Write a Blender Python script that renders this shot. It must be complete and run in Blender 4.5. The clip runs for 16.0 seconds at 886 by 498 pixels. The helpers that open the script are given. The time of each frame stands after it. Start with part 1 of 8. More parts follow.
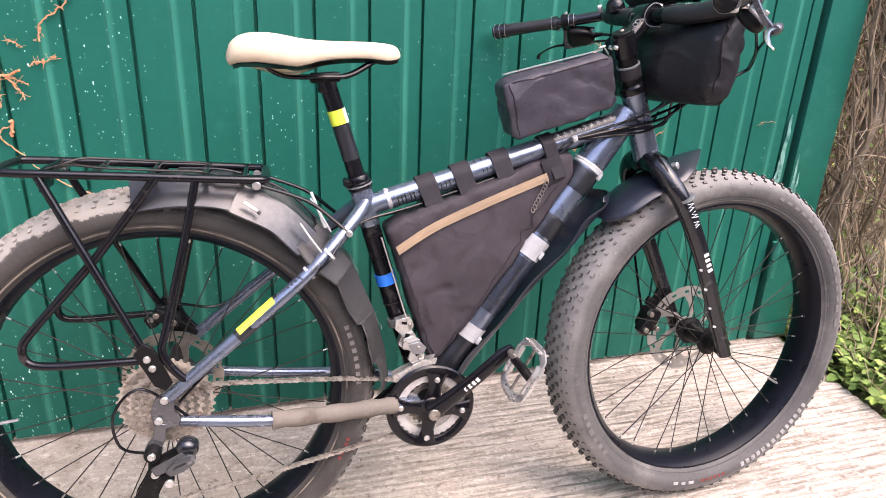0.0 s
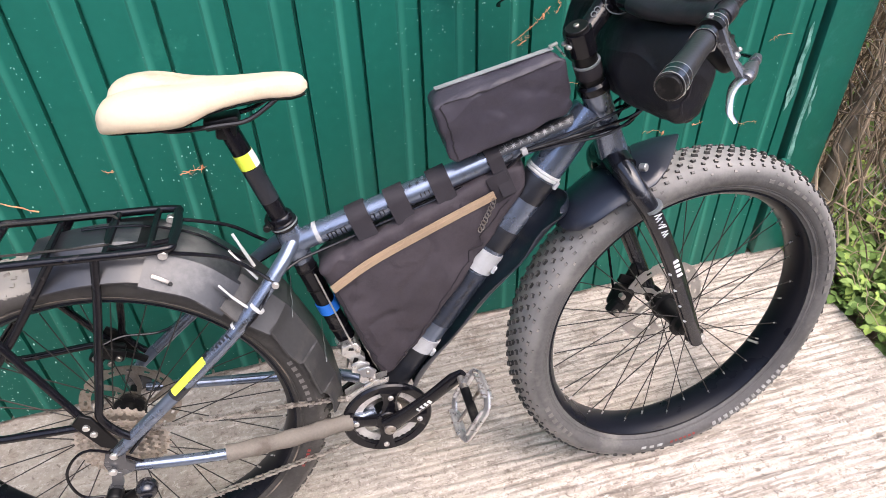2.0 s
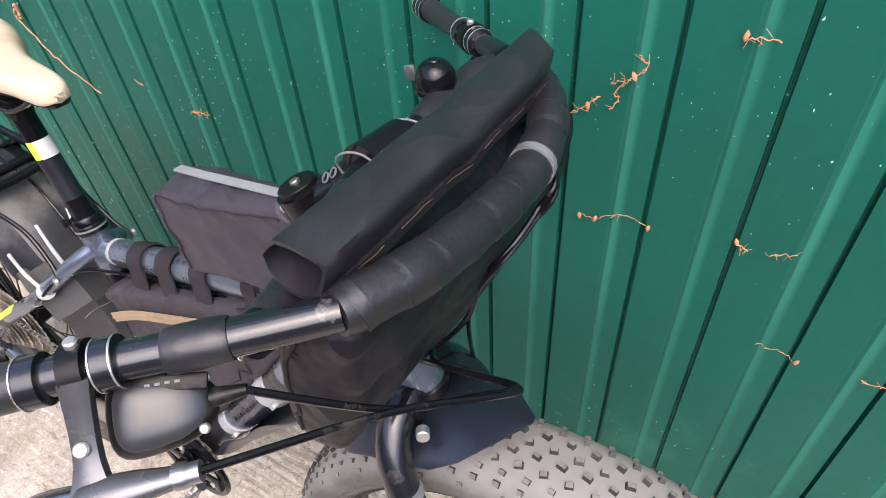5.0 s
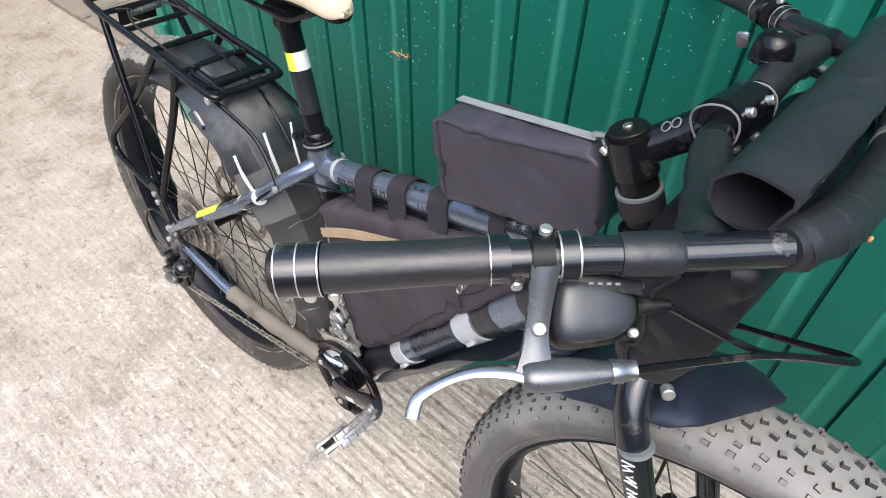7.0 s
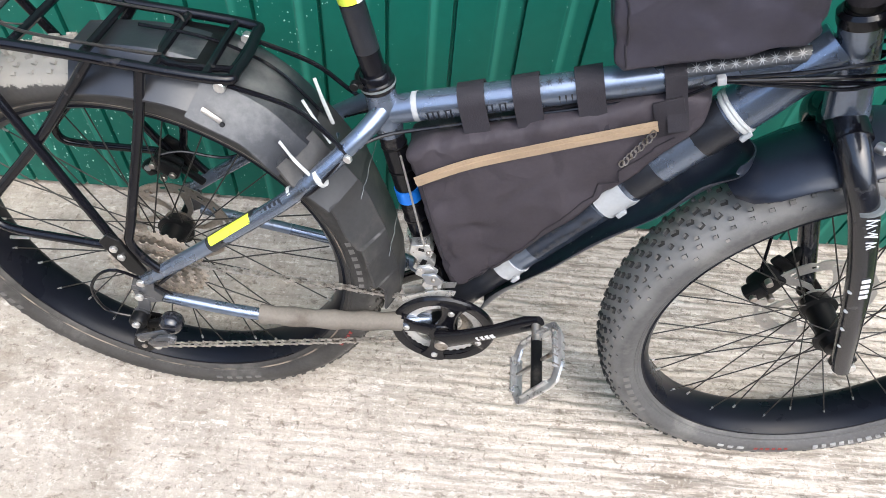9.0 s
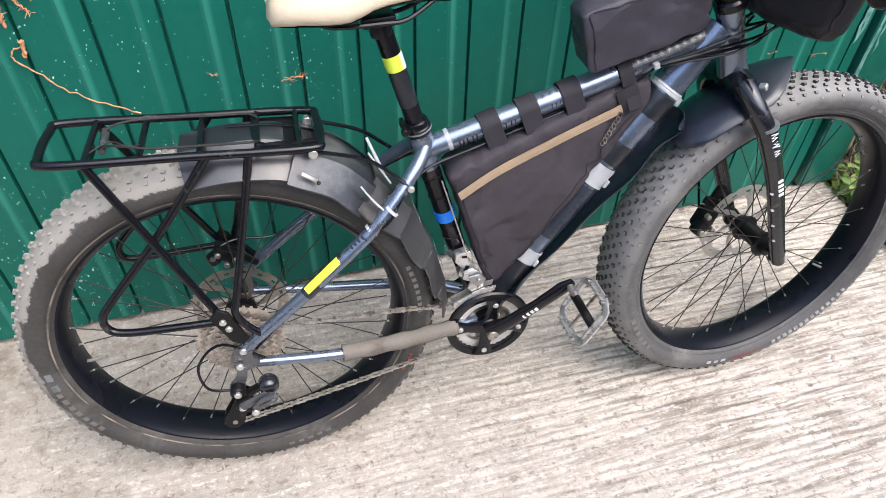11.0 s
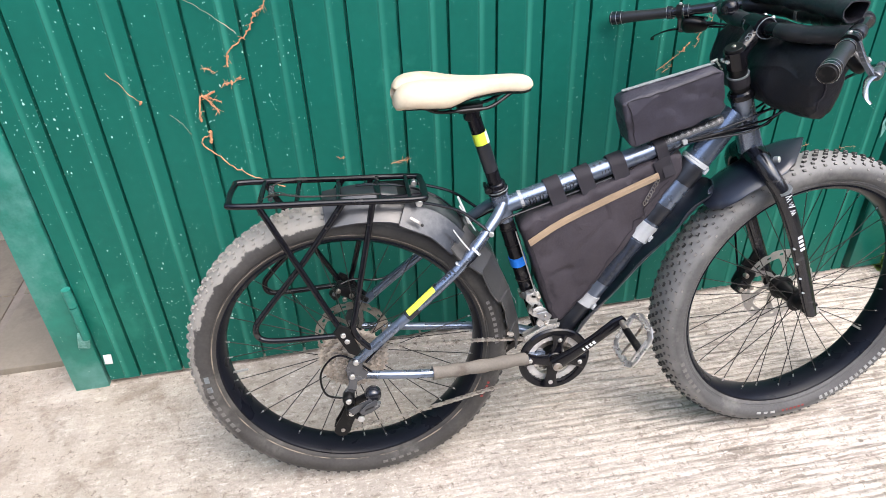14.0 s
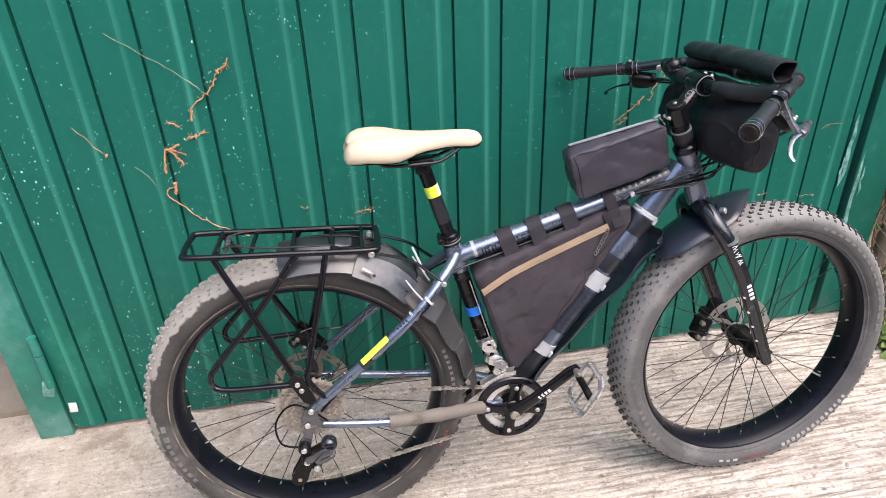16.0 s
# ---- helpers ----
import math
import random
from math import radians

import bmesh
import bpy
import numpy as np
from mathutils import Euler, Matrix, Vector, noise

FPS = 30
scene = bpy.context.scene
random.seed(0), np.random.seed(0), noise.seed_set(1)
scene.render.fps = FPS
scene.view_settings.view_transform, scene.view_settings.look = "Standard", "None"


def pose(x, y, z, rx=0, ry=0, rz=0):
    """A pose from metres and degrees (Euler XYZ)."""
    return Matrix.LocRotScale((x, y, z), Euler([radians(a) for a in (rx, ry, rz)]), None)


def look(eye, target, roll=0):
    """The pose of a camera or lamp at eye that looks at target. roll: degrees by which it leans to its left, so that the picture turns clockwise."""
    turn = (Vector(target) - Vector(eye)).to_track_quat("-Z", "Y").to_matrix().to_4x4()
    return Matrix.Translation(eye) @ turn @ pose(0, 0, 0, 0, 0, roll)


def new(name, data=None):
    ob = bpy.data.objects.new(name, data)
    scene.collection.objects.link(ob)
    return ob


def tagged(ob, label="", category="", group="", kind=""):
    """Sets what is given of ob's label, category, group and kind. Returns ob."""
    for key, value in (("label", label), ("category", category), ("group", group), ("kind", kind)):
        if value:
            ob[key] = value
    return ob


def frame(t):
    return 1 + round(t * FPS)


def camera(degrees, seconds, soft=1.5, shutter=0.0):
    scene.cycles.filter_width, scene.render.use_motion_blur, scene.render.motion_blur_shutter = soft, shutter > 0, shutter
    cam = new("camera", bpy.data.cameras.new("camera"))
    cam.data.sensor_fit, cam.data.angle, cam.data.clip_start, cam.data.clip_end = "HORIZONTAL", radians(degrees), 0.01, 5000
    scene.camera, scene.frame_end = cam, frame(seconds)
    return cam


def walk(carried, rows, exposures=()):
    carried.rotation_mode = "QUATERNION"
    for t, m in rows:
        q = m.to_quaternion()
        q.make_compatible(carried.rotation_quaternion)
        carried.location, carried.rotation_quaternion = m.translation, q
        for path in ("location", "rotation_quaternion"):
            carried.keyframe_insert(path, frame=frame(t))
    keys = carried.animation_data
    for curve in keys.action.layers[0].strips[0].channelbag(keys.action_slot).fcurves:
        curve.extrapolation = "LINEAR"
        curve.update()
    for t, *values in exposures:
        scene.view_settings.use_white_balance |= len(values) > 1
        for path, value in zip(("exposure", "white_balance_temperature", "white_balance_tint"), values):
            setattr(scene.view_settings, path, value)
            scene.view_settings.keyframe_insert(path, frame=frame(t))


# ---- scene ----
cam = camera(67.4, 16.0, 0.4)
PATH = [
    (0, (-0.31, -1.47, 1.012), (0.273, 0.299, 0.283), 2.4),
    (0.5, (-0.25, -1.451, 1.214), (0.192, 0.252, 0.263), 1.1),
    (1, (-0.196, -1.439, 1.282), (0.247, 0.189, 0.207), -1.9),
    (1.5, (-0.174, -1.343, 1.316), (0.369, 0.174, 0.131), -0.1),
    (2, (-0.079, -1.251, 1.307), (0.322, 0.259, 0.059), -2.1),
    (2.5, (0.12, -1.15, 1.311), (0.333, 0.372, 0.031), -1.7),
    (3, (0.318, -1.026, 1.305), (0.439, 0.448, -0.041), -2.0),
    (3.2, (0.377, -0.995, 1.282), (0.597, 0.49, -0.04), 0.8),
    (5.3, (0.721, -0.664, 1.302), (-0.21, 0.387, -0.122), -5.0),
    (5.5, (0.734, -0.659, 1.304), (-0.302, 0.309, -0.106), -4.5),
    (6, (0.727, -0.674, 1.313), (-0.462, 0.096, -0.099), -5.6),
    (6.5, (0.641, -0.751, 1.304), (-0.496, 0.069, -0.122), -2.8),
    (6.6, (0.622, -0.773, 1.308), (-0.459, 0.09, -0.138), -2.0),
    (7, (0.53, -0.846, 1.294), (-0.328, 0.214, -0.169), 0.9),
    (7.5, (0.431, -0.876, 1.277), (-0.329, 0.241, -0.197), 4.5),
    (8, (0.258, -0.91, 1.232), (-0.428, 0.109, -0.346), 4.0),
    (8.5, (0.134, -0.924, 1.191), (-0.221, 0.224, -0.409), 4.6),
    (8.7, (0.065, -0.959, 1.205), (-0.098, 0.214, -0.407), 5.9),
    (10.8, (-0.301, -1.184, 1.272), (0.159, 0.149, -0.146), 2.4),
    (11, (-0.338, -1.233, 1.292), (0.107, 0.136, -0.097), 1.7),
    (11.5, (-0.361, -1.334, 1.323), (-0.082, 0.134, -0.006), -0.5),
    (12, (-0.353, -1.451, 1.323), (-0.31, 0.119, 0.084), -1.8),
    (12.5, (-0.396, -1.499, 1.359), (-0.375, 0.172, 0.261), -3.6),
    (13, (-0.463, -1.527, 1.355), (-0.318, 0.129, 0.243), -2.3),
    (13.5, (-0.463, -1.544, 1.354), (-0.297, 0.126, 0.266), -2.7),
    (14, (-0.428, -1.555, 1.357), (-0.147, 0.091, 0.256), -2.4),
    (14.5, (-0.389, -1.568, 1.367), (-0.037, 0.064, 0.266), -2.2),
    (15, (-0.357, -1.581, 1.377), (-0.024, 0.09, 0.331), -2.2),
    (15.5, (-0.342, -1.59, 1.384), (-0.034, 0.117, 0.389), -2.1),
    (16, (-0.337, -1.585, 1.385), (-0.035, 0.122, 0.387), -2.3),
]
walk(cam, [(t, look(eye, target, roll)) for t, eye, target, roll in PATH],
     [(0.0, 2.02, 6850, 23), (1.5, 1.82, 6600, 17), (3.2, 1.70, 6700, 16), (5.3, 1.66, 6700, 16), (6.2, 1.60, 6600, 11), (7.0, 1.62, 6400, 9),
      (8.7, 1.76, 6250, 7), (10.8, 1.63, 6300, 10), (12.2, 1.67, 6400, 11), (13.5, 1.76, 6350, 10), (16.0, 1.68, 6600, 15)])

# ---- light ----
world = bpy.data.worlds.new("world")
scene.world = world
world.use_nodes = True
wn = world.node_tree
sky = wn.nodes.new("ShaderNodeTexSky")
sky.sky_type = "NISHITA"
sky.sun_disc = False
sky.sun_elevation, sky.sun_rotation = radians(58), radians(149)
sky.air_density, sky.dust_density = 1.0, 3.0
wn.links.new(sky.outputs[0], wn.nodes["Background"].inputs[0])
wn.nodes["Background"].inputs[1].default_value = 0.15
sun = new("sun", bpy.data.lights.new("sun", "SUN"))
sun.data.energy, sun.data.angle, sun.data.color = 1.0, radians(70), (1.0, 0.965, 0.92)
sun.matrix_world = look((1.4, -2.3, 4.4), (0, 0, 0))

# ---- materials ----
def mat(name, color, rough=0.6, metal=0.0, var=0.15, scale=8.0, fine=120.0, bump=0.1, bscale=None, coat=0.0, stain=None,
        stain_amount=0.0, stain_scale=3.0, island=0.0, sheen=0.0, spec=None, rough_var=0.12, dist=0.002):
    """Painted, cast or woven surface: base colour varied at two scales, stains with soft outlines and a fine relief."""
    m = bpy.data.materials.new(name)
    m.use_nodes = True
    n, l = m.node_tree.nodes, m.node_tree.links
    b = n["Principled BSDF"]
    b.inputs["Roughness"].default_value, b.inputs["Metallic"].default_value = rough, metal
    b.inputs["Coat Weight"].default_value = coat
    b.inputs["Sheen Weight"].default_value = sheen
    if spec is not None:
        b.inputs["Specular IOR Level"].default_value = spec
    tc = n.new("ShaderNodeTexCoord")
    big, small = n.new("ShaderNodeTexNoise"), n.new("ShaderNodeTexNoise")
    big.inputs["Scale"].default_value, small.inputs["Scale"].default_value = scale, fine
    big.inputs["Detail"].default_value, small.inputs["Detail"].default_value = 6, 4
    for t in (big, small):
        l.new(tc.outputs["Object"], t.inputs["Vector"])
    add = n.new("ShaderNodeMath")
    add.operation = "MULTIPLY_ADD"
    add.inputs[1].default_value = 0.45
    l.new(small.outputs[0], add.inputs[0])
    l.new(big.outputs[0], add.inputs[2])
    last = add.outputs[0]
    if island:
        info = n.new("ShaderNodeObjectInfo")
        a2 = n.new("ShaderNodeMath")
        a2.operation = "MULTIPLY_ADD"
        a2.inputs[1].default_value = island
        l.new(info.outputs["Random"], a2.inputs[0])
        l.new(last, a2.inputs[2])
        last = a2.outputs[0]
    ramp = n.new("ShaderNodeValToRGB")
    c = Vector(color)
    ramp.color_ramp.elements[0].position, ramp.color_ramp.elements[1].position = 0.42, 1.0
    ramp.color_ramp.elements[0].color = (*(c * (1 - var)), 1)
    ramp.color_ramp.elements[1].color = (*(c * (1 + var)), 1)
    l.new(last, ramp.inputs[0])
    out = ramp.outputs[0]
    if stain:
        sn = n.new("ShaderNodeTexNoise")
        sn.inputs["Scale"].default_value, sn.inputs["Detail"].default_value, sn.inputs["Roughness"].default_value = stain_scale, 9, 0.68
        l.new(tc.outputs["Object"], sn.inputs["Vector"])
        sr = n.new("ShaderNodeValToRGB")
        sr.color_ramp.elements[0].position, sr.color_ramp.elements[1].position = 0.62 - 0.3 * stain_amount, 0.72 - 0.12 * stain_amount
        l.new(sn.outputs[0], sr.inputs[0])
        mx = n.new("ShaderNodeMix")
        mx.data_type = "RGBA"
        mx.inputs["B"].default_value = (*stain, 1)
        l.new(sr.outputs[0], mx.inputs["Factor"])
        l.new(out, mx.inputs["A"])
        out = mx.outputs["Result"]
    l.new(out, b.inputs["Base Color"])
    rr = n.new("ShaderNodeMapRange")
    rr.inputs["To Min"].default_value, rr.inputs["To Max"].default_value = max(0.03, rough - rough_var), min(1, rough + rough_var)
    l.new(big.outputs[0], rr.inputs[0])
    l.new(rr.outputs[0], b.inputs["Roughness"])
    if bump:
        bn = n.new("ShaderNodeBump")
        bn.inputs["Strength"].default_value, bn.inputs["Distance"].default_value = bump, dist
        bt = small
        if bscale:
            bt = n.new("ShaderNodeTexNoise")
            bt.inputs["Scale"].default_value, bt.inputs["Detail"].default_value = bscale, 5
            l.new(tc.outputs["Object"], bt.inputs["Vector"])
        l.new(bt.outputs[0], bn.inputs["Height"])
        l.new(bn.outputs[0], b.inputs["Normal"])
    return m


def mixed_in(m, fac_socket, color):
    """Lay a second colour over a material's base colour where the factor is 1."""
    n, l = m.node_tree.nodes, m.node_tree.links
    b = n["Principled BSDF"]
    old = b.inputs["Base Color"].links[0].from_socket
    mx = n.new("ShaderNodeMix")
    mx.data_type = "RGBA"
    mx.inputs["B"].default_value = (*color, 1)
    l.new(fac_socket, mx.inputs["Factor"])
    l.new(old, mx.inputs["A"])
    l.new(mx.outputs["Result"], b.inputs["Base Color"])


def woven(m, scale=900.0, strength=0.25):
    """Weave of a coarse cloth as fine crossing relief."""
    n, l = m.node_tree.nodes, m.node_tree.links
    b = n["Principled BSDF"]
    tc = n.new("ShaderNodeTexCoord")
    v = n.new("ShaderNodeTexNoise")
    v.inputs["Scale"].default_value, v.inputs["Detail"].default_value = 14, 4
    w = n.new("ShaderNodeTexChecker")
    w.inputs["Scale"].default_value = scale
    l.new(tc.outputs["Object"], w.inputs["Vector"])
    l.new(tc.outputs["Object"], v.inputs["Vector"])
    a = n.new("ShaderNodeMath")
    a.operation = "MULTIPLY_ADD"
    a.inputs[1].default_value = 0.06
    l.new(w.outputs["Fac"], a.inputs[0])
    l.new(v.outputs[0], a.inputs[2])
    bn = n.new("ShaderNodeBump")
    bn.inputs["Strength"].default_value, bn.inputs["Distance"].default_value = strength, 0.012
    fold = n.new("ShaderNodeTexNoise")
    fold.inputs["Scale"].default_value, fold.inputs["Detail"].default_value, fold.inputs["Distortion"].default_value = 7, 2, 1.2
    l.new(tc.outputs["Object"], fold.inputs["Vector"])
    off = n.new("ShaderNodeMath"); off.operation = "SUBTRACT"; off.inputs[1].default_value = 0.5
    ab = n.new("ShaderNodeMath"); ab.operation = "ABSOLUTE"
    lim = n.new("ShaderNodeMath"); lim.operation = "MINIMUM"; lim.inputs[1].default_value = 0.10
    s2 = n.new("ShaderNodeMath"); s2.operation = "MULTIPLY_ADD"; s2.inputs[1].default_value = -3.0
    l.new(fold.outputs[0], off.inputs[0]); l.new(off.outputs[0], ab.inputs[0]); l.new(ab.outputs[0], lim.inputs[0])
    l.new(lim.outputs[0], s2.inputs[0]); l.new(a.outputs[0], s2.inputs[2])
    l.new(s2.outputs[0], bn.inputs["Height"])
    l.new(bn.outputs[0], b.inputs["Normal"])
    return m


def spots(m, color, scale=26.0, size=0.16, keep=0.25, stretch=(1, 1, 0.55), thin=None):
    """Splashes of paint: roundish flecks of uneven size, scattered in drifts."""
    n, l = m.node_tree.nodes, m.node_tree.links
    tc = n.new("ShaderNodeTexCoord")
    mp = n.new("ShaderNodeMapping")
    mp.inputs["Scale"].default_value = stretch
    l.new(tc.outputs["Object"], mp.inputs[0])
    rag = n.new("ShaderNodeTexNoise")
    rag.inputs["Scale"].default_value, rag.inputs["Detail"].default_value = scale * 2.2, 4
    l.new(mp.outputs[0], rag.inputs["Vector"])
    off = n.new("ShaderNodeVectorMath"); off.operation = "MULTIPLY_ADD"
    off.inputs[1].default_value = (0.55 / scale,) * 3
    l.new(rag.outputs["Color"], off.inputs[0]); l.new(mp.outputs[0], off.inputs[2])
    vo = n.new("ShaderNodeTexVoronoi")
    vo.inputs["Scale"].default_value = scale
    l.new(off.outputs[0], vo.inputs["Vector"])
    sep = n.new("ShaderNodeSeparateColor")
    l.new(vo.outputs["Color"], sep.inputs[0])
    drift = n.new("ShaderNodeTexNoise")
    drift.inputs["Scale"].default_value, drift.inputs["Detail"].default_value = 3.0, 3
    l.new(tc.outputs["Object"], drift.inputs["Vector"])
    # the radius of each fleck, by chance and by drift
    r = n.new("ShaderNodeMath"); r.operation = "MULTIPLY"
    dr = n.new("ShaderNodeMapRange")
    dr.inputs["From Min"].default_value, dr.inputs["From Max"].default_value = 0.3, 0.7
    dr.inputs["To Min"].default_value, dr.inputs["To Max"].default_value = 0.465, 0.535
    l.new(drift.outputs[0], dr.inputs[0])
    l.new(sep.outputs[0], r.inputs[0]); l.new(dr.outputs[0], r.inputs[1])
    p = n.new("ShaderNodeMath"); p.operation = "SUBTRACT"; p.inputs[1].default_value = 0.5 - keep
    l.new(r.outputs[0], p.inputs[0])
    if thin:  # fewer flecks towards one end, between two places along x
        sx = n.new("ShaderNodeSeparateXYZ")
        l.new(tc.outputs["Object"], sx.inputs[0])
        mr = n.new("ShaderNodeMapRange")
        mr.inputs["From Min"].default_value, mr.inputs["From Max"].default_value = thin[0], thin[1]
        mr.inputs["To Min"].default_value, mr.inputs["To Max"].default_value = 0.5 - keep, 0.5 - keep + thin[2]
        l.new(sx.outputs[0], mr.inputs[0])
        l.new(mr.outputs[0], p.inputs[1])
    s = n.new("ShaderNodeMath"); s.operation = "MULTIPLY"; s.inputs[1].default_value = size / 0.2
    l.new(p.outputs[0], s.inputs[0])
    c = n.new("ShaderNodeMath"); c.operation = "LESS_THAN"
    l.new(vo.outputs["Distance"], c.inputs[0]); l.new(s.outputs[0], c.inputs[1])
    mixed_in(m, c.outputs[0], color)
    return m


GREEN = (0.0068, 0.104, 0.076)
door_paint = mat("door_paint", GREEN, 0.4, var=0.12, scale=2.2, fine=45, bump=0.12, bscale=16, stain=(0.018, 0.155, 0.110),
                 stain_amount=0.1, stain_scale=2.5, dist=0.003, rough_var=0.08, spec=0.2)
spots(door_paint, (0.55, 0.72, 0.64), 85, 0.75, 0.036, (1, 1, 0.5), (-0.8, 0.0, 0.034))
spots(door_paint, (0.52, 0.69, 0.61), 140, 0.9, 0.052, (1, 1, 0.6), (-0.6, 0.15, 0.034))
spots(door_paint, (0.34, 0.52, 0.45), 240, 1.0, 0.058, (1, 1, 0.7), (-0.4, 0.6, 0.032))


def rib_highlights(m, color, period, phase, half):
    """Light on each raised rib painted in as a pale line, in broken lengths."""
    n, l = m.node_tree.nodes, m.node_tree.links
    tc = n.new("ShaderNodeTexCoord")
    sx = n.new("ShaderNodeSeparateXYZ")
    l.new(tc.outputs["Object"], sx.inputs[0])
    sh = n.new("ShaderNodeMath"); sh.operation = "SUBTRACT"; sh.inputs[1].default_value = phase
    pp = n.new("ShaderNodeMath"); pp.operation = "PINGPONG"; pp.inputs[1].default_value = period / 2
    l.new(sx.outputs[0], sh.inputs[0]); l.new(sh.outputs[0], pp.inputs[0])
    edge = n.new("ShaderNodeMapRange")
    edge.inputs["From Min"].default_value, edge.inputs["From Max"].default_value = half, half * 0.25
    l.new(pp.outputs[0], edge.inputs[0])
    mp = n.new("ShaderNodeMapping"); mp.inputs["Scale"].default_value = (9, 9, 1.6)
    l.new(tc.outputs["Object"], mp.inputs[0])
    no = n.new("ShaderNodeTexNoise"); no.inputs["Scale"].default_value, no.inputs["Detail"].default_value = 1.0, 6
    l.new(mp.outputs[0], no.inputs["Vector"])
    am = n.new("ShaderNodeMapRange")
    am.inputs["From Min"].default_value, am.inputs["From Max"].default_value, am.inputs["To Max"].default_value = 0.22, 0.62, 0.6
    l.new(no.outputs[0], am.inputs[0])
    f = n.new("ShaderNodeMath"); f.operation = "MULTIPLY"
    l.new(edge.outputs[0], f.inputs[0]); l.new(am.outputs[0], f.inputs[1])
    mixed_in(m, f.outputs[0], color)


# painted highlights, one pale line to each rib
rib_highlights(door_paint, (0.045, 0.26, 0.19), 0.1170, -0.9495 + 0.0815, 0.0105)
frame_paint = mat("frame_paint", (0.012, 0.165, 0.122), 0.38, var=0.22, scale=7, fine=60, bump=0.25, bscale=22, stain=(0.11, 0.29, 0.255),
                  stain_amount=0.6, stain_scale=4, dist=0.002)
spots(frame_paint, (0.5, 0.64, 0.58), 70, 0.8, 0.035, (1, 1, 0.6))
spots(frame_paint, (0.5, 0.64, 0.58), 190, 1.0, 0.03)
post_paint = mat("post_paint", (0.004, 0.118, 0.086), 0.4, var=0.16, scale=5, fine=60, bump=0.2, bscale=22, stain=(0.03, 0.17, 0.135), stain_amount=0.2, stain_scale=9, dist=0.002)
spots(post_paint, (0.42, 0.6, 0.52), 120, 0.8, 0.016)
paint_smear = mat("paint_smear", (0.17, 0.35, 0.31), 0.5, var=0.4, scale=30, fine=200, bump=0.2, stain=(0.01, 0.12, 0.085), stain_amount=0.65, stain_scale=22)
concrete = mat("concrete", (0.497, 0.444, 0.382), 0.9, var=0.2, scale=5, fine=170, bump=0.5, bscale=130, stain=(0.30, 0.25, 0.205),
               stain_amount=0.2, stain_scale=4.5, dist=0.003)


def broomed(m, dark, pale):
    """Broken broom strokes across the slab, pits and grit, in colour and in relief."""
    n, l = m.node_tree.nodes, m.node_tree.links
    b = n["Principled BSDF"]
    tc = n.new("ShaderNodeTexCoord")
    mp = n.new("ShaderNodeMapping")
    mp.inputs["Rotation"].default_value = (0, 0, 0.085)
    mp.inputs["Scale"].default_value = (8, 95, 9)
    l.new(tc.outputs["Object"], mp.inputs[0])
    st, grit, patch = n.new("ShaderNodeTexNoise"), n.new("ShaderNodeTexNoise"), n.new("ShaderNodeTexNoise")
    for t, s, d, r in ((st, 1.0, 7, 0.62), (grit, 95.0, 6, 0.7), (patch, 2.2, 5, 0.6)):
        t.inputs["Scale"].default_value, t.inputs["Detail"].default_value, t.inputs["Roughness"].default_value = s, d, r
    l.new(mp.outputs[0], st.inputs["Vector"])
    l.new(tc.outputs["Object"], grit.inputs["Vector"])
    l.new(tc.outputs["Object"], patch.inputs["Vector"])
    # strokes strong on the broomed part, faint on the worn part beside it
    sx = n.new("ShaderNodeSeparateXYZ")
    l.new(tc.outputs["Object"], sx.inputs[0])
    wob = n.new("ShaderNodeMath"); wob.operation = "MULTIPLY_ADD"; wob.inputs[1].default_value = 1.6
    l.new(patch.outputs[0], wob.inputs[0]); l.new(sx.outputs[0], wob.inputs[2])
    fade = n.new("ShaderNodeMapRange")
    fade.inputs["From Min"].default_value, fade.inputs["From Max"].default_value = 0.3, 1.3
    fade.inputs["To Min"].default_value, fade.inputs["To Max"].default_value = 0.25, 1.0
    l.new(wob.outputs[0], fade.inputs[0])
    cut = n.new("ShaderNodeMapRange")
    cut.inputs["From Min"].default_value, cut.inputs["From Max"].default_value = 0.485, 0.385
    l.new(st.outputs[0], cut.inputs[0])
    amt = n.new("ShaderNodeMath"); amt.operation = "MULTIPLY"
    l.new(cut.outputs[0], amt.inputs[0]); l.new(fade.outputs[0], amt.inputs[1])
    half = n.new("ShaderNodeMath"); half.operation = "MULTIPLY"; half.inputs[1].default_value = 0.86
    l.new(amt.outputs[0], half.inputs[0])
    mixed_in(m, half.outputs[0], dark)
    mott = n.new("ShaderNodeTexNoise")
    mott.inputs["Scale"].default_value, mott.inputs["Detail"].default_value, mott.inputs["Roughness"].default_value, mott.inputs["Distortion"].default_value = 13, 9, 0.76, 0.2
    mp2 = n.new("ShaderNodeMapping"); mp2.inputs["Scale"].default_value = (0.7, 1.5, 1)
    l.new(tc.outputs["Object"], mp2.inputs[0]); l.new(mp2.outputs[0], mott.inputs["Vector"])
    mm = n.new("ShaderNodeMapRange")
    mm.inputs["From Min"].default_value, mm.inputs["From Max"].default_value, mm.inputs["To Max"].default_value = 0.52, 0.36, 0.55
    l.new(mott.outputs[0], mm.inputs[0])
    worn = n.new("ShaderNodeMapRange")
    worn.inputs["From Min"].default_value, worn.inputs["From Max"].default_value = 0.25, 1.0
    worn.inputs["To Min"].default_value, worn.inputs["To Max"].default_value = 1.0, 0.4
    l.new(fade.outputs[0], worn.inputs[0])
    mw = n.new("ShaderNodeMath"); mw.operation = "MULTIPLY"
    l.new(mm.outputs[0], mw.inputs[0]); l.new(worn.outputs[0], mw.inputs[1])
    mixed_in(m, mw.outputs[0], dark)
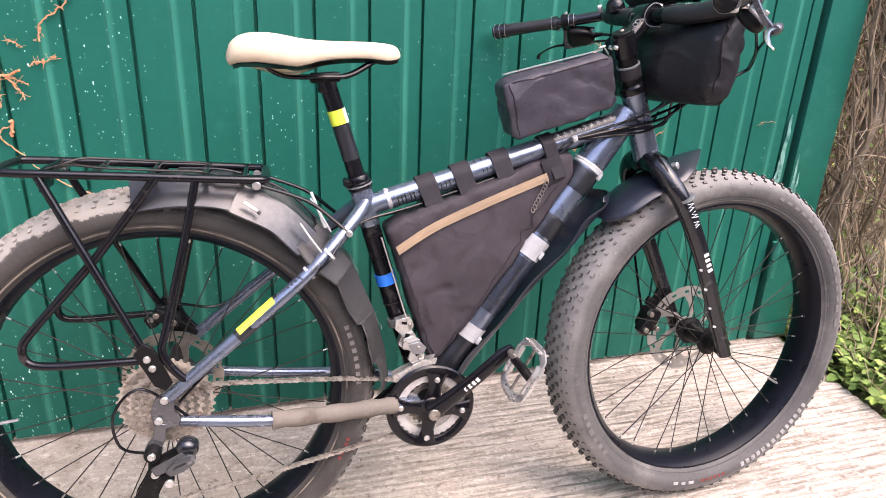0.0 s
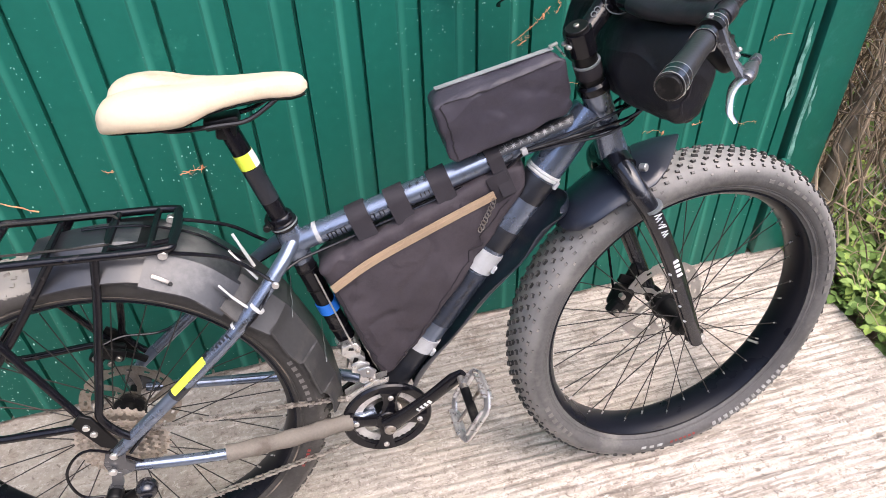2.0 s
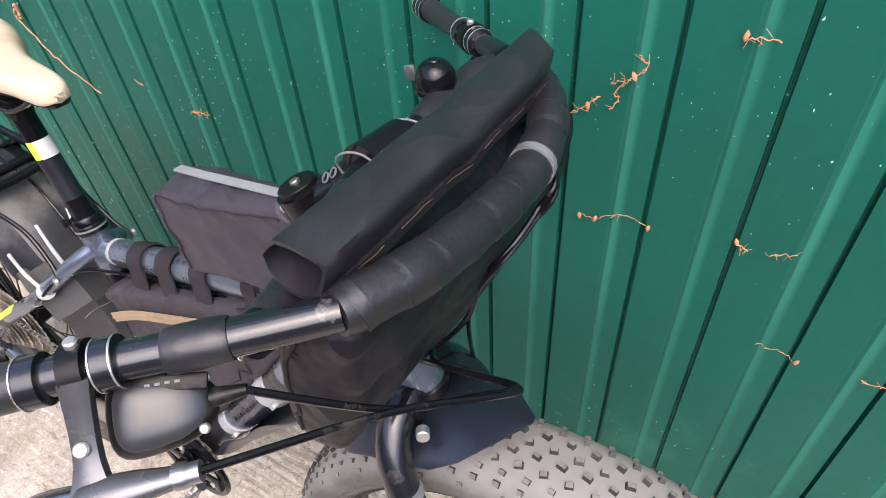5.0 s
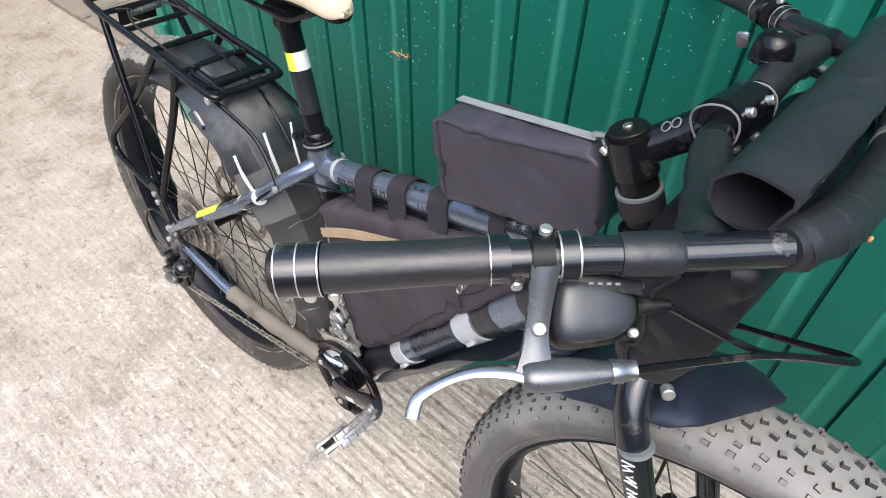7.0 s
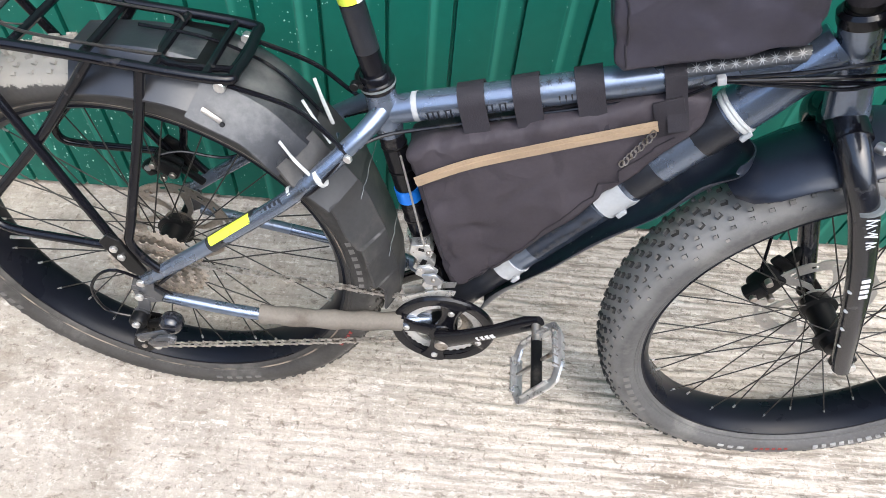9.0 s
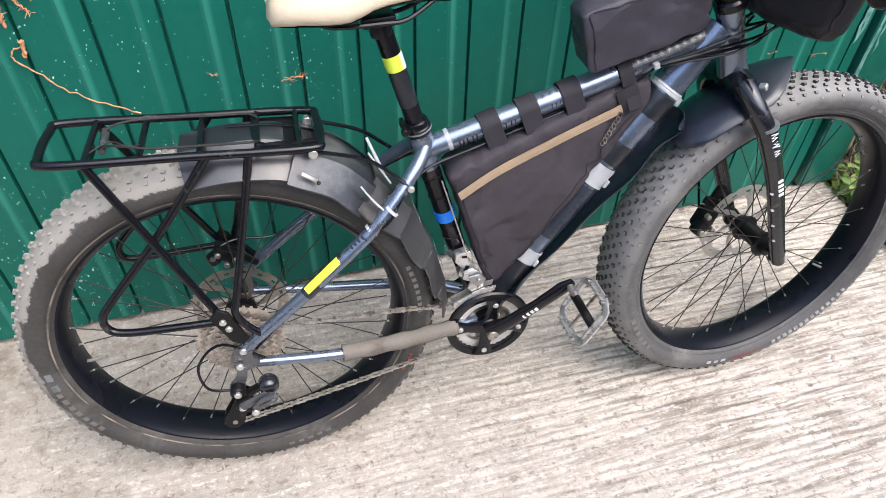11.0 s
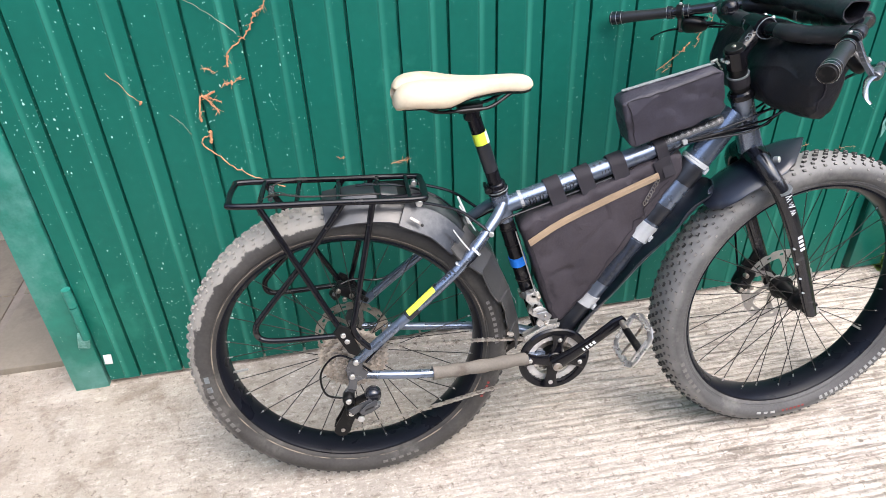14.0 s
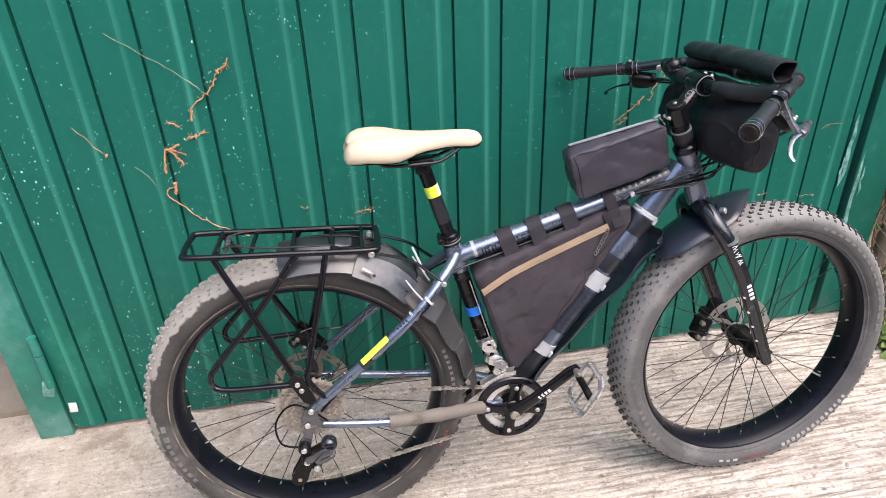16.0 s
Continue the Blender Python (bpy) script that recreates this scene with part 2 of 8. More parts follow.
    # a darker grey-brown tone where the broom strokes are faint
    unbroomed_tone = n.new("ShaderNodeMapRange")
    unbroomed_tone.inputs["From Min"].default_value, unbroomed_tone.inputs["From Max"].default_value, unbroomed_tone.inputs["To Min"].default_value, unbroomed_tone.inputs["To Max"].default_value = 0.25, 1.0, 0.55, 0.0
    l.new(fade.outputs[0], unbroomed_tone.inputs[0])
    mixed_in(m, unbroomed_tone.outputs[0], (0.31, 0.277, 0.238))
    mp3 = n.new("ShaderNodeMapRange")
    mp3.inputs["From Min"].default_value, mp3.inputs["From Max"].default_value, mp3.inputs["To Max"].default_value = 0.54, 0.68, 0.6
    l.new(mott.outputs[0], mp3.inputs[0])
    pw = n.new("ShaderNodeMath"); pw.operation = "MULTIPLY"
    l.new(mp3.outputs[0], pw.inputs[0]); l.new(worn.outputs[0], pw.inputs[1])
    mixed_in(m, pw.outputs[0], pale)
    up = n.new("ShaderNodeMapRange")
    up.inputs["From Min"].default_value, up.inputs["From Max"].default_value = 0.55, 0.7
    up.inputs["To Max"].default_value = 0.75
    l.new(grit.outputs[0], up.inputs[0])
    mixed_in(m, up.outputs[0], pale)
    dn = n.new("ShaderNodeMapRange")
    dn.inputs["From Min"].default_value, dn.inputs["From Max"].default_value = 0.43, 0.30
    dn.inputs["To Max"].default_value = 0.8
    l.new(grit.outputs[0], dn.inputs[0])
    mixed_in(m, dn.outputs[0], dark)
    speck = n.new("ShaderNodeTexNoise")
    speck.inputs["Scale"].default_value, speck.inputs["Detail"].default_value, speck.inputs["Roughness"].default_value = 42, 8, 0.75
    mp4 = n.new("ShaderNodeMapping"); mp4.inputs["Rotation"].default_value, mp4.inputs["Scale"].default_value = (0, 0, 0.085), (0.55, 1.3, 1)
    l.new(tc.outputs["Object"], mp4.inputs[0]); l.new(mp4.outputs[0], speck.inputs["Vector"])
    for lo, hi, most, col in ((0.43, 0.37, 0.8, dark), (0.57, 0.64, 0.75, pale)):
        sm = n.new("ShaderNodeMapRange")
        sm.inputs["From Min"].default_value, sm.inputs["From Max"].default_value, sm.inputs["To Max"].default_value = lo, hi, most
        l.new(speck.outputs[0], sm.inputs[0])
        mixed_in(m, sm.outputs[0], col)
    # trowel ridges about a finger apart, broken and wandering
    mp5 = n.new("ShaderNodeMapping"); mp5.inputs["Rotation"].default_value, mp5.inputs["Scale"].default_value = (0, 0, 0.085), (0.16, 1, 1)
    l.new(tc.outputs["Object"], mp5.inputs[0])
    wv = n.new("ShaderNodeTexWave"); wv.bands_direction = "Y"
    for key, val in (("Scale", 17.0), ("Distortion", 5.0), ("Detail", 5.0), ("Detail Scale", 0.7), ("Detail Roughness", 0.65)):
        wv.inputs[key].default_value = val
    l.new(mp5.outputs[0], wv.inputs["Vector"])
    gv = n.new("ShaderNodeMapRange")
    gv.inputs["From Min"].default_value, gv.inputs["From Max"].default_value, gv.inputs["To Max"].default_value = 0.34, 0.10, 0.62
    l.new(wv.outputs["Fac"], gv.inputs[0])
    g1 = n.new("ShaderNodeMath"); g1.operation = "MULTIPLY"
    l.new(gv.outputs[0], g1.inputs[0]); l.new(fade.outputs[0], g1.inputs[1])
    g2 = n.new("ShaderNodeMapRange")
    g2.inputs["From Min"].default_value, g2.inputs["From Max"].default_value = 0.42, 0.56
    l.new(mott.outputs[0], g2.inputs[0])
    g3 = n.new("ShaderNodeMath"); g3.operation = "MULTIPLY"
    l.new(g1.outputs[0], g3.inputs[0]); l.new(g2.outputs[0], g3.inputs[1])
    mixed_in(m, g3.outputs[0], dark)
    both = n.new("ShaderNodeMath"); both.operation = "MULTIPLY_ADD"; both.inputs[1].default_value = 0.55
    l.new(wv.outputs["Fac"], both.inputs[0]); l.new(st.outputs[0], both.inputs[2])
    h = n.new("ShaderNodeMath"); h.operation = "MULTIPLY_ADD"
    l.new(both.outputs[0], h.inputs[0]); l.new(fade.outputs[0], h.inputs[1]); l.new(grit.outputs[0], h.inputs[2])
    bn = n.new("ShaderNodeBump")
    bn.inputs["Strength"].default_value, bn.inputs["Distance"].default_value = 0.6, 0.007
    old = b.inputs["Normal"].links[0].from_socket
    l.new(old, bn.inputs["Normal"])
    l.new(h.outputs[0], bn.inputs["Height"])
    l.new(bn.outputs[0], b.inputs["Normal"])


broomed(concrete, (0.205, 0.174, 0.141), (0.70, 0.655, 0.59))


def sandy(m, color, x0, x1):
    """Warm sand trodden over the slab towards the far side of the yard, in patches."""
    n, l = m.node_tree.nodes, m.node_tree.links
    tc = n.new("ShaderNodeTexCoord")
    sx = n.new("ShaderNodeSeparateXYZ")
    l.new(tc.outputs["Object"], sx.inputs[0])
    no = n.new("ShaderNodeTexNoise")
    no.inputs["Scale"].default_value, no.inputs["Detail"].default_value, no.inputs["Roughness"].default_value = 5.5, 8, 0.65
    l.new(tc.outputs["Object"], no.inputs["Vector"])
    w = n.new("ShaderNodeMath"); w.operation = "MULTIPLY_ADD"; w.inputs[1].default_value = 1.5
    l.new(no.outputs[0], w.inputs[0]); l.new(sx.outputs[0], w.inputs[2])
    f = n.new("ShaderNodeMapRange")
    f.inputs["From Min"].default_value, f.inputs["From Max"].default_value, f.inputs["To Max"].default_value = x0 + 0.75, x1 + 0.75, 0.85
    l.new(w.outputs[0], f.inputs[0])
    mixed_in(m, f.outputs[0], color)


sandy(concrete, (0.335, 0.288, 0.232), -0.45, -1.5)

def blotched(m, dark, pale, x0, x1):
    """Weathered blotches, brown and pale, over the trodden part of the slab."""
    n, l = m.node_tree.nodes, m.node_tree.links
    tc = n.new("ShaderNodeTexCoord")
    sx = n.new("ShaderNodeSeparateXYZ")
    l.new(tc.outputs["Object"], sx.inputs[0])
    where = n.new("ShaderNodeMapRange")
    where.inputs["From Min"].default_value, where.inputs["From Max"].default_value = x0, x1
    l.new(sx.outputs[0], where.inputs[0])
    no = n.new("ShaderNodeTexNoise")
    for key, val in (("Scale", 7.5), ("Detail", 10.0), ("Roughness", 0.74), ("Distortion", 0.25)):
        no.inputs[key].default_value = val
    l.new(tc.outputs["Object"], no.inputs["Vector"])
    for lo, hi, most, col in ((0.49, 0.38, 0.7, dark), (0.55, 0.64, 0.6, pale)):
        f = n.new("ShaderNodeMapRange")
        f.inputs["From Min"].default_value, f.inputs["From Max"].default_value, f.inputs["To Max"].default_value = lo, hi, most
        l.new(no.outputs[0], f.inputs[0])
        g = n.new("ShaderNodeMath"); g.operation = "MULTIPLY"
        l.new(f.outputs[0], g.inputs[0]); l.new(where.outputs[0], g.inputs[1])
        mixed_in(m, g.outputs[0], col)


blotched(concrete, (0.19, 0.155, 0.12), (0.46, 0.41, 0.355), -0.25, -0.9)


def pitted(m, dark):
    """Small dark pits and grit all over the slab, with relief of their own."""
    n, l = m.node_tree.nodes, m.node_tree.links
    b = n["Principled BSDF"]
    tc = n.new("ShaderNodeTexCoord")
    no = n.new("ShaderNodeTexNoise")
    for key, val in (("Scale", 62.0), ("Detail", 5.0), ("Roughness", 0.7), ("Distortion", 0.6)):
        no.inputs[key].default_value = val
    l.new(tc.outputs["Object"], no.inputs["Vector"])
    f = n.new("ShaderNodeMapRange")
    f.inputs["From Min"].default_value, f.inputs["From Max"].default_value, f.inputs["To Max"].default_value = 0.43, 0.33, 0.8
    l.new(no.outputs[0], f.inputs[0])
    mixed_in(m, f.outputs[0], dark)
    bn = n.new("ShaderNodeBump")
    bn.inputs["Strength"].default_value, bn.inputs["Distance"].default_value = 0.5, 0.006
    l.new(b.inputs["Normal"].links[0].from_socket, bn.inputs["Normal"])
    l.new(no.outputs[0], bn.inputs["Height"])
    l.new(bn.outputs[0], b.inputs["Normal"])


pitted(concrete, (0.15, 0.122, 0.096))
earth = mat("earth", (0.16, 0.12, 0.08), 0.95, var=0.3, scale=3, fine=80, bump=0.6, bscale=40, stain=(0.09, 0.1, 0.04), stain_amount=0.3, dist=0.01)
tile = mat("paving_tile", (0.168, 0.146, 0.114), 0.8, var=0.2, scale=7, fine=90, bump=0.3, bscale=60, island=0.3, stain=(0.13, 0.108, 0.09), stain_amount=0.3, stain_scale=6)
grout = mat("grout", (0.2, 0.172, 0.145), 0.95, var=0.2, scale=10, fine=90, bump=0.4)
plank = mat("dark_wall", (0.2, 0.17, 0.14), 0.85, var=0.2, scale=3, fine=60, bump=0.3)
white_sheet = mat("white_sheet", (0.76, 0.76, 0.72), 0.45, var=0.1, scale=4, fine=60, bump=0.1, stain=(0.22, 0.23, 0.22), stain_amount=0.42, stain_scale=3.5)
old_concrete = mat("old_concrete", (0.31, 0.30, 0.285), 0.9, var=0.2, scale=5, fine=100, bump=0.5, bscale=70, stain=(0.2, 0.19, 0.175), stain_amount=0.25)
ledge_grey = mat("ledge_grey", (0.5, 0.5, 0.49), 0.7, var=0.15, scale=5, fine=100, bump=0.2)
frame_metal = mat("frame_metal", (0.165, 0.20, 0.265), 0.27, 0.72, var=0.14, scale=14, fine=260, bump=0.02, coat=0.5, stain=(0.10, 0.105, 0.11), stain_amount=0.15, stain_scale=20)
black_paint = mat("black_paint", (0.0055, 0.0055, 0.0075), 0.15, var=0.2, scale=20, fine=200, bump=0.04, stain=(0.035, 0.032, 0.03), stain_amount=0.1, stain_scale=24, rough_var=0.06, spec=0.32)
gloss_black = mat("gloss_black", (0.008, 0.009, 0.013), 0.24, var=0.2, scale=20, fine=200, bump=0.04, coat=0.35, stain=(0.06, 0.058, 0.056), stain_amount=0.18, stain_scale=30, rough_var=0.05)
bar_paint = mat("bar_paint", (0.012, 0.0128, 0.0165), 0.17, var=0.25, scale=20, fine=200, bump=0.04, coat=0.35, stain=(0.16, 0.155, 0.15), stain_amount=0.12, stain_scale=40, rough_var=0.08)
matte_black = mat("matte_black", (0.006, 0.006, 0.0065), 0.36, var=0.2, scale=18, fine=220, bump=0.1, stain=(0.05, 0.044, 0.038), stain_amount=0.16, stain_scale=16, spec=0.2)
rubber = mat("rubber", (0.088, 0.086, 0.085), 0.62, var=0.3, scale=9, fine=160, bump=0.35, bscale=220, stain=(0.18, 0.172, 0.16), stain_amount=0.35, stain_scale=6, dist=0.001, spec=0.25)
muddy_rubber = mat("muddy_rubber", (0.050, 0.047, 0.044), 0.7, var=0.3, scale=11, fine=160, bump=0.4, bscale=200, stain=(0.13, 0.123, 0.112), stain_amount=0.28, stain_scale=3.5, dist=0.001, spec=0.25)
knob_rubber = mat("knob_rubber", (0.135, 0.129, 0.12), 0.7, var=0.4, scale=30, fine=250, bump=0.2, stain=(0.27, 0.245, 0.215), stain_amount=0.6, stain_scale=14)
muddy_knob = mat("muddy_knob", (0.06, 0.057, 0.053), 0.8, var=0.35, scale=20, fine=250, bump=0.3, stain=(0.24, 0.22, 0.19), stain_amount=0.45, stain_scale=3.5)


def dusted(m, color, r0, r1, most):
    """Pale road dust on a tyre's tread, thinning out down the side wall."""
    n, l = m.node_tree.nodes, m.node_tree.links
    tc, fl, ln = n.new("ShaderNodeTexCoord"), n.new("ShaderNodeVectorMath"), n.new("ShaderNodeVectorMath")
    fl.operation, ln.operation = "MULTIPLY", "LENGTH"
    fl.inputs[1].default_value = (1, 0, 1)
    l.new(tc.outputs["Object"], fl.inputs[0]); l.new(fl.outputs[0], ln.inputs[0])
    no = n.new("ShaderNodeTexNoise")
    no.inputs["Scale"].default_value, no.inputs["Detail"].default_value = 14, 7
    l.new(tc.outputs["Object"], no.inputs["Vector"])
    w = n.new("ShaderNodeMath"); w.operation = "MULTIPLY_ADD"; w.inputs[1].default_value = 0.024
    l.new(no.outputs[0], w.inputs[0]); l.new(ln.outputs["Value"], w.inputs[2])
    f = n.new("ShaderNodeMapRange")
    f.inputs["From Min"].default_value, f.inputs["From Max"].default_value, f.inputs["To Max"].default_value = r0 + 0.012, r1 + 0.012, most
    l.new(w.outputs[0], f.inputs[0])
    mixed_in(m, f.outputs[0], color)


def mudded(m, color, toward, most, limit=0.339):
    """Dried mud caked over the tread on one stretch of the tyre, flaked off at a ragged border on the side wall."""
    n, l = m.node_tree.nodes, m.node_tree.links
    tc, dt = n.new("ShaderNodeTexCoord"), n.new("ShaderNodeVectorMath")
    dt.operation = "DOT_PRODUCT"
    dt.inputs[1].default_value = toward
    l.new(tc.outputs["Object"], dt.inputs[0])
    no, chip = n.new("ShaderNodeTexNoise"), n.new("ShaderNodeTexNoise")
    for t, sc, dp, ro in ((no, 9, 8, 0.65), (chip, 26, 8, 0.72)):
        t.inputs["Scale"].default_value, t.inputs["Detail"].default_value, t.inputs["Roughness"].default_value = sc, dp, ro
        l.new(tc.outputs["Object"], t.inputs["Vector"])
    w = n.new("ShaderNodeMath"); w.operation = "MULTIPLY_ADD"; w.inputs[1].default_value = 0.7
    l.new(no.outputs[0], w.inputs[0]); l.new(dt.outputs["Value"], w.inputs[2])
    f = n.new("ShaderNodeMapRange")
    f.inputs["From Min"].default_value, f.inputs["From Max"].default_value, f.inputs["To Max"].default_value = 0.42, 0.62, most
    l.new(w.outputs[0], f.inputs[0])
    fl, ln = n.new("ShaderNodeVectorMath"), n.new("ShaderNodeVectorMath")
    fl.operation, ln.operation = "MULTIPLY", "LENGTH"
    fl.inputs[1].default_value = (1, 0, 1)
    l.new(tc.outputs["Object"], fl.inputs[0]); l.new(fl.outputs[0], ln.inputs[0])
    e = n.new("ShaderNodeMath"); e.operation = "MULTIPLY_ADD"; e.inputs[1].default_value = 0.05
    l.new(chip.outputs[0], e.inputs[0]); l.new(ln.outputs["Value"], e.inputs[2])
    edge = n.new("ShaderNodeMapRange")
    edge.inputs["From Min"].default_value, edge.inputs["From Max"].default_value = limit + 0.0235, limit + 0.0265
    l.new(e.outputs[0], edge.inputs[0])
    both = n.new("ShaderNodeMath"); both.operation = "MULTIPLY"
    l.new(f.outputs[0], both.inputs[0]); l.new(edge.outputs[0], both.inputs[1])
    mixed_in(m, both.outputs[0], color)


def bead_line(m, color, radius, half):
    """A thin line of clay left along the tyre's bead."""
    n, l = m.node_tree.nodes, m.node_tree.links
    tc, fl, ln = n.new("ShaderNodeTexCoord"), n.new("ShaderNodeVectorMath"), n.new("ShaderNodeVectorMath")
    fl.operation, ln.operation = "MULTIPLY", "LENGTH"
    fl.inputs[1].default_value = (1, 0, 1)
    l.new(tc.outputs["Object"], fl.inputs[0]); l.new(fl.outputs[0], ln.inputs[0])
    c = n.new("ShaderNodeMath"); c.operation = "COMPARE"; c.inputs[1].default_value, c.inputs[2].default_value = radius, half
    l.new(ln.outputs["Value"], c.inputs[0])
    no = n.new("ShaderNodeTexNoise")
    no.inputs["Scale"].default_value, no.inputs["Detail"].default_value = 18, 7
    l.new(tc.outputs["Object"], no.inputs["Vector"])
    f = n.new("ShaderNodeMapRange")
    f.inputs["From Min"].default_value, f.inputs["From Max"].default_value, f.inputs["To Max"].default_value = 0.42, 0.56, 0.85
    l.new(no.outputs[0], f.inputs[0])
    both = n.new("ShaderNodeMath"); both.operation = "MULTIPLY"
    l.new(c.outputs[0], both.inputs[0]); l.new(f.outputs[0], both.inputs[1])
    mixed_in(m, both.outputs[0], color)


# cleaner rubber, darkened further to paint in the shadow at the lugs' sides
lug_flank = mat("lug_flank", (0.030, 0.029, 0.028), 0.6, var=0.35, scale=40, fine=250, bump=0.1, stain=(0.10, 0.09, 0.08), stain_amount=0.3, stain_scale=20)
dusted(rubber, (0.232, 0.226, 0.214), 0.330, 0.352, 0.9)
dusted(muddy_rubber, (0.20, 0.19, 0.175), 0.336, 0.354, 0.6)
bead_line(muddy_rubber, (0.27, 0.225, 0.175), 0.3062, 0.0012)
muddy_flank = mat("muddy_flank", (0.06, 0.055, 0.05), 0.8, var=0.35, scale=30, fine=250, bump=0.2, stain=(0.13, 0.118, 0.10), stain_amount=0.4, stain_scale=12)
for m in (muddy_rubber, muddy_knob, muddy_flank):
    mudded(m, (0.285, 0.267, 0.238), pose(0, 0, 0, 0, 23, 0).to_3x3().inverted() @ Vector((-0.75, 0, 0.66)), 0.92)
rim_black = mat("rim_black", (0.006, 0.007, 0.011), 0.30, var=0.2, scale=12, fine=200, bump=0.02, spec=0.15)
steel = mat("steel", (0.5, 0.48, 0.455), 0.4, 0.78, var=0.2, scale=30, fine=300, bump=0.05)
dull_steel = mat("dull_steel", (0.34, 0.31, 0.275), 0.36, 0.85, var=0.35, scale=40, fine=260, bump=0.15, stain=(0.12, 0.085, 0.05), stain_amount=0.28, stain_scale=60)
spoke_black = mat("spoke_black", (0.03, 0.027, 0.024), 0.45, 0.4, var=0.2, scale=30, fine=200, bump=0.0)
silver = mat("silver_alloy", (0.57, 0.56, 0.54), 0.3, 0.78, var=0.2, scale=60, fine=200, bump=0.05, stain=(0.2, 0.18, 0.16), stain_amount=0.25, stain_scale=70)
chrome_grey = mat("cast_alloy", (0.33, 0.34, 0.36), 0.3, 0.9, var=0.15, scale=25, fine=200, bump=0.04)
cloth = woven(mat("bag_cloth", (0.045, 0.0385, 0.0445), 0.6, var=0.25, scale=9, fine=180, bump=0, spec=0.22), 900, 0.45)
cloth_top = woven(mat("bag_cloth_top", (0.040, 0.0365, 0.049), 0.44, var=0.25, scale=9, fine=180, bump=0, spec=0.38), 900, 0.4)
cloth_soft = woven(mat("bag_cloth_soft", (0.0082, 0.0082, 0.0115), 0.46, var=0.25, scale=12, fine=180, bump=0, spec=0.32), 700, 0.6)
roll_cloth = woven(mat("coated_cloth", (0.018, 0.0172, 0.0215), 0.37, var=0.2, scale=12, fine=180, bump=0, spec=0.6), 700, 0.3)
webbing = mat("webbing", (0.024, 0.0215, 0.026), 0.65, var=0.2, scale=40, fine=500, bump=0.3, spec=0.25)
zip_tan = mat("zip_tan", (0.30, 0.218, 0.142), 0.75, var=0.18, scale=30, fine=400, bump=0.3)
stitch_thread = mat("stitch_thread", (0.09, 0.05, 0.034), 0.8, var=0.3, scale=60, fine=300, bump=0.0)
zip_grey = mat("zip_grey", (0.15, 0.165, 0.17), 0.6, var=0.15, scale=40, fine=400, bump=0.3)
zip_pale = mat("zip_pale", (0.225, 0.24, 0.245), 0.6, var=0.15, scale=40, fine=400, bump=0.3)
saddle_tan = mat("saddle_cover", (0.54, 0.455, 0.33), 0.7, var=0.12, scale=9, fine=160, bump=0.3, bscale=260, stain=(0.40, 0.315, 0.215), stain_amount=0.26, stain_scale=10, dist=0.001)
plastic_black = mat("fender_plastic", (0.014, 0.018, 0.030), 0.33, var=0.3, scale=10, fine=150, bump=0.06, stain=(0.06, 0.06, 0.062), stain_amount=0.25, stain_scale=9, spec=0.6)
spots(plastic_black, (0.16, 0.16, 0.16), 130, 1.0, 0.05, (1, 1, 1))
flap_rubber = mat("flap_rubber", (0.019, 0.020, 0.024), 0.33, var=0.3, scale=12, fine=150, bump=0.08, stain=(0.11, 0.108, 0.105), stain_amount=0.35, stain_scale=6, spec=0.7)
flap_sheet = mat("flap_sheet", (0.030, 0.030, 0.031), 0.42, var=0.35, scale=12, fine=150, bump=0.2, bscale=40, stain=(0.075, 0.07, 0.064), stain_amount=0.35, stain_scale=9, spec=0.5)
sprocket_pale = mat("sprocket_steel", (0.42, 0.37, 0.315), 0.5, 0.35, var=0.35, scale=40, fine=260, bump=0.1, stain=(0.13, 0.09, 0.055), stain_amount=0.35, stain_scale=60)
ring_pale = mat("ring_alloy", (0.56, 0.545, 0.52), 0.42, 0.35, var=0.2, scale=40, fine=260, bump=0.05, stain=(0.2, 0.18, 0.16), stain_amount=0.2, stain_scale=60)
lever_grey = mat("lever_grey", (0.115, 0.117, 0.124), 0.26, 0.6, var=0.2, scale=30, fine=260, bump=0.04)
blade_alloy = mat("blade_alloy", (0.46, 0.455, 0.45), 0.24, 1.0, var=0.12, scale=40, fine=260, bump=0.02)
pod_cover = mat("pod_cover", (0.028, 0.030, 0.034), 0.3, 0.0, var=0.15, scale=30, fine=260, bump=0.03)
chain_steel = mat("chain_steel", (0.43, 0.405, 0.37), 0.38, 0.8, var=0.4, scale=60, fine=260, bump=0.1, stain=(0.07, 0.05, 0.035), stain_amount=0.35, stain_scale=80)
neoprene = mat("neoprene", (0.15, 0.132, 0.11), 0.85, var=0.22, scale=16, fine=240, bump=0.3, stain=(0.09, 0.075, 0.06), stain_amount=0.3, stain_scale=14)
tape_grey = mat("tape_grey", (0.36, 0.37, 0.38), 0.45, var=0.14, scale=30, fine=260, bump=0.15, stain=(0.22, 0.21, 0.2), stain_amount=0.2, stain_scale=25)
tape_black = mat("tape_black", (0.013, 0.0145, 0.019), 0.32, var=0.25, scale=26, fine=260, bump=0.25, spec=0.6)
sleeve_blue = mat("printed_sleeve", (0.034, 0.042, 0.060), 0.2, 0.3, var=0.3, scale=20, fine=200, bump=0.08, spec=0.6, stain=(0.07, 0.075, 0.085), stain_amount=0.2, stain_scale=30)
grip_rubber = mat("grip_rubber", (0.020, 0.0202, 0.0215), 0.35, var=0.15, scale=30, fine=300, bump=0.15)
wrap = mat("bar_wrap", (0.017, 0.0172, 0.0205), 0.37, var=0.2, scale=25, fine=260, bump=0.35, bscale=120)
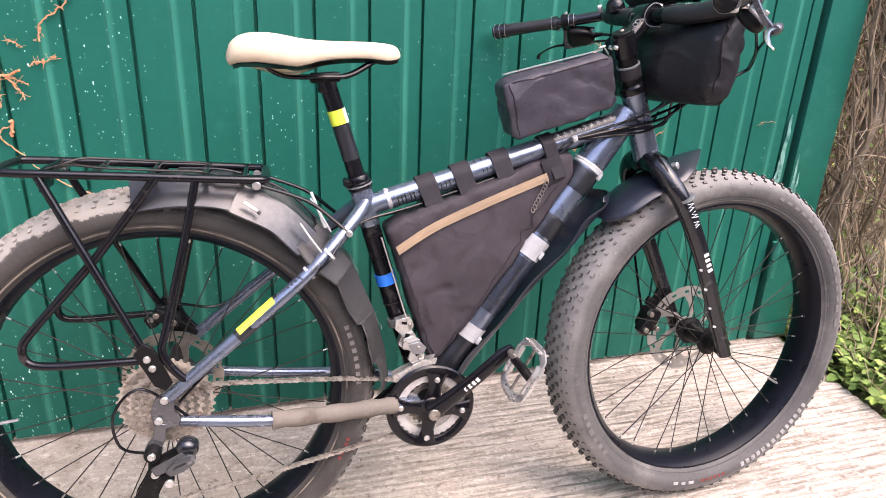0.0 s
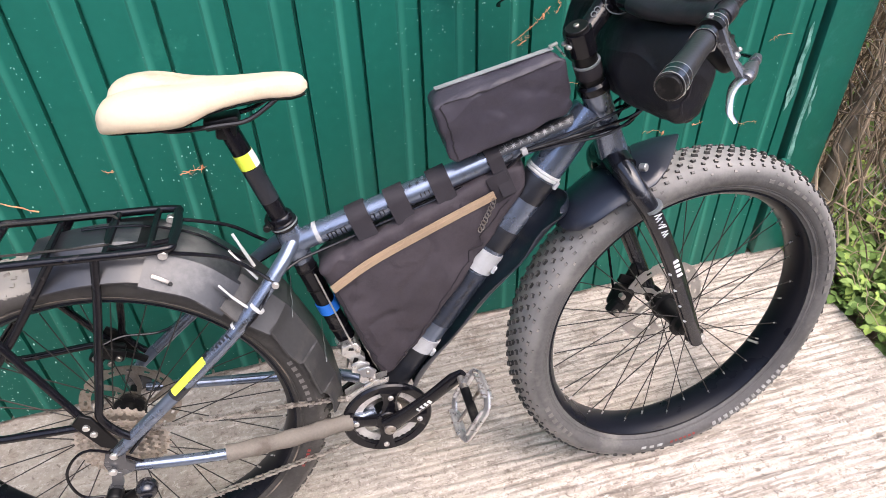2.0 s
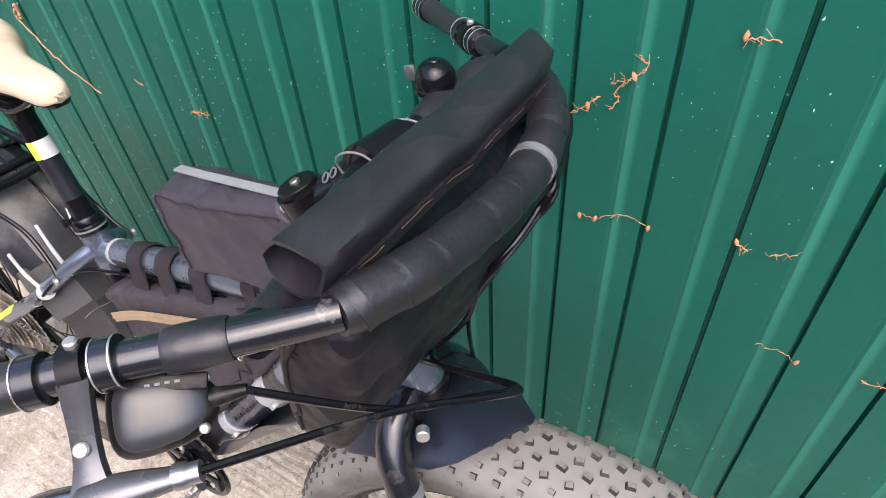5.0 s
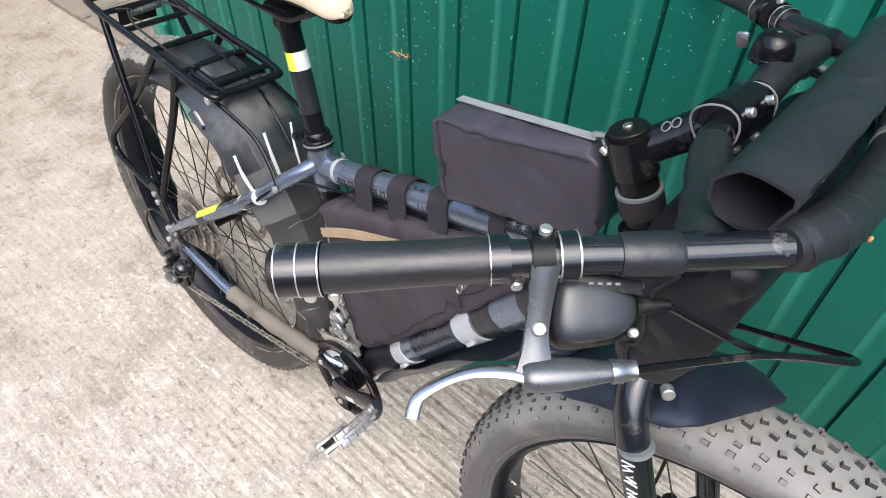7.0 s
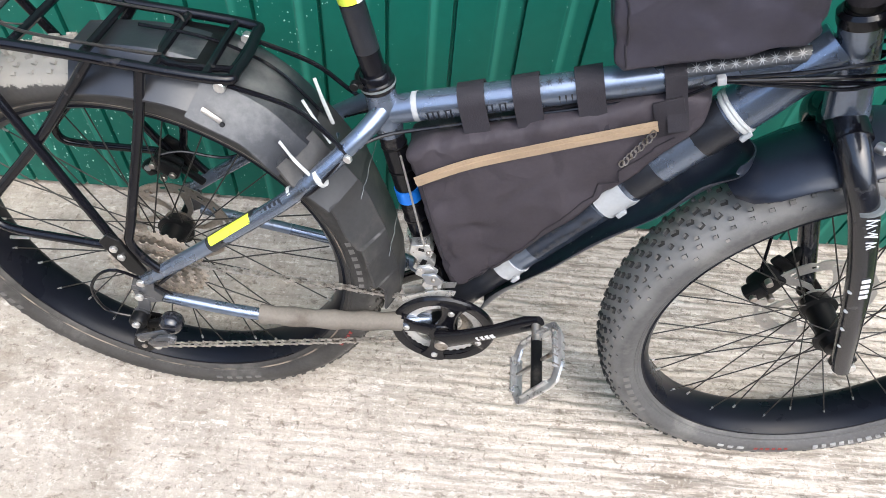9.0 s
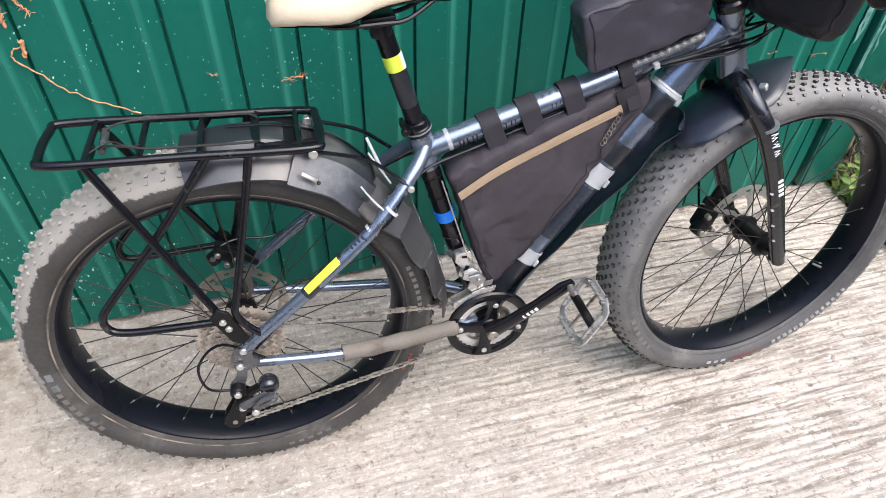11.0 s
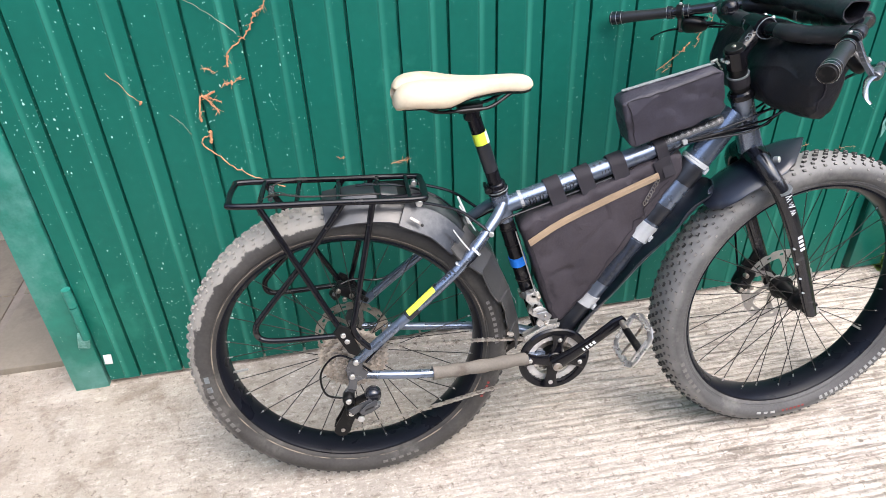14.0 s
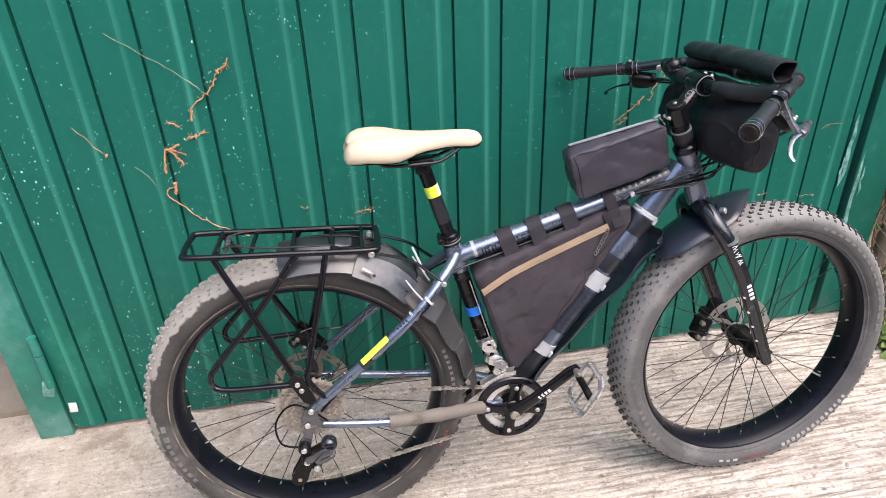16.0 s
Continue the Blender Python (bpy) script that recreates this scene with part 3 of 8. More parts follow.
tie_white = mat("tie_white", (0.50, 0.51, 0.50), 0.4, var=0.08, scale=30, fine=200, bump=0.0)
sticker_white = mat("sticker_white", (0.66, 0.66, 0.65), 0.45, var=0.1, scale=40, fine=300, bump=0.0)
sticker_red = mat("sticker_red", (0.22, 0.03, 0.027), 0.6, var=0.2, scale=40, fine=300, bump=0.0)
print_pale = mat("print_pale", (0.36, 0.36, 0.355), 0.65, var=0.25, scale=60, fine=300, bump=0.0, stain=(0.14, 0.135, 0.13), stain_amount=0.35, stain_scale=80)
print_faded = mat("print_faded", (0.135, 0.128, 0.12), 0.75, var=0.2, scale=40, fine=300, bump=0.0)
reflective = mat("reflective_yellow", (0.56, 0.70, 0.06), 0.3, var=0.1, scale=30, fine=300, bump=0.05)
blue_tape = mat("blue_tape", (0.01, 0.16, 0.62), 0.4, var=0.1, scale=30, fine=300, bump=0.05)
dry_vine = mat("dry_vine", (0.34, 0.265, 0.18), 0.9, var=0.45, scale=6, fine=90, bump=0.2)
dark_vine = mat("dark_vine", (0.12, 0.09, 0.06), 0.95, var=0.35, scale=6, fine=90, bump=0.2)
bark = mat("bark", (0.2, 0.165, 0.12), 0.95, var=0.3, scale=14, fine=90, bump=0.6, bscale=60, dist=0.006)
orange_vine = mat("orange_vine", (0.55, 0.25, 0.125), 0.8, var=0.35, scale=30, fine=200, bump=0.1)
wire = mat("fence_wire", (0.38, 0.38, 0.36), 0.5, 0.6, var=0.2, scale=30, fine=200, bump=0.0)
leaf = mat("leaf", (0.12, 0.21, 0.05), 0.68, var=0.3, scale=9, fine=80, bump=0.1, spec=0.3)
gi = leaf.node_tree.nodes.new("ShaderNodeNewGeometry")
gr = leaf.node_tree.nodes.new("ShaderNodeValToRGB")
gr.color_ramp.elements[0].color, gr.color_ramp.elements[1].color = (0.06, 0.115, 0.02, 1), (0.30, 0.40, 0.085, 1)
for at, col in ((0.35, (0.135, 0.225, 0.05, 1)), (0.7, (0.22, 0.325, 0.095, 1))):
    gr.color_ramp.elements.new(at).color = col
leaf.node_tree.links.new(gi.outputs["Random Per Island"], gr.inputs[0])
leaf.node_tree.links.new(gr.outputs[0], leaf.node_tree.nodes["Principled BSDF"].inputs["Base Color"])


# ---- making meshes ----
def part(name, bm, material, parent=None, label="", sharp=38):
    """Link a bmesh as one mesh object under a thing or under a part."""
    me = bpy.data.meshes.new(name)
    bmesh.ops.recalc_face_normals(bm, faces=bm.faces[:])
    bm.to_mesh(me)
    bm.free()
    me.materials.append(material)
    me.polygons.foreach_set("use_smooth", [True] * len(me.polygons))
    me.set_sharp_from_angle(angle=radians(sharp))
    ob = new(name, me)
    ob.parent = parent
    if label:
        ob["label"] = label
    return ob


def V(*a):
    return Vector(a)


def smooth_path(points, steps=6, closed=False):
    """Catmull-Rom through the points."""
    p = [Vector(q) for q in points]
    n = len(p)
    out = []
    for i in range(n if closed else n - 1):
        if closed:
            a, b, c, d = p[i - 1], p[i], p[(i + 1) % n], p[(i + 2) % n]
        else:
            a, b, c, d = p[max(i - 1, 0)], p[i], p[i + 1], p[min(i + 2, n - 1)]
        for k in range(steps):
            t = k / steps
            out.append(0.5 * ((2 * b) + (c - a) * t + (2 * a - 5 * b + 4 * c - d) * t * t + (3 * b - a - 3 * c + d) * t ** 3))
    if not closed:
        out.append(p[-1])
    return out


def sweep(bm, path, radius, segs=10, closed=False, flat=1.0, up=None, caps=True):
    """Sweep a round or flattened section along a path; radius is a number or one per point."""
    path = [Vector(p) for p in path]
    n = len(path)
    rad = radius if hasattr(radius, "__len__") else [radius] * n
    nor = None
    rings = []
    for i in range(n):
        if closed:
            t = (path[(i + 1) % n] - path[i - 1]).normalized()
        else:
            t = (path[min(i + 1, n - 1)] - path[max(i - 1, 0)]).normalized()
        if nor is None:
            ref = Vector(up) if up else (Vector((0, 0, 1)) if abs(t.z) < 0.9 else Vector((0, 1, 0)))
            nor = (ref - t * ref.dot(t)).normalized()
        elif up:
            ref = Vector(up)
            nor = (ref - t * ref.dot(t)).normalized()
        else:
            nor = (nor - t * nor.dot(t)).normalized()
        bi = t.cross(nor)
        ring = []
        for k in range(segs):
            a = 2 * math.pi * k / segs
            ring.append(bm.verts.new(path[i] + rad[i] * (math.cos(a) * nor * flat + math.sin(a) * bi)))
        rings.append(ring)
    for i in range(n if closed else n - 1):
        r0, r1 = rings[i], rings[(i + 1) % n]
        for k in range(segs):
            bm.faces.new((r0[k], r0[(k + 1) % segs], r1[(k + 1) % segs], r1[k]))
    if caps and not closed:
        bm.faces.new(rings[0][::-1])
        bm.faces.new(rings[-1])
    return bm


def tube(path, radius, segs=12, **k):
    return sweep(bmesh.new(), path, radius, segs, **k)


def lathe(bm, profile, centre, axis, segs=32, closed=False, start=0.0, turn=2 * math.pi):
    """Turn a profile of (radius, height) about an axis."""
    centre, axis = Vector(centre), Vector(axis).normalized()
    a = axis.orthogonal().normalized()
    b = axis.cross(a)
    full = abs(turn - 2 * math.pi) < 1e-6
    count = segs if full else segs + 1
    rings = []
    for i in range(count):
        th = start + turn * i / segs
        d = math.cos(th) * a + math.sin(th) * b
        rings.append([bm.verts.new(centre + d * r + axis * h) for r, h in profile])
    m = len(profile)
    for i in range(segs):
        r0, r1 = rings[i], rings[(i + 1) % count]
        for k in range(m if closed else m - 1):
            k2 = (k + 1) % m
            if profile[k][0] < 1e-7 and profile[k2][0] < 1e-7:
                continue
            bm.faces.new((r0[k], r1[k], r1[k2], r0[k2]))
    bmesh.ops.remove_doubles(bm, verts=bm.verts[:], dist=1e-6)
    return bm


def disc_solid(centre, axis, radius, half, segs=24, chamfer=0.001):
    c = min(chamfer, half * 0.8, radius * 0.5)
    return lathe(bmesh.new(), [(0, -half), (radius - c, -half), (radius, -half + c), (radius, half - c), (radius - c, half), (0, half)], centre, axis, segs)


def block(bm, size, m=None, bevel=0.0):
    """A box with rounded edges, at the pose m."""
    made = bmesh.ops.create_cube(bm, size=1.0)["verts"]
    bmesh.ops.scale(bm, vec=size, verts=made)
    if bevel:
        edges = list({e for v in made for e in v.link_edges})
        r = bmesh.ops.bevel(bm, geom=edges, offset=bevel, segments=2, profile=0.5, affect="EDGES")
        made = list({v for f in r["faces"] for v in f.verts} | {v for v in made if v.is_valid})
    if m is not None:
        bmesh.ops.transform(bm, matrix=m, verts=made)
    return made


def slab_of(outline, y0, y1, bevel=0.0, segments=2):
    """A plate of a given outline in x and z, from y0 to y1."""
    bm = bmesh.new()
    vs = [bm.verts.new((x, y0, z)) for x, z in outline]
    f = bm.faces.new(vs)
    r = bmesh.ops.extrude_face_region(bm, geom=[f])
    bmesh.ops.translate(bm, vec=(0, y1 - y0, 0), verts=[v for v in r["geom"] if isinstance(v, bmesh.types.BMVert)])
    if bevel:
        bmesh.ops.bevel(bm, geom=bm.edges[:], offset=bevel, segments=segments, profile=0.5, affect="EDGES")
    return bm


def strip(bm, path, across, width, thick, cup=0.0, n=6, flat=None):
    """A bent sheet along a path: across gives the sideways direction, width its breadth per point, cup how far the rims hang."""
    path = [Vector(p) for p in path]
    widths = width if hasattr(width, "__len__") else [width] * len(path)
    cups = cup if hasattr(cup, "__len__") else [cup] * len(path)
    grid = []
    for i, p in enumerate(path):
        t = (path[min(i + 1, len(path) - 1)] - path[max(i - 1, 0)]).normalized()
        nrm = t.cross(Vector(across)).normalized()
        top, low = [], []
        for k in range(n + 1):
            s = 2 * k / n - 1
            bend = s * s if flat is None else max(0.0, abs(s) - flat) / (1 - flat)
            q = p + Vector(across) * (s * widths[i]) - nrm * (cups[i] * bend)
            top.append(bm.verts.new(q + nrm * thick / 2))
            low.append(bm.verts.new(q - nrm * thick / 2))
        grid.append(top + low[::-1])
    m = len(grid[0])
    for g0, g1 in zip(grid, grid[1:]):
        for k in range(m):
            bm.faces.new((g0[k], g0[(k + 1) % m], g1[(k + 1) % m], g1[k]))
    bm.faces.new(grid[0][::-1])
    bm.faces.new(grid[-1])
    return bm

# ---- the setting ----
SLOPE = 0.081
GROUND_Z = 0.006


def ground_z(x, y):
    """The apron falls away from the door."""
    return GROUND_Z + SLOPE * y if y > -3 else GROUND_Z - SLOPE * 3


def build_ground():
    bm = bmesh.new()
    # the far ground, one sheet with the yard let in a little lower
    xs = [-400, -30, -6, -2.6, 1.32, 3, 8, 40, 400]
    ys = [-400, -30, -8, -3, 0.0, 3, 30, 400]
    grid = [[bm.verts.new((x, y, min(ground_z(x, min(y, 0.4)), 0.02) - 0.06)) for x in xs] for y in ys]
    for j in range(len(ys) - 1):
        for i in range(len(xs) - 1):
            bm.faces.new((grid[j][i], grid[j][i + 1], grid[j + 1][i + 1], grid[j + 1][i]))
    return tagged(part("ground", bm, earth), "bare brown earth round the concrete apron", "ground", kind="structure")


def build_apron():
    """Concrete apron with a broomed, ridged face in front of the door and a rougher worn face beside it."""
    x0, x1, y0, y1 = -3.4, 1.325, -2.6, 0.16
    ys, y = [], y1
    while y > y0:
        ys.append(y)
        y -= 0.0034 if y > -1.25 else 0.012
    xs, x = [], x0
    while x < x1 - 0.001:
        xs.append(x)
        x += 0.06 if x < -1.35 else 0.02
    xs.append(x1)
    bm = bmesh.new()
    rows = []
    for y in ys:
        row = []
        for x in xs:
            v = y + 0.085 * x
            d = noise.noise(Vector((x * 1.1, v * 5, 3.1)))
            f = (v / 0.031 + 0.55 * d) % 1.0
            ridge = f / 0.72 if f < 0.72 else (1 - f) / 0.28          # a slow rise and a steep fall
            fade = max(0.0, min(1.0, (x + 0.45) / 0.7 + 0.5 * noise.noise(Vector((x * 1.1, y * 1.1, 0)))))
            grit = noise.noise(Vector((x * 30, y * 34, 1))) * 0.0013 + noise.noise(Vector((x * 48, y * 130, 5))) * 0.0012
            wear = max(0.1, 0.75 + 0.9 * noise.noise(Vector((x * 2.4, y * 9, 2))))
            row.append(bm.verts.new((x, y, ground_z(x, y) + fade * wear * 0.0048 * (ridge - 0.5) + grit)))
        rows.append(row)
    for a, b in zip(rows, rows[1:]):
        for i in range(len(xs) - 1):
            bm.faces.new((a[i], a[i + 1], b[i + 1], b[i]))
    # the kerb faces of the slab
    last = [r[-1] for r in rows]
    low = [bm.verts.new(v.co + Vector((0.012, 0, -0.11))) for v in last]
    for i in range(len(last) - 1):
        bm.faces.new((last[i], low[i], low[i + 1], last[i + 1]))
    ob = part("pavement", bm, concrete, sharp=80)
    return tagged(ob, "worn beige concrete apron with broomed ridges before the door", "concrete slab", kind="structure")


build_ground()
build_apron()

PERIOD, PHASE = 0.1170, -0.9495
PANEL_L, PANEL_R, PANEL_B, PANEL_T = -1.1485, 1.1935, 0.022, 2.15


def build_door():
    """One leaf of ribbed steel sheet with narrow grooves and ribs, thickness and a turned lower edge."""
    prof, k = [], -4
    while True:
        xd = PHASE + PERIOD * k
        if xd - 0.06 > PANEL_R:
            break
        for dx, y in ((-0.0012, -0.0004), (0.0002, 0.0150), (0.0050, 0.0150), (0.0064, 0.0010), (0.0740, 0.0010), (0.0785, -0.0016), (0.0830, -0.0016), (0.0880, -0.0010)):
            prof.append((xd + dx, y))
        k += 1
    prof = [(x, y) for x, y in prof if PANEL_L < x < PANEL_R]
    prof = [(PANEL_L, prof[0][1])] + prof + [(PANEL_R, prof[-1][1])]
    bm = bmesh.new()
    zs = [PANEL_B + (PANEL_T - PANEL_B) * i / 14 for i in range(15)]
    front = [[bm.verts.new((x, y + 0.0012 * noise.noise(Vector((x * 3, z * 2, 0))), z)) for x, y in prof] for z in zs]
    back = [[bm.verts.new((x, y + 0.0016 + 0.0005, z)) for x, y in prof] for z in zs]
    for g, flip in ((front, False), (back, True)):
        for a, b in zip(g, g[1:]):
            for i in range(len(prof) - 1):
                q = (a[i], a[i + 1], b[i + 1], b[i])
                bm.faces.new(q[::-1] if flip else q)
    for i in range(len(prof) - 1):
        bm.faces.new((front[0][i], back[0][i], back[0][i + 1], front[0][i + 1]))
    me = bm
    ob = part("door_1", me, door_paint, None, sharp=25)
    tagged(ob, "green painted ribbed steel garage door, flecked with pale paint", "garage door", kind="structure")
    # the flat frame behind the sheet, so that no light leaks through
    bm = bmesh.new()
    block(bm, (PANEL_R - PANEL_L + 0.06, 0.03, PANEL_T - PANEL_B - 0.01), pose((PANEL_L + PANEL_R) / 2, 0.075, (PANEL_B + PANEL_T) / 2))
    part("backing_frame", bm, plank, ob)
    # a white price tag stuck low on the sheet
    bm = bmesh.new()
    block(bm, (0.021, 0.001, 0.034), pose(-1.131, -0.0045, 0.103, 0, 6, 0), 0.0003)
    part("white_tag", bm, sticker_white, ob, "small white paper tag")
    # threshold under the leaf
    bm = bmesh.new()
    block(bm, (2.36, 0.05, 0.044), pose(0.03, 0.040, 0.0), 0.004)
    part("threshold", bm, concrete, ob)
    return ob


door = build_door()


def build_posts():
    bm = bmesh.new()
    block(bm, (0.092, 0.05, 2.2), pose(-1.2005, 0.0190, 1.1), 0.003)
    left = tagged(part("door_frame", bm, frame_paint), "flat green steel door post, scuffed pale along its edge", "door post", kind="structure")
    bm = bmesh.new()
    for z, h in ((0.335, 0.055), (0.275, 0.06), (0.222, 0.05)):
        sweep(bm, [(-1.155, -0.018, z - h / 2), (-1.155, -0.018, z + h / 2)], 0.012, 14)
    part("hinge", bm, frame_paint, left, "welded barrel hinge painted over in green")
    bm = bmesh.new()
    block(bm, (0.03, 0.006, 0.05), pose(-1.165, -0.018, 0.19, 0, 14, 0), 0.002)
    part("hinge_plate", bm, paint_smear, left)
    bm = bmesh.new()
    block(bm, (0.124, 0.05, 2.2), pose(1.2785, 0.0190, 1.1 + 0.02), 0.003)
    right = tagged(part("door_frame", bm, post_paint), "flat green steel door post with rubbed pale patches", "door post", kind="structure")
    bm = bmesh.new()
    sweep(bm, [(1.208, -0.02, 0.24), (1.208, -0.02, 0.295)], 0.0125, 14)
    sweep(bm, [(1.208, -0.02, 0.298), (1.208, -0.02, 0.353)], 0.0125, 14)
    part("hinge", bm, post_paint, right, "welded barrel hinge painted over in green")
    # brushed-on pale smears beside the gap
    for x, z0, z1, w in ((1.172, 0.52, 0.73, 0.010), (1.164, 0.50, 0.60, 0.007), (1.2275, 0.26, 0.62, 0.010), (1.242, 0.46, 0.56, 0.006)):
        bm = bmesh.new()
        n = 40
        side = []
        for s in (-1, 1):
            row = []
            for i in range(n + 1):
                f = i / n
                wide = w * math.sin(math.pi * f) ** 0.6 * (0.55 + 0.6 * abs(noise.noise(Vector((f * 5, s * 3, x * 9)))))
                row.append(bm.verts.new((x + s * wide + 0.006 * noise.noise(Vector((f * 3, 7, x))), -0.0072 if x > 1.21 else -0.0046, z0 + (z1 - z0) * f)))
            side.append(row)
        for i in range(n):
            bm.faces.new((side[0][i], side[1][i], side[1][i + 1], side[0][i + 1]))
        part("paint_smear", bm, paint_smear, right if x > 1.21 else door, "pale brushed paint smear")
    # the wall over the door and the dark hall behind it
    bm = bmesh.new()
    block(bm, (2.6, 0.2, 0.9), pose(0.03, 0.12, 2.6 + 0.02), 0.01)
    tagged(part("wall_north", bm, frame_paint), "plain green wall over the garage door", "wall", kind="structure")
    bm = bmesh.new()
    block(bm, (0.2, 2.6, 3.0), pose(-1.14, 1.36, 1.5), 0.01)
    tagged(part("wall_side", bm, plank), "dim brown side wall of the passage", "wall", kind="structure")


build_posts()


def build_passage():
    """Paved passage beside the door, closed by a dark wall."""
    bm = bmesh.new()
    block(bm, (2.2, 2.6, 0.04), pose(-2.33, 1.44, 0.011))
    floor = tagged(part("floor", bm, grout), "grey-brown paving slabs with sandy joints in a passage", "paving", kind="structure")
    rnd = random.Random(7)
    for j in range(7):
        for i in range(4):
            w, d = 0.455, 0.395
            x, y = -1.3275 + 0.018 * (i == 0) - w * i, 0.2975 + d * j
            bm = bmesh.new()
            block(bm, (w - 0.007, d - 0.007, 0.03), pose(0, 0, 0), 0.004)
            t = part("tile", bm, tile, floor)
            t.matrix_local = pose(x, y, 0.02 + rnd.uniform(-0.002, 0.002), rnd.uniform(-0.4, 0.4), rnd.uniform(-0.4, 0.4), rnd.uniform(-0.5, 0.5))
    bm = bmesh.new()
    block(bm, (2.6, 0.12, 2.6), pose(-2.4, 2.75, 1.3), 0.01)
    tagged(part("wall_back", bm, plank), "dim brown wall closing the passage", "wall", kind="structure")
    bm = bmesh.new()
    block(bm, (1.3, 0.05, 0.06), pose(-1.35, 2.62, 0.30), 0.004)
    tagged(part("trim", bm, ledge_grey), "grey ledge along the passage wall", "ledge", kind="structure")


build_passage()


def build_fence():
    """White corrugated sheets on a concrete plinth along the far side of the yard."""
    a, b = Vector((-1.80, -1.85, 0)), Vector((-3.0, 1.1, 0))
    way = (b - a).normalized()
    out = Vector((-way.y, way.x, 0))
    if out.x > 0:
        out = -out
    ang = math.degrees(math.atan2(way.y, way.x))
    length = (b - a).length
    mid = (a + b) / 2
    bm = bmesh.new()
    block(bm, (length, 0.12, 0.30), pose(mid.x + out.x * 0.06, mid.y + out.y * 0.06, -0.075, 0, 0, ang), 0.012)
    tagged(part("plinth", bm, old_concrete), "low grey concrete plinth under the white fence", "plinth", kind="structure")
    fence = tagged(new("fence"), "white corrugated sheet fence on a concrete plinth", "fence", kind="structure")
    per, n = 0.115, 8
    sheets = 4
    w = length / sheets
    for s in range(sheets):
        bm = bmesh.new()
        cols = []
        m = int(w / per * n)
        for i in range(m + 1):
            u = s * w + w * i / m
            off = 0.06 + 0.012 * max(-0.8, min(0.8, 1.6 * math.sin(2 * math.pi * u / per)))
            p = a + way * u + out * off
            q = a + way * u + out * (off + 0.002)
            cols.append([bm.verts.new((p.x, p.y, 0.078)), bm.verts.new((p.x, p.y, 1.35)), bm.verts.new((q.x, q.y, 1.35)), bm.verts.new((q.x, q.y, 0.078))])
        for c, d in zip(cols, cols[1:]):
            for k in range(4):
                bm.faces.new((c[k], d[k], d[(k + 1) % 4], c[(k + 1) % 4]))
        part("sheet", bm, white_sheet, fence)


build_fence()


def build_surround():
    """Unseen plain walls added round the yard to block low sky; then the garage."""
    # added out of view: cut light from the horizon and darken reflections
    bm = bmesh.new()
    block(bm, (12.0, 0.2, 3.0), pose(0.5, -5.2, 1.2), 0.02)
    tagged(part("sky_block_south", bm, plank), "unseen brown wall added across the yard to darken reflections", "wall", kind="structure")
    bm = bmesh.new()
    block(bm, (0.2, 8.0, 2.4), pose(4.6, -1.6, 1.0), 0.02)
    tagged(part("sky_block_east", bm, plank), "unseen brown wall added beside the hedge to block low sky", "wall", kind="structure")
    # another added, unseen wall: takes sky light off the left side
    bm = bmesh.new()
    block(bm, (0.2, 8.0, 3.6), pose(-4.4, -1.2, 1.6), 0.02)
    tagged(part("sky_block_west", bm, plank), "unseen brown wall added behind the white fence to darken the left", "wall", kind="structure")

    # the garage behind the door, with its flat roof
    bm = bmesh.new()
    block(bm, (0.14, 2.5, 2.95), pose(1.27, 1.36, 1.47), 0.01)
    tagged(part("wall_garage_side", bm, plank), "plain brown garage side wall behind the hedge", "wall", kind="structure")
    bm = bmesh.new()
    block(bm, (2.66, 0.14, 2.95), pose(0.02, 2.68, 1.47), 0.01)
    tagged(part("wall_garage_back", bm, plank), "plain brown garage back wall", "wall", kind="structure")
    bm = bmesh.new()
    block(bm, (2.8, 2.9, 0.1), pose(0.03, 1.33, 3.02), 0.02)
    tagged(part("roof", bm, plank), "flat brown garage roof", "roof", kind="structure")


build_surround()

# ---- the bicycle: x forward, y to its left, z up in its own leaning frame ----
bike = tagged(new("bicycle"), "grey-blue fat-tyre bicycle leaning its handlebar against a green door", "bicycle")
LEANING = Matrix.Translation((0, -0.429, 0)) @ pose(0, 0, 0, 0, 0, -3.01) @ pose(0, 0, 0, -5.39, 0, 0)
bike.matrix_world = LEANING
BB = V(0.012, 0, 0.275)
REAR, FRONT = V(-0.448, 0, 0.336), V(0.625, 0, 0.336)
STEER = Matrix.Translation((0.403, 0, 0.848)) @ Matrix.Rotation(radians(4.5), 4, Vector((-0.374, 0, 0.927))) @ Matrix.Translation((-0.403, 0, -0.848))


def steered(bm):
    bmesh.ops.transform(bm, matrix=STEER, verts=bm.verts[:])
    return bm


def wrapped(bm, foot, d, r, points, thick):
    """A thin line of print lying round a tube: points give the way along it and the angle up from its near side."""
    up = V(-d.z, 0, d.x)
    sweep(bm, [foot + d * s + (V(0, -1, 0) * math.cos(t) + up * math.sin(t)) * r for s, t in points], thick, 5)


def printed_star(parent, foot, d, r, s, t, size, material):
    """An eight-leaved star of print on a tube."""
    bm = bmesh.new()
    up = V(-d.z, 0, d.x)

    def at(f, a):
        q = s + math.cos(a) * size * f
        w = t + math.sin(a) * size * f / r
        return bm.verts.new(foot + d * q + (V(0, -1, 0) * math.cos(w) + up * math.sin(w)) * (r + 0.0004))
    mid = at(0, 0)
    rim = [at((1.0, 0.2)[k % 2], k * math.pi / 8 + s * 40) for k in range(16)]
    for k in range(16):
        bm.faces.new((mid, rim[k], rim[(k + 1) % 16]))
    part("printed_star", bm, material, parent)


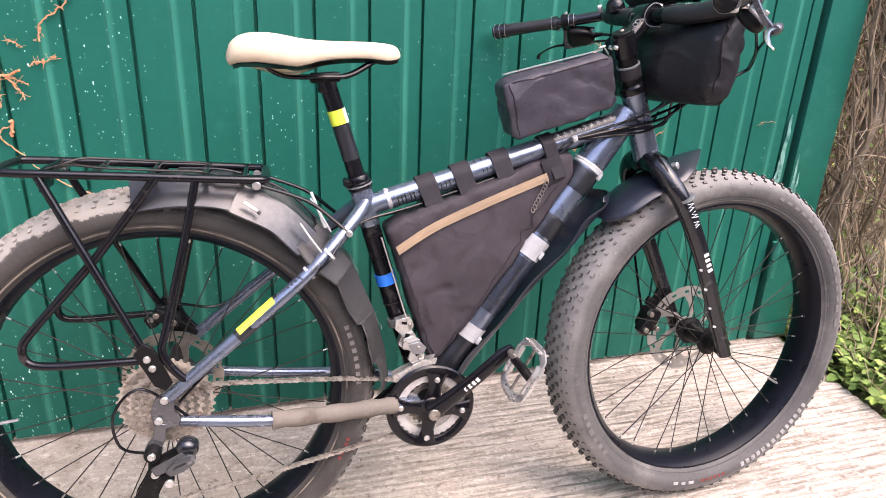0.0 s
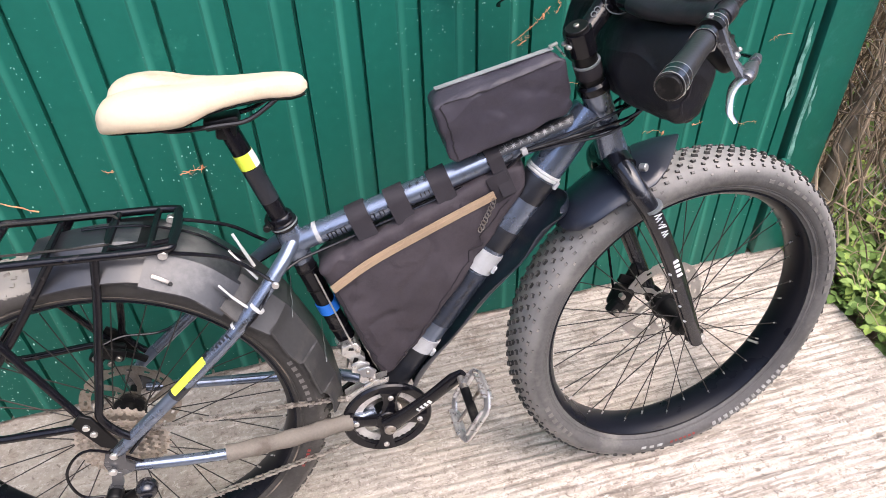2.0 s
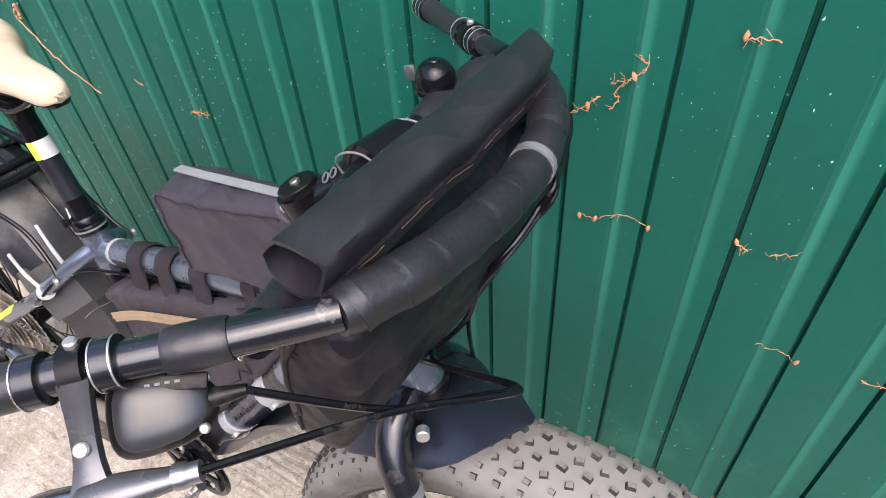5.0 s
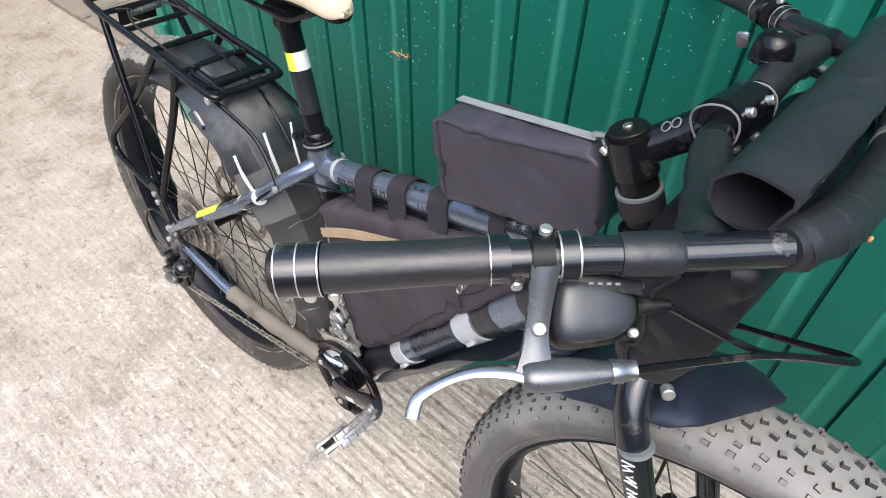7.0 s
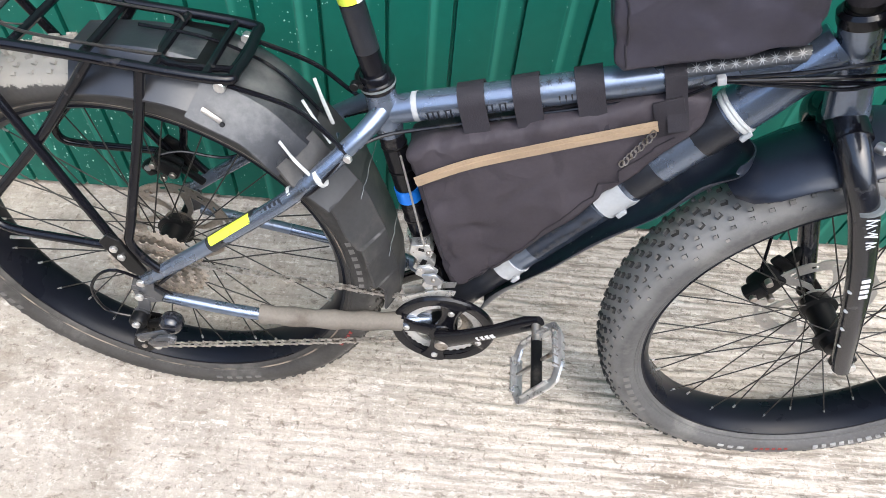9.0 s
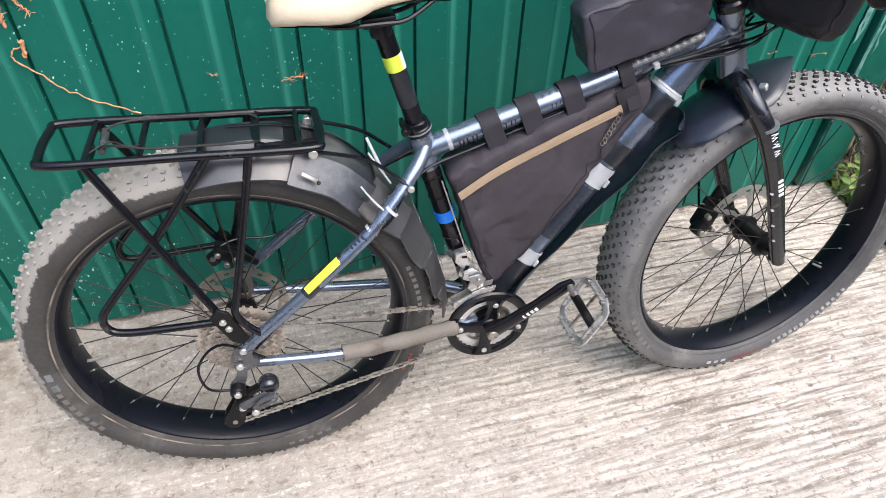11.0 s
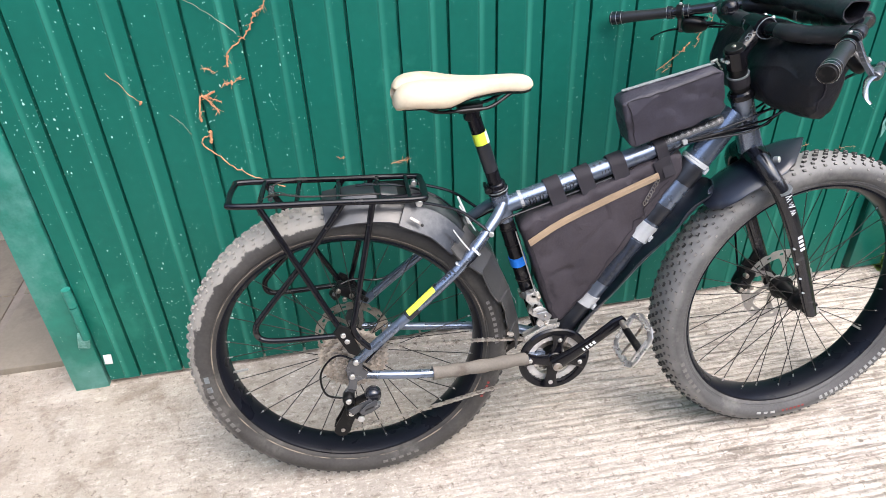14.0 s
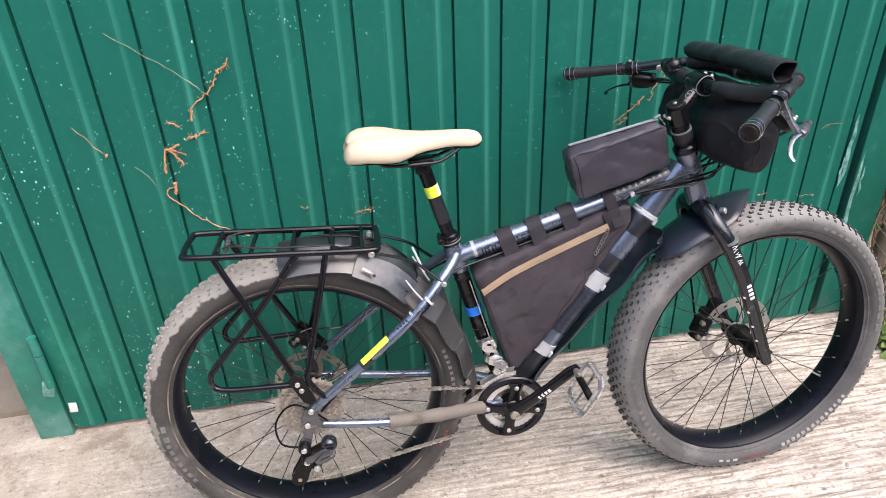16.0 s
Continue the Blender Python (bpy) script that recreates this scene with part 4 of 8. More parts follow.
def frame_tubes():
    bm = tube([BB, (-0.05, 0, 0.475), (-0.099, 0, 0.655)], [0.019, 0.017, 0.0175], 18)
    seat_tube = part("seat_tube", bm, black_paint, bike, "black-wrapped seat tube")
    for z, h, m, r in ((0.517, 0.011, blue_tape, 0.0190),):
        d = (V(-0.099, 0, 0.655) - V(-0.05, 0, 0.475)).normalized()
        p = V(-0.05, 0, 0.475).lerp(V(-0.099, 0, 0.655), (z - 0.475) / 0.18)
        part("tape", tube([p - d * h, p + d * h], r, 18), m, seat_tube, "strip of blue tape")
    part("seat_lug", tube([(-0.089, 0, 0.618), (-0.0925, 0, 0.632), (-0.1015, 0, 0.672), (-0.105, 0, 0.688)], [0.0178, 0.0202, 0.0205, 0.0192], 24), frame_metal, seat_tube, "grey-blue welded top of the seat tube")
    for zz in (0.470, 0.560, 0.600):
        q = V(-0.05, 0, 0.475).lerp(V(-0.099, 0, 0.655), (zz - 0.475) / 0.18)
        part("tape_edge", tube([q - d * 0.001, q + d * 0.001], 0.0184, 18), matte_black, seat_tube)
    path = smooth_path([(-0.096, 0, 0.651), (-0.05, 0, 0.6655), (0.05, 0, 0.694), (0.20, 0, 0.739), (0.30, 0, 0.770), (0.415, 0, 0.806)], 5)
    top = part("top_tube", tube(path, [0.0185 + 0.002 * i / len(path) for i in range(len(path))], 18), frame_metal, bike, "grey-blue metallic top tube")
    # dark bars where the maker's name stands, then pale star prints on a dark panel near the head tube
    d = V(0.415 + 0.096, 0, 0.806 - 0.651).normalized()
    foot = V(-0.096, 0, 0.651)
    for x in (-0.041, -0.0345, -0.028, -0.019, -0.0125, 0.030, 0.0365, 0.0455, 0.052, 0.114, 0.121, 0.128):
        bm = bmesh.new()
        wrapped(bm, foot, d, 0.0190, [((x + 0.096) / d.x, t) for t in (-0.72, -0.5, -0.25, 0.0, 0.1)], 0.0011)
        part("decal_bar", bm, tape_black, top)
    for x0, x1 in ((-0.043, -0.026), (-0.021, -0.011), (0.028, 0.038), (0.044, 0.054)):
        bm = bmesh.new()
        wrapped(bm, foot, d, 0.0190, [((x + 0.096) / d.x, 0.1) for x in (x0, (x0 + x1) / 2, x1)], 0.0009)
        part("decal_bar", bm, tape_black, top)
    bm = bmesh.new()
    rows = []
    for i in range(9):
        q = foot + d * (0.352 + 0.150 * i / 8)
        rows.append([bm.verts.new(q + (V(0, -1, 0) * math.cos(t) + V(-d.z, 0, d.x) * math.sin(t)) * 0.0210) for t in [0.25 + 0.09 * k for k in range(11)]])
    for r0, r1 in zip(rows, rows[1:]):
        for p0, p1, q1, q0 in zip(r0, r0[1:], r1[1:], r1):
            bm.faces.new((p0, p1, q1, q0))
    part("printed_panel", bm, tape_black, top, "dark printed panel")
    for k in range(11):
        printed_star(top, foot, d, 0.0212, 0.359 + 0.0136 * k, 0.68 + 0.05 * (k % 2), 0.0076, tape_grey)
    for k in range(4):
        printed_star(top, foot, d, 0.0194, 0.196 + 0.013 * k, 1.05, 0.007, tape_black)
    d = V(0.96, 0, 0.285).normalized()
    c = V(-0.056, 0, 0.6638)
    part("tape", tube([c - d * 0.0035, c + d * 0.0035], 0.0193, 18), tape_grey, top, "band of pale tape")
    a, b = V(0.028, 0, 0.302), V(0.402, 0, 0.813)
    d = (b - a).normalized()
    down = part("down_tube", tube([a, a + d * 0.1, b - d * 0.1, b], [0.027, 0.028, 0.03, 0.027], 22), frame_metal, bike, "thick grey-blue metallic down tube")
    for s0, s1, m, lab, r in ((0.0, 0.110, tape_black, "black cable-tape sleeve", 0.0292), (0.108, 0.138, tape_grey, "pale grey tape band", 0.0305),
                              (0.175, 0.298, sleeve_blue, "dark blue-black printed sleeve", 0.0296), (0.303, 0.345, tape_grey, "pale grey tape band", 0.0312),
                              (0.352, 0.395, tape_black, "black tape sleeve", 0.0306), (0.455, 0.500, tape_black, "black tape sleeve", 0.0308),
                              (0.503, 0.514, tie_white, "white plastic tie round the tube", 0.0318)):
        p = [a + d * (s0 + (s1 - s0) * i / 6) for i in range(7)]
        part("tape_sleeve", tube(p, [r + 0.0005 * math.sin(2.3 * i + 9 * s0) for i in range(7)], 22), m, down, lab)
    rnd = random.Random(3)
    for k in range(4):  # white tie heads standing off the tube
        s = (0.123, 0.325, 0.509, 0.225)[k]
        c = a + d * s + V(0.012, -0.026, -0.016) if k < 3 else a + d * s + V(-0.018, -0.02, 0.018)
        bm = bmesh.new()
        block(bm, (0.007, 0.009, 0.015) if k < 3 else (0.005, 0.006, 0.006), Matrix.Translation(c) @ Matrix.Rotation(0.6, 4, "Y"), 0.0015)
        part("tie_head", bm, tape_grey, down)
    # a printed star pattern on the lower sleeve
    for k in range(9):
        for j in range(2):
            printed_star(down, a, d, 0.0300, 0.184 + 0.0125 * k + 0.006 * j + rnd.uniform(-0.002, 0.002), 0.05 + 0.55 * j + rnd.uniform(-0.06, 0.06), 0.0085, tape_black)
    bm = tube([(0.4005, -0.014, 0.853), (0.412, -0.010, 0.828), (0.44, -0.002, 0.757), (0.453, 0, 0.724)], [0.0235, 0.022, 0.0245, 0.026], 22)
    head = part("head_tube", bm, frame_metal, bike, "grey-blue metallic head tube")
    for p, r in ((V(0.4535, 0, 0.721), 0.0285), (V(0.3993, -0.0155, 0.857), 0.0255)):
        ax = V(-0.374, 0, 0.927)
        part("headset_cup", lathe(bmesh.new(), [(0.015, -0.008), (r, -0.008), (r + 0.001, -0.003), (r + 0.001, 0.004), (r - 0.003, 0.008), (0.015, 0.008)], p, ax, 28), black_paint, head)
    part("bottom_bracket", tube([(BB.x, -0.056, BB.z), (BB.x, 0.056, BB.z)], 0.0235, 22), matte_black, bike)
    for s in (-1, 1):
        p = smooth_path([(-0.012, s * 0.045, 0.282), (-0.075, s * 0.068, 0.291), (-0.16, s * 0.082, 0.297), (-0.28, s * 0.094, 0.304), (-0.43, s * 0.096, 0.325)], 5)
        stay = part("chain_stay", tube(p, [0.0125 - 0.0035 * i / len(p) for i in range(len(p))], 14), frame_metal, bike, "grey-blue chain stay")
        if s < 0:
            q = smooth_path([(-0.055, -0.063, 0.289), (-0.16, -0.082, 0.297), (-0.276, -0.0936, 0.3038)], 8)
            part("stay_guard", tube(q, [0.0153 + 0.0012 * math.sin(1.7 * i) for i in range(len(q))], 14), neoprene, stay, "dusty grey-brown neoprene stay guard")
        p = smooth_path([(-0.098, s * 0.012, 0.660), (-0.125, s * 0.042, 0.634), (-0.20, s * 0.080, 0.563), (-0.318, s * 0.099, 0.468), (-0.435, s * 0.103, 0.372)], 6)
        stay = part("seat_stay", tube(p, [0.0125 - 0.002 * i / len(p) for i in range(len(p))], 14), frame_metal, bike, "grey-blue seat stay")
        if s < 0:
            a, b = V(-0.20, -0.080, 0.563), V(-0.318, -0.099, 0.468)
            dd = (b - a).normalized()
            bm = bmesh.new()
            q0, q1 = a + dd * 0.074, a + dd * 0.150
            u = V(-0.45, -0.6, 0.66)
            u = (u - dd * u.dot(dd)).normalized()
            w = dd.cross(u)
            rows = []
            for q in (q0, q0.lerp(q1, 0.5), q1):
                arc = [u * math.cos(t) + w * math.sin(t) for t in [-0.62 + 0.11 * k for k in range(11)]]
                rows.append([bm.verts.new(q + r * 0.0132) for r in arc] + [bm.verts.new(q + r * 0.0112) for r in arc[::-1]])
            for r0, r1 in zip(rows, rows[1:]):
                for k in range(22):
                    bm.faces.new((r0[k], r0[(k + 1) % 22], r1[(k + 1) % 22], r1[k]))
            bm.faces.new(rows[0][::-1])
            bm.faces.new(rows[-1])
            part("reflective_strip", bm, reflective, stay, "bright yellow reflective strip")
            part("tape_sleeve", tube([a + dd * 0.066, a + dd * 0.157], 0.0122, 14), tape_black, stay, "black sleeve under the reflective strip")
            for k in range(5):
                c = a + dd * (0.02 + 0.008 * k)
                bm = tube([c - dd * 0.0022, c + dd * 0.0022], 0.0127, 14)
                bmesh.ops.delete(bm, geom=[v for v in bm.verts if v.co.y - (c.y) > -0.002], context="VERTS")
                if bm.verts:
                    part("label_mark", bm, tape_black, stay)
                else:
                    bm.free()
        out = [(-0.4415 + (x + 0.4415) * 0.8, 0.345 + (z - 0.345) * 0.85) for x, z in [(-0.470, 0.350), (-0.458, 0.378), (-0.437, 0.388), (-0.420, 0.374), (-0.426, 0.350), (-0.412, 0.334), (-0.418, 0.318), (-0.440, 0.312), (-0.455, 0.304), (-0.466, 0.318)]]
        part("dropout", slab_of(out, s * 0.103 - 0.0035, s * 0.103 + 0.0035, 0.001, 1), lever_grey, bike)
    # bridge behind the seat tube
    part("stay_bridge", tube([(-0.17, -0.06, 0.590), (-0.165, 0, 0.598), (-0.17, 0.06, 0.590)], 0.008, 12), frame_metal, bike)


frame_tubes()


def seat_group():
    a, b = V(-0.105, 0, 0.688), V(-0.157, 0, 0.866)
    d = (b - a).normalized()
    post = part("seat_post", tube([a, b], 0.0148, 20), black_paint, bike, "black seat post")
    c = a.lerp(b, 0.672)
    part("reflective_strip", tube([c - d * 0.0125, c + d * 0.0125], 0.0154, 20), reflective, post, "bright yellow reflective band")
    bm = tube([c - d * 0.0128, c + d * 0.0128], 0.0158, 28)
    bmesh.ops.delete(bm, geom=[v for v in bm.verts if v.co.x < c.x + (v.co.z - c.z) * d.x / d.z + 0.0075], context="VERTS")
    part("reflective_strip", bm, sticker_white, post, "pale half of the reflective band")
    part("tape_sleeve", tube([c - d * 0.075, c - d * 0.014], 0.0152, 20), tape_black, post)
    col = part("seat_clamp", lathe(bmesh.new(), [(0.014, -0.004), (0.0215, -0.004), (0.0225, -0.001), (0.0225, 0.007), (0.0205, 0.009), (0.0205, 0.017), (0.0185, 0.020), (0.014, 0.020)], a, d, 24), black_paint, bike, "black seat clamp with a quick-release lever")
    part("clamp_band", tube([a + d * 0.0015, a + d * 0.0045], 0.0229, 24), zip_grey, col, "pale wire round the seat clamp")
    part("clamp_lever", tube(smooth_path([(-0.124, -0.02, 0.696), (-0.131, 0.0, 0.698), (-0.128, 0.026, 0.696)], 4), 0.004, 8), matte_black, col)
    part("clamp_nut", disc_solid((-0.131, -0.020, 0.697), (0, 1, 0), 0.0058, 0.005, 12), matte_black, col)
    bm = bmesh.new()
    block(bm, (0.05, 0.034, 0.016), pose(-0.160, 0, 0.872, 0, -4, 0), 0.004)
    block(bm, (0.03, 0.028, 0.024), pose(-0.157, 0, 0.857, 0, 10, 0), 0.005)
    part("saddle_clamp", bm, matte_black, bike)
    # saddle: lofted cover with two lobes behind and a slim nose
    rows = [(-0.306, 0.034, 0.914, 0.020, 0.016), (-0.302, 0.054, 0.922, 0.030, 0.017), (-0.29, 0.068, 0.931, 0.036, 0.016), (-0.265, 0.0755, 0.936, 0.040, 0.012), (-0.235, 0.0735, 0.935, 0.042, 0.007), (-0.205, 0.062, 0.930, 0.040, 0.003),
            (-0.17, 0.044, 0.927, 0.029, 0.0), (-0.13, 0.031, 0.926, 0.024, 0), (-0.09, 0.025, 0.926, 0.023, 0), (-0.06, 0.0215, 0.924, 0.024, 0), (-0.046, 0.0180, 0.921, 0.020, 0), (-0.038, 0.0125, 0.9165, 0.013, 0), (-0.034, 0.006, 0.911, 0.006, 0)]
    prof = [(-0.86, -1.06), (-1.0, -0.8), (-1.0, -0.45), (-0.9, -0.14), (-0.68, 0.0), (-0.36, 0.0), (-0.14, 0.0), (0.0, 0.0), (0.14, 0.0), (0.36, 0.0), (0.68, 0.0), (0.9, -0.14), (1.0, -0.45), (1.0, -0.8), (0.86, -1.06)]
    bm = bmesh.new()
    grid = []
    for x, w, z, h, g in rows:
        ring = []
        for s, t in prof:
            dip = g * max(0.0, 1 - abs(s) / 0.30)
            crown = 0.0035 * (1 - s * s)
            ring.append(bm.verts.new((x - (0.012 * (abs(s) - 0.5) - 0.014 * max(0.0, 1 - abs(s) / 0.3) if x < -0.28 else 0), s * w, z + t * h + crown - dip)))
        grid.append(ring)
    for r0, r1 in zip(grid, grid[1:]):
        for k in range(len(prof) - 1):
            bm.faces.new((r0[k], r0[k + 1], r1[k + 1], r1[k]))
    bm.faces.new(grid[0])
    bm.faces.new(grid[-1][::-1])
    lows = [r[0] for r in grid] + [r[-1] for r in grid][::-1]
    bm.faces.new(lows)
    bmesh.ops.triangulate(bm, faces=[f for f in bm.faces if len(f.verts) > 4])
    bmesh.ops.subdivide_edges(bm, edges=bm.edges[:], cuts=1, use_grid_fill=True, smooth=0.6)
    saddle = part("saddle", bm, saddle_tan, bike, "cream suede-covered saddle", sharp=180)
    bm = bmesh.new()
    grid = []
    for x, w, z, h, g in rows[1:-1]:
        grid.append([bm.verts.new((x, s * w * 0.93, z - h * 1.04 + t)) for s, t in ((-1, 0), (-0.6, -0.006), (0.6, -0.006), (1, 0), (0.6, 0.008), (-0.6, 0.008))])
    for r0, r1 in zip(grid, grid[1:]):
        for k in range(6):
            bm.faces.new((r0[k], r0[(k + 1) % 6], r1[(k + 1) % 6], r1[k]))
    bm.faces.new(grid[0][::-1])
    bm.faces.new(grid[-1])
    part("saddle_shell", bm, matte_black, saddle, "black plastic saddle base")
    for s in (-1, 1):
        p = smooth_path([(-0.255, s * 0.034, 0.890), (-0.225, s * 0.024, 0.874), (-0.16, s * 0.022, 0.873), (-0.12, s * 0.021, 0.876), (-0.075, s * 0.012, 0.900)], 5)
        part("saddle_rail", tube(p, 0.0036, 8), black_paint, saddle)


seat_group()


def fork_group():
    crown = steered(tube(smooth_path([(0.4515, 0.040, 0.714), (0.4505, 0.018, 0.721), (0.450, 0, 0.723), (0.4505, -0.018, 0.721), (0.4515, -0.040, 0.714)], 6), 0.0225, 18))
    fork = part("fork", crown, black_paint, bike, "black rigid fork with scuffed stickers")
    for s in (-1, 1):
        p = smooth_path([(0.448, s * 0.016, 0.724), (0.4485, s * 0.034, 0.718), (0.4515, s * 0.052, 0.707), (0.462, s * 0.070, 0.684), (0.4815, s * 0.082, 0.650), (0.512, s * 0.087, 0.588), (0.5465, s * 0.087, 0.512), (0.608, s * 0.079, 0.365), (0.626, s * 0.077, 0.325)], 6)
        leg = part("fork_leg", steered(tube(p, [0.0205 - 0.0065 * i / len(p) for i in range(len(p))], 18)), gloss_black, bike, "glossy black fork leg")
        d = (V(0.612, s * 0.079, 0.365) - V(0.548, s * 0.087, 0.515)).normalized()
        out = [(0.60, 0.37), (0.622, 0.365), (0.642, 0.345), (0.640, 0.322), (0.622, 0.315), (0.604, 0.33)]
        part("fork_end", steered(slab_of(out, s * 0.072 - 0.004, s * 0.072 + 0.004, 0.001, 1)), matte_black, fork)
        if s < 0:
            # white scrawl and a white sticker, as bars of their size
            rnd = random.Random(11)
            scrawl = []
            for i in range(15):
                c = V(0.482, -0.0845, 0.652).lerp(V(0.504, -0.0865, 0.607), i / 14)
                side = (0.0075 if i % 2 else -0.0065) * rnd.uniform(0.55, 1.0)
                scrawl.append(c + V(side, -0.0183 + abs(side) * 0.22, 0.5 * side + rnd.uniform(-0.002, 0.002)))
            for k in (0, 5, 10):
                part("white_mark", steered(tube(scrawl[k:k + 5], 0.0010, 6)), sticker_white, leg)
            a = V(0.541, -0.087, 0.523)
            for k in range(4):
                c = a + d * (-0.030 + 0.0115 * k)
                bm = bmesh.new()
                block(bm, (0.0105, 0.0012, 0.0066), Matrix.Translation(c + V(0.0005, -0.0162, 0)) @ Matrix.Rotation(-0.4, 4, "Y"), 0.0004)
                part("white_mark", steered(bm), sticker_white, leg)
            for k in range(4):
                c = V(0.556, -0.087, 0.497) + d * (-0.03 + 0.045 * k) + V(-0.0145, -0.0065, -0.006)
                part("rub_mark", steered(disc_solid(c, (-0.6, -0.7, -0.2), 0.0038, 0.0016, 8)), sticker_white, leg)
            c = V(0.482, -0.083, 0.658)
            dd = (V(0.5465, -0.087, 0.515) - c).normalized()
            part("cable_tie", steered(tube([c - dd * 0.003, c + dd * 0.003], 0.0186, 18)), zip_grey, leg, "translucent plastic tie")
    part("axle_nut", steered(disc_solid((0.628, -0.084, 0.338), (0, 1, 0), 0.0085, 0.006, 14)), silver, fork)
    # caliper on the far leg, with its hose
    bm = bmesh.new()
    block(bm, (0.040, 0.034, 0.052), pose(0.532, 0.058, 0.366, 0, 24, 0), 0.009)
    block(bm, (0.030, 0.024, 0.034), pose(0.515, 0.046, 0.352, 0, 40, 0), 0.007)
    block(bm, (0.050, 0.010, 0.020), pose(0.556, 0.072, 0.392, 0, 30, 0), 0.004)
    block(bm, (0.022, 0.010, 0.060), pose(0.566, 0.078, 0.400, 0, 24, 0), 0.003)
    cal = part("brake_caliper", steered(bm), matte_black, bike, "black disc-brake caliper")
    for p in ((0.522, 0.036, 0.384), (0.540, 0.036, 0.348), (0.509, 0.032, 0.350)):
        part("caliper_bolt", steered(disc_solid(p, (0, 1, 0), 0.006, 0.006, 12)), dull_steel, cal)
    part("crown_bolt", steered(disc_solid((0.482, -0.049, 0.715), (0.5, -0.8, 0.2), 0.007, 0.006, 12)), silver, fork)
    # front fender: a leaf of black plastic under the crown, pointed ahead
    pts, ws, cs = [], [], []
    for ang, w, c, r in ((134.5, 0.028, 0.010, 0.390), (132, 0.050, 0.013, 0.393), (127.5, 0.060, 0.019, 0.396), (122, 0.063, 0.021, 0.397), (116, 0.066, 0.024, 0.398), (110, 0.066, 0.024, 0.399), (105.5, 0.056, 0.017, 0.401), (101, 0.032, 0.007, 0.403), (97, 0.003, 0.0, 0.405)):
        a = radians(ang)
        pts.append(FRONT + V(math.cos(a) * r, 0, math.sin(a) * r))
        ws.append(w)
        cs.append(c)
    part("front_fender", steered(strip(bmesh.new(), pts, (0, 1, 0), ws, 0.0022, cs, 10)), plastic_black, bike, "black plastic leaf-shaped front fender", sharp=60)


fork_group()


def wheel_meshes():
    """Meshes that both wheels share, round the y axis at the origin."""
    made = {}
    rim = [(0.3030, 0.0365), (0.2935, 0.0375), (0.2840, 0.026), (0.2805, 0.0), (0.2840, -0.026), (0.2935, -0.0375), (0.3030, -0.0365), (0.3030, -0.033), (0.2965, -0.032), (0.2945, 0.0), (0.2965, 0.032), (0.3030, 0.033)]
    made["wheel_rim"] = lathe(bmesh.new(), rim, (0, 0, 0), (0, 1, 0), 72, closed=True)
    tyre = [(0.2975, 0.0375), (0.3027, 0.0415), (0.3035, 0.0432), (0.3047, 0.0428), (0.3079, 0.0445), (0.3086, 0.0457), (0.3098, 0.0453), (0.3145, 0.0504), (0.3265, 0.0530), (0.3385, 0.0514), (0.3486, 0.0440), (0.3551, 0.0307), (0.3583, 0.0127), (0.3583, -0.0127), (0.3551, -0.0307), (0.3486, -0.0440), (0.3385, -0.0514), (0.3265, -0.0530), (0.3145, -0.0504), (0.3098, -0.0453), (0.3086, -0.0457), (0.3079, -0.0445), (0.3047, -0.0428), (0.3035, -0.0432), (0.3027, -0.0415), (0.2975, -0.0375), (0.3120, -0.0300), (0.3120, 0.0300)]
    made["tyre"] = lathe(bmesh.new(), tyre, (0, 0, 0), (0, 1, 0), 96, closed=True)
    bm = bmesh.new()
    rnd = random.Random(5)
    for count, h, r, lx, ly, lz, twist, shift in ((88, 0.0065, 0.3584, 0.0125, 0.0080, 0.0052, 0.25, 0.0), (88, -0.0065, 0.3584, 0.0125, 0.0080, 0.0052, -0.25, 0.5), (88, 0.0210, 0.3566, 0.0110, 0.0085, 0.0052, -0.3, 0.5), (88, -0.0210, 0.3566, 0.0110, 0.0085, 0.0052, 0.3, 0.0), (88, 0.0320, 0.3532, 0.0095, 0.0070, 0.0048, 0.2, 0.0), (88, -0.0320, 0.3532, 0.0095, 0.0070, 0.0048, -0.2, 0.5),
                                                   (88, 0.0418, 0.3474, 0.0100, 0.0075, 0.0050, 0.1, 0.1), (88, -0.0418, 0.3474, 0.0100, 0.0075, 0.0050, -0.1, 0.6), (44, 0.0493, 0.3390, 0.0085, 0.0060, 0.0024, 0, 0.6), (44, -0.0493, 0.3390, 0.0085, 0.0060, 0.0024, 0, 0.1)):
        tilt = max(0.0, abs(h) - 0.012) * 26
        for i in range(count):
            a = 2 * math.pi * (i + shift) / count
            out = V(math.cos(a), 0, math.sin(a))
            along = V(-math.sin(a), 0, math.cos(a))
            side = V(0, 1 if h > 0 else -1, 0)
            up = (out * math.cos(tilt) + side * math.sin(tilt)).normalized()
            ac = up.cross(along)
            al = along * math.cos(twist) + ac * math.sin(twist)
            ac = up.cross(al)
            c = out * r + V(0, h, 0)
            j = rnd.uniform(0.64, 0.86)
            q = []
            for z, f in ((-0.002, 1.12), (lz, 0.82)):
                for sx, sy in ((-1, -1), (1, -1), (1, 1), (-1, 1)):
                    q.append(bm.verts.new(c + up * z + al * sx * lx * f * j / 2 + ac * sy * ly * f * j / 2))
            for f in ((4, 5, 6, 7), (0, 1, 5, 4), (1, 2, 6, 5), (2, 3, 7, 6), (3, 0, 4, 7)):
                bm.faces.new([q[k] for k in f])
    made["tread"] = bm
    return made


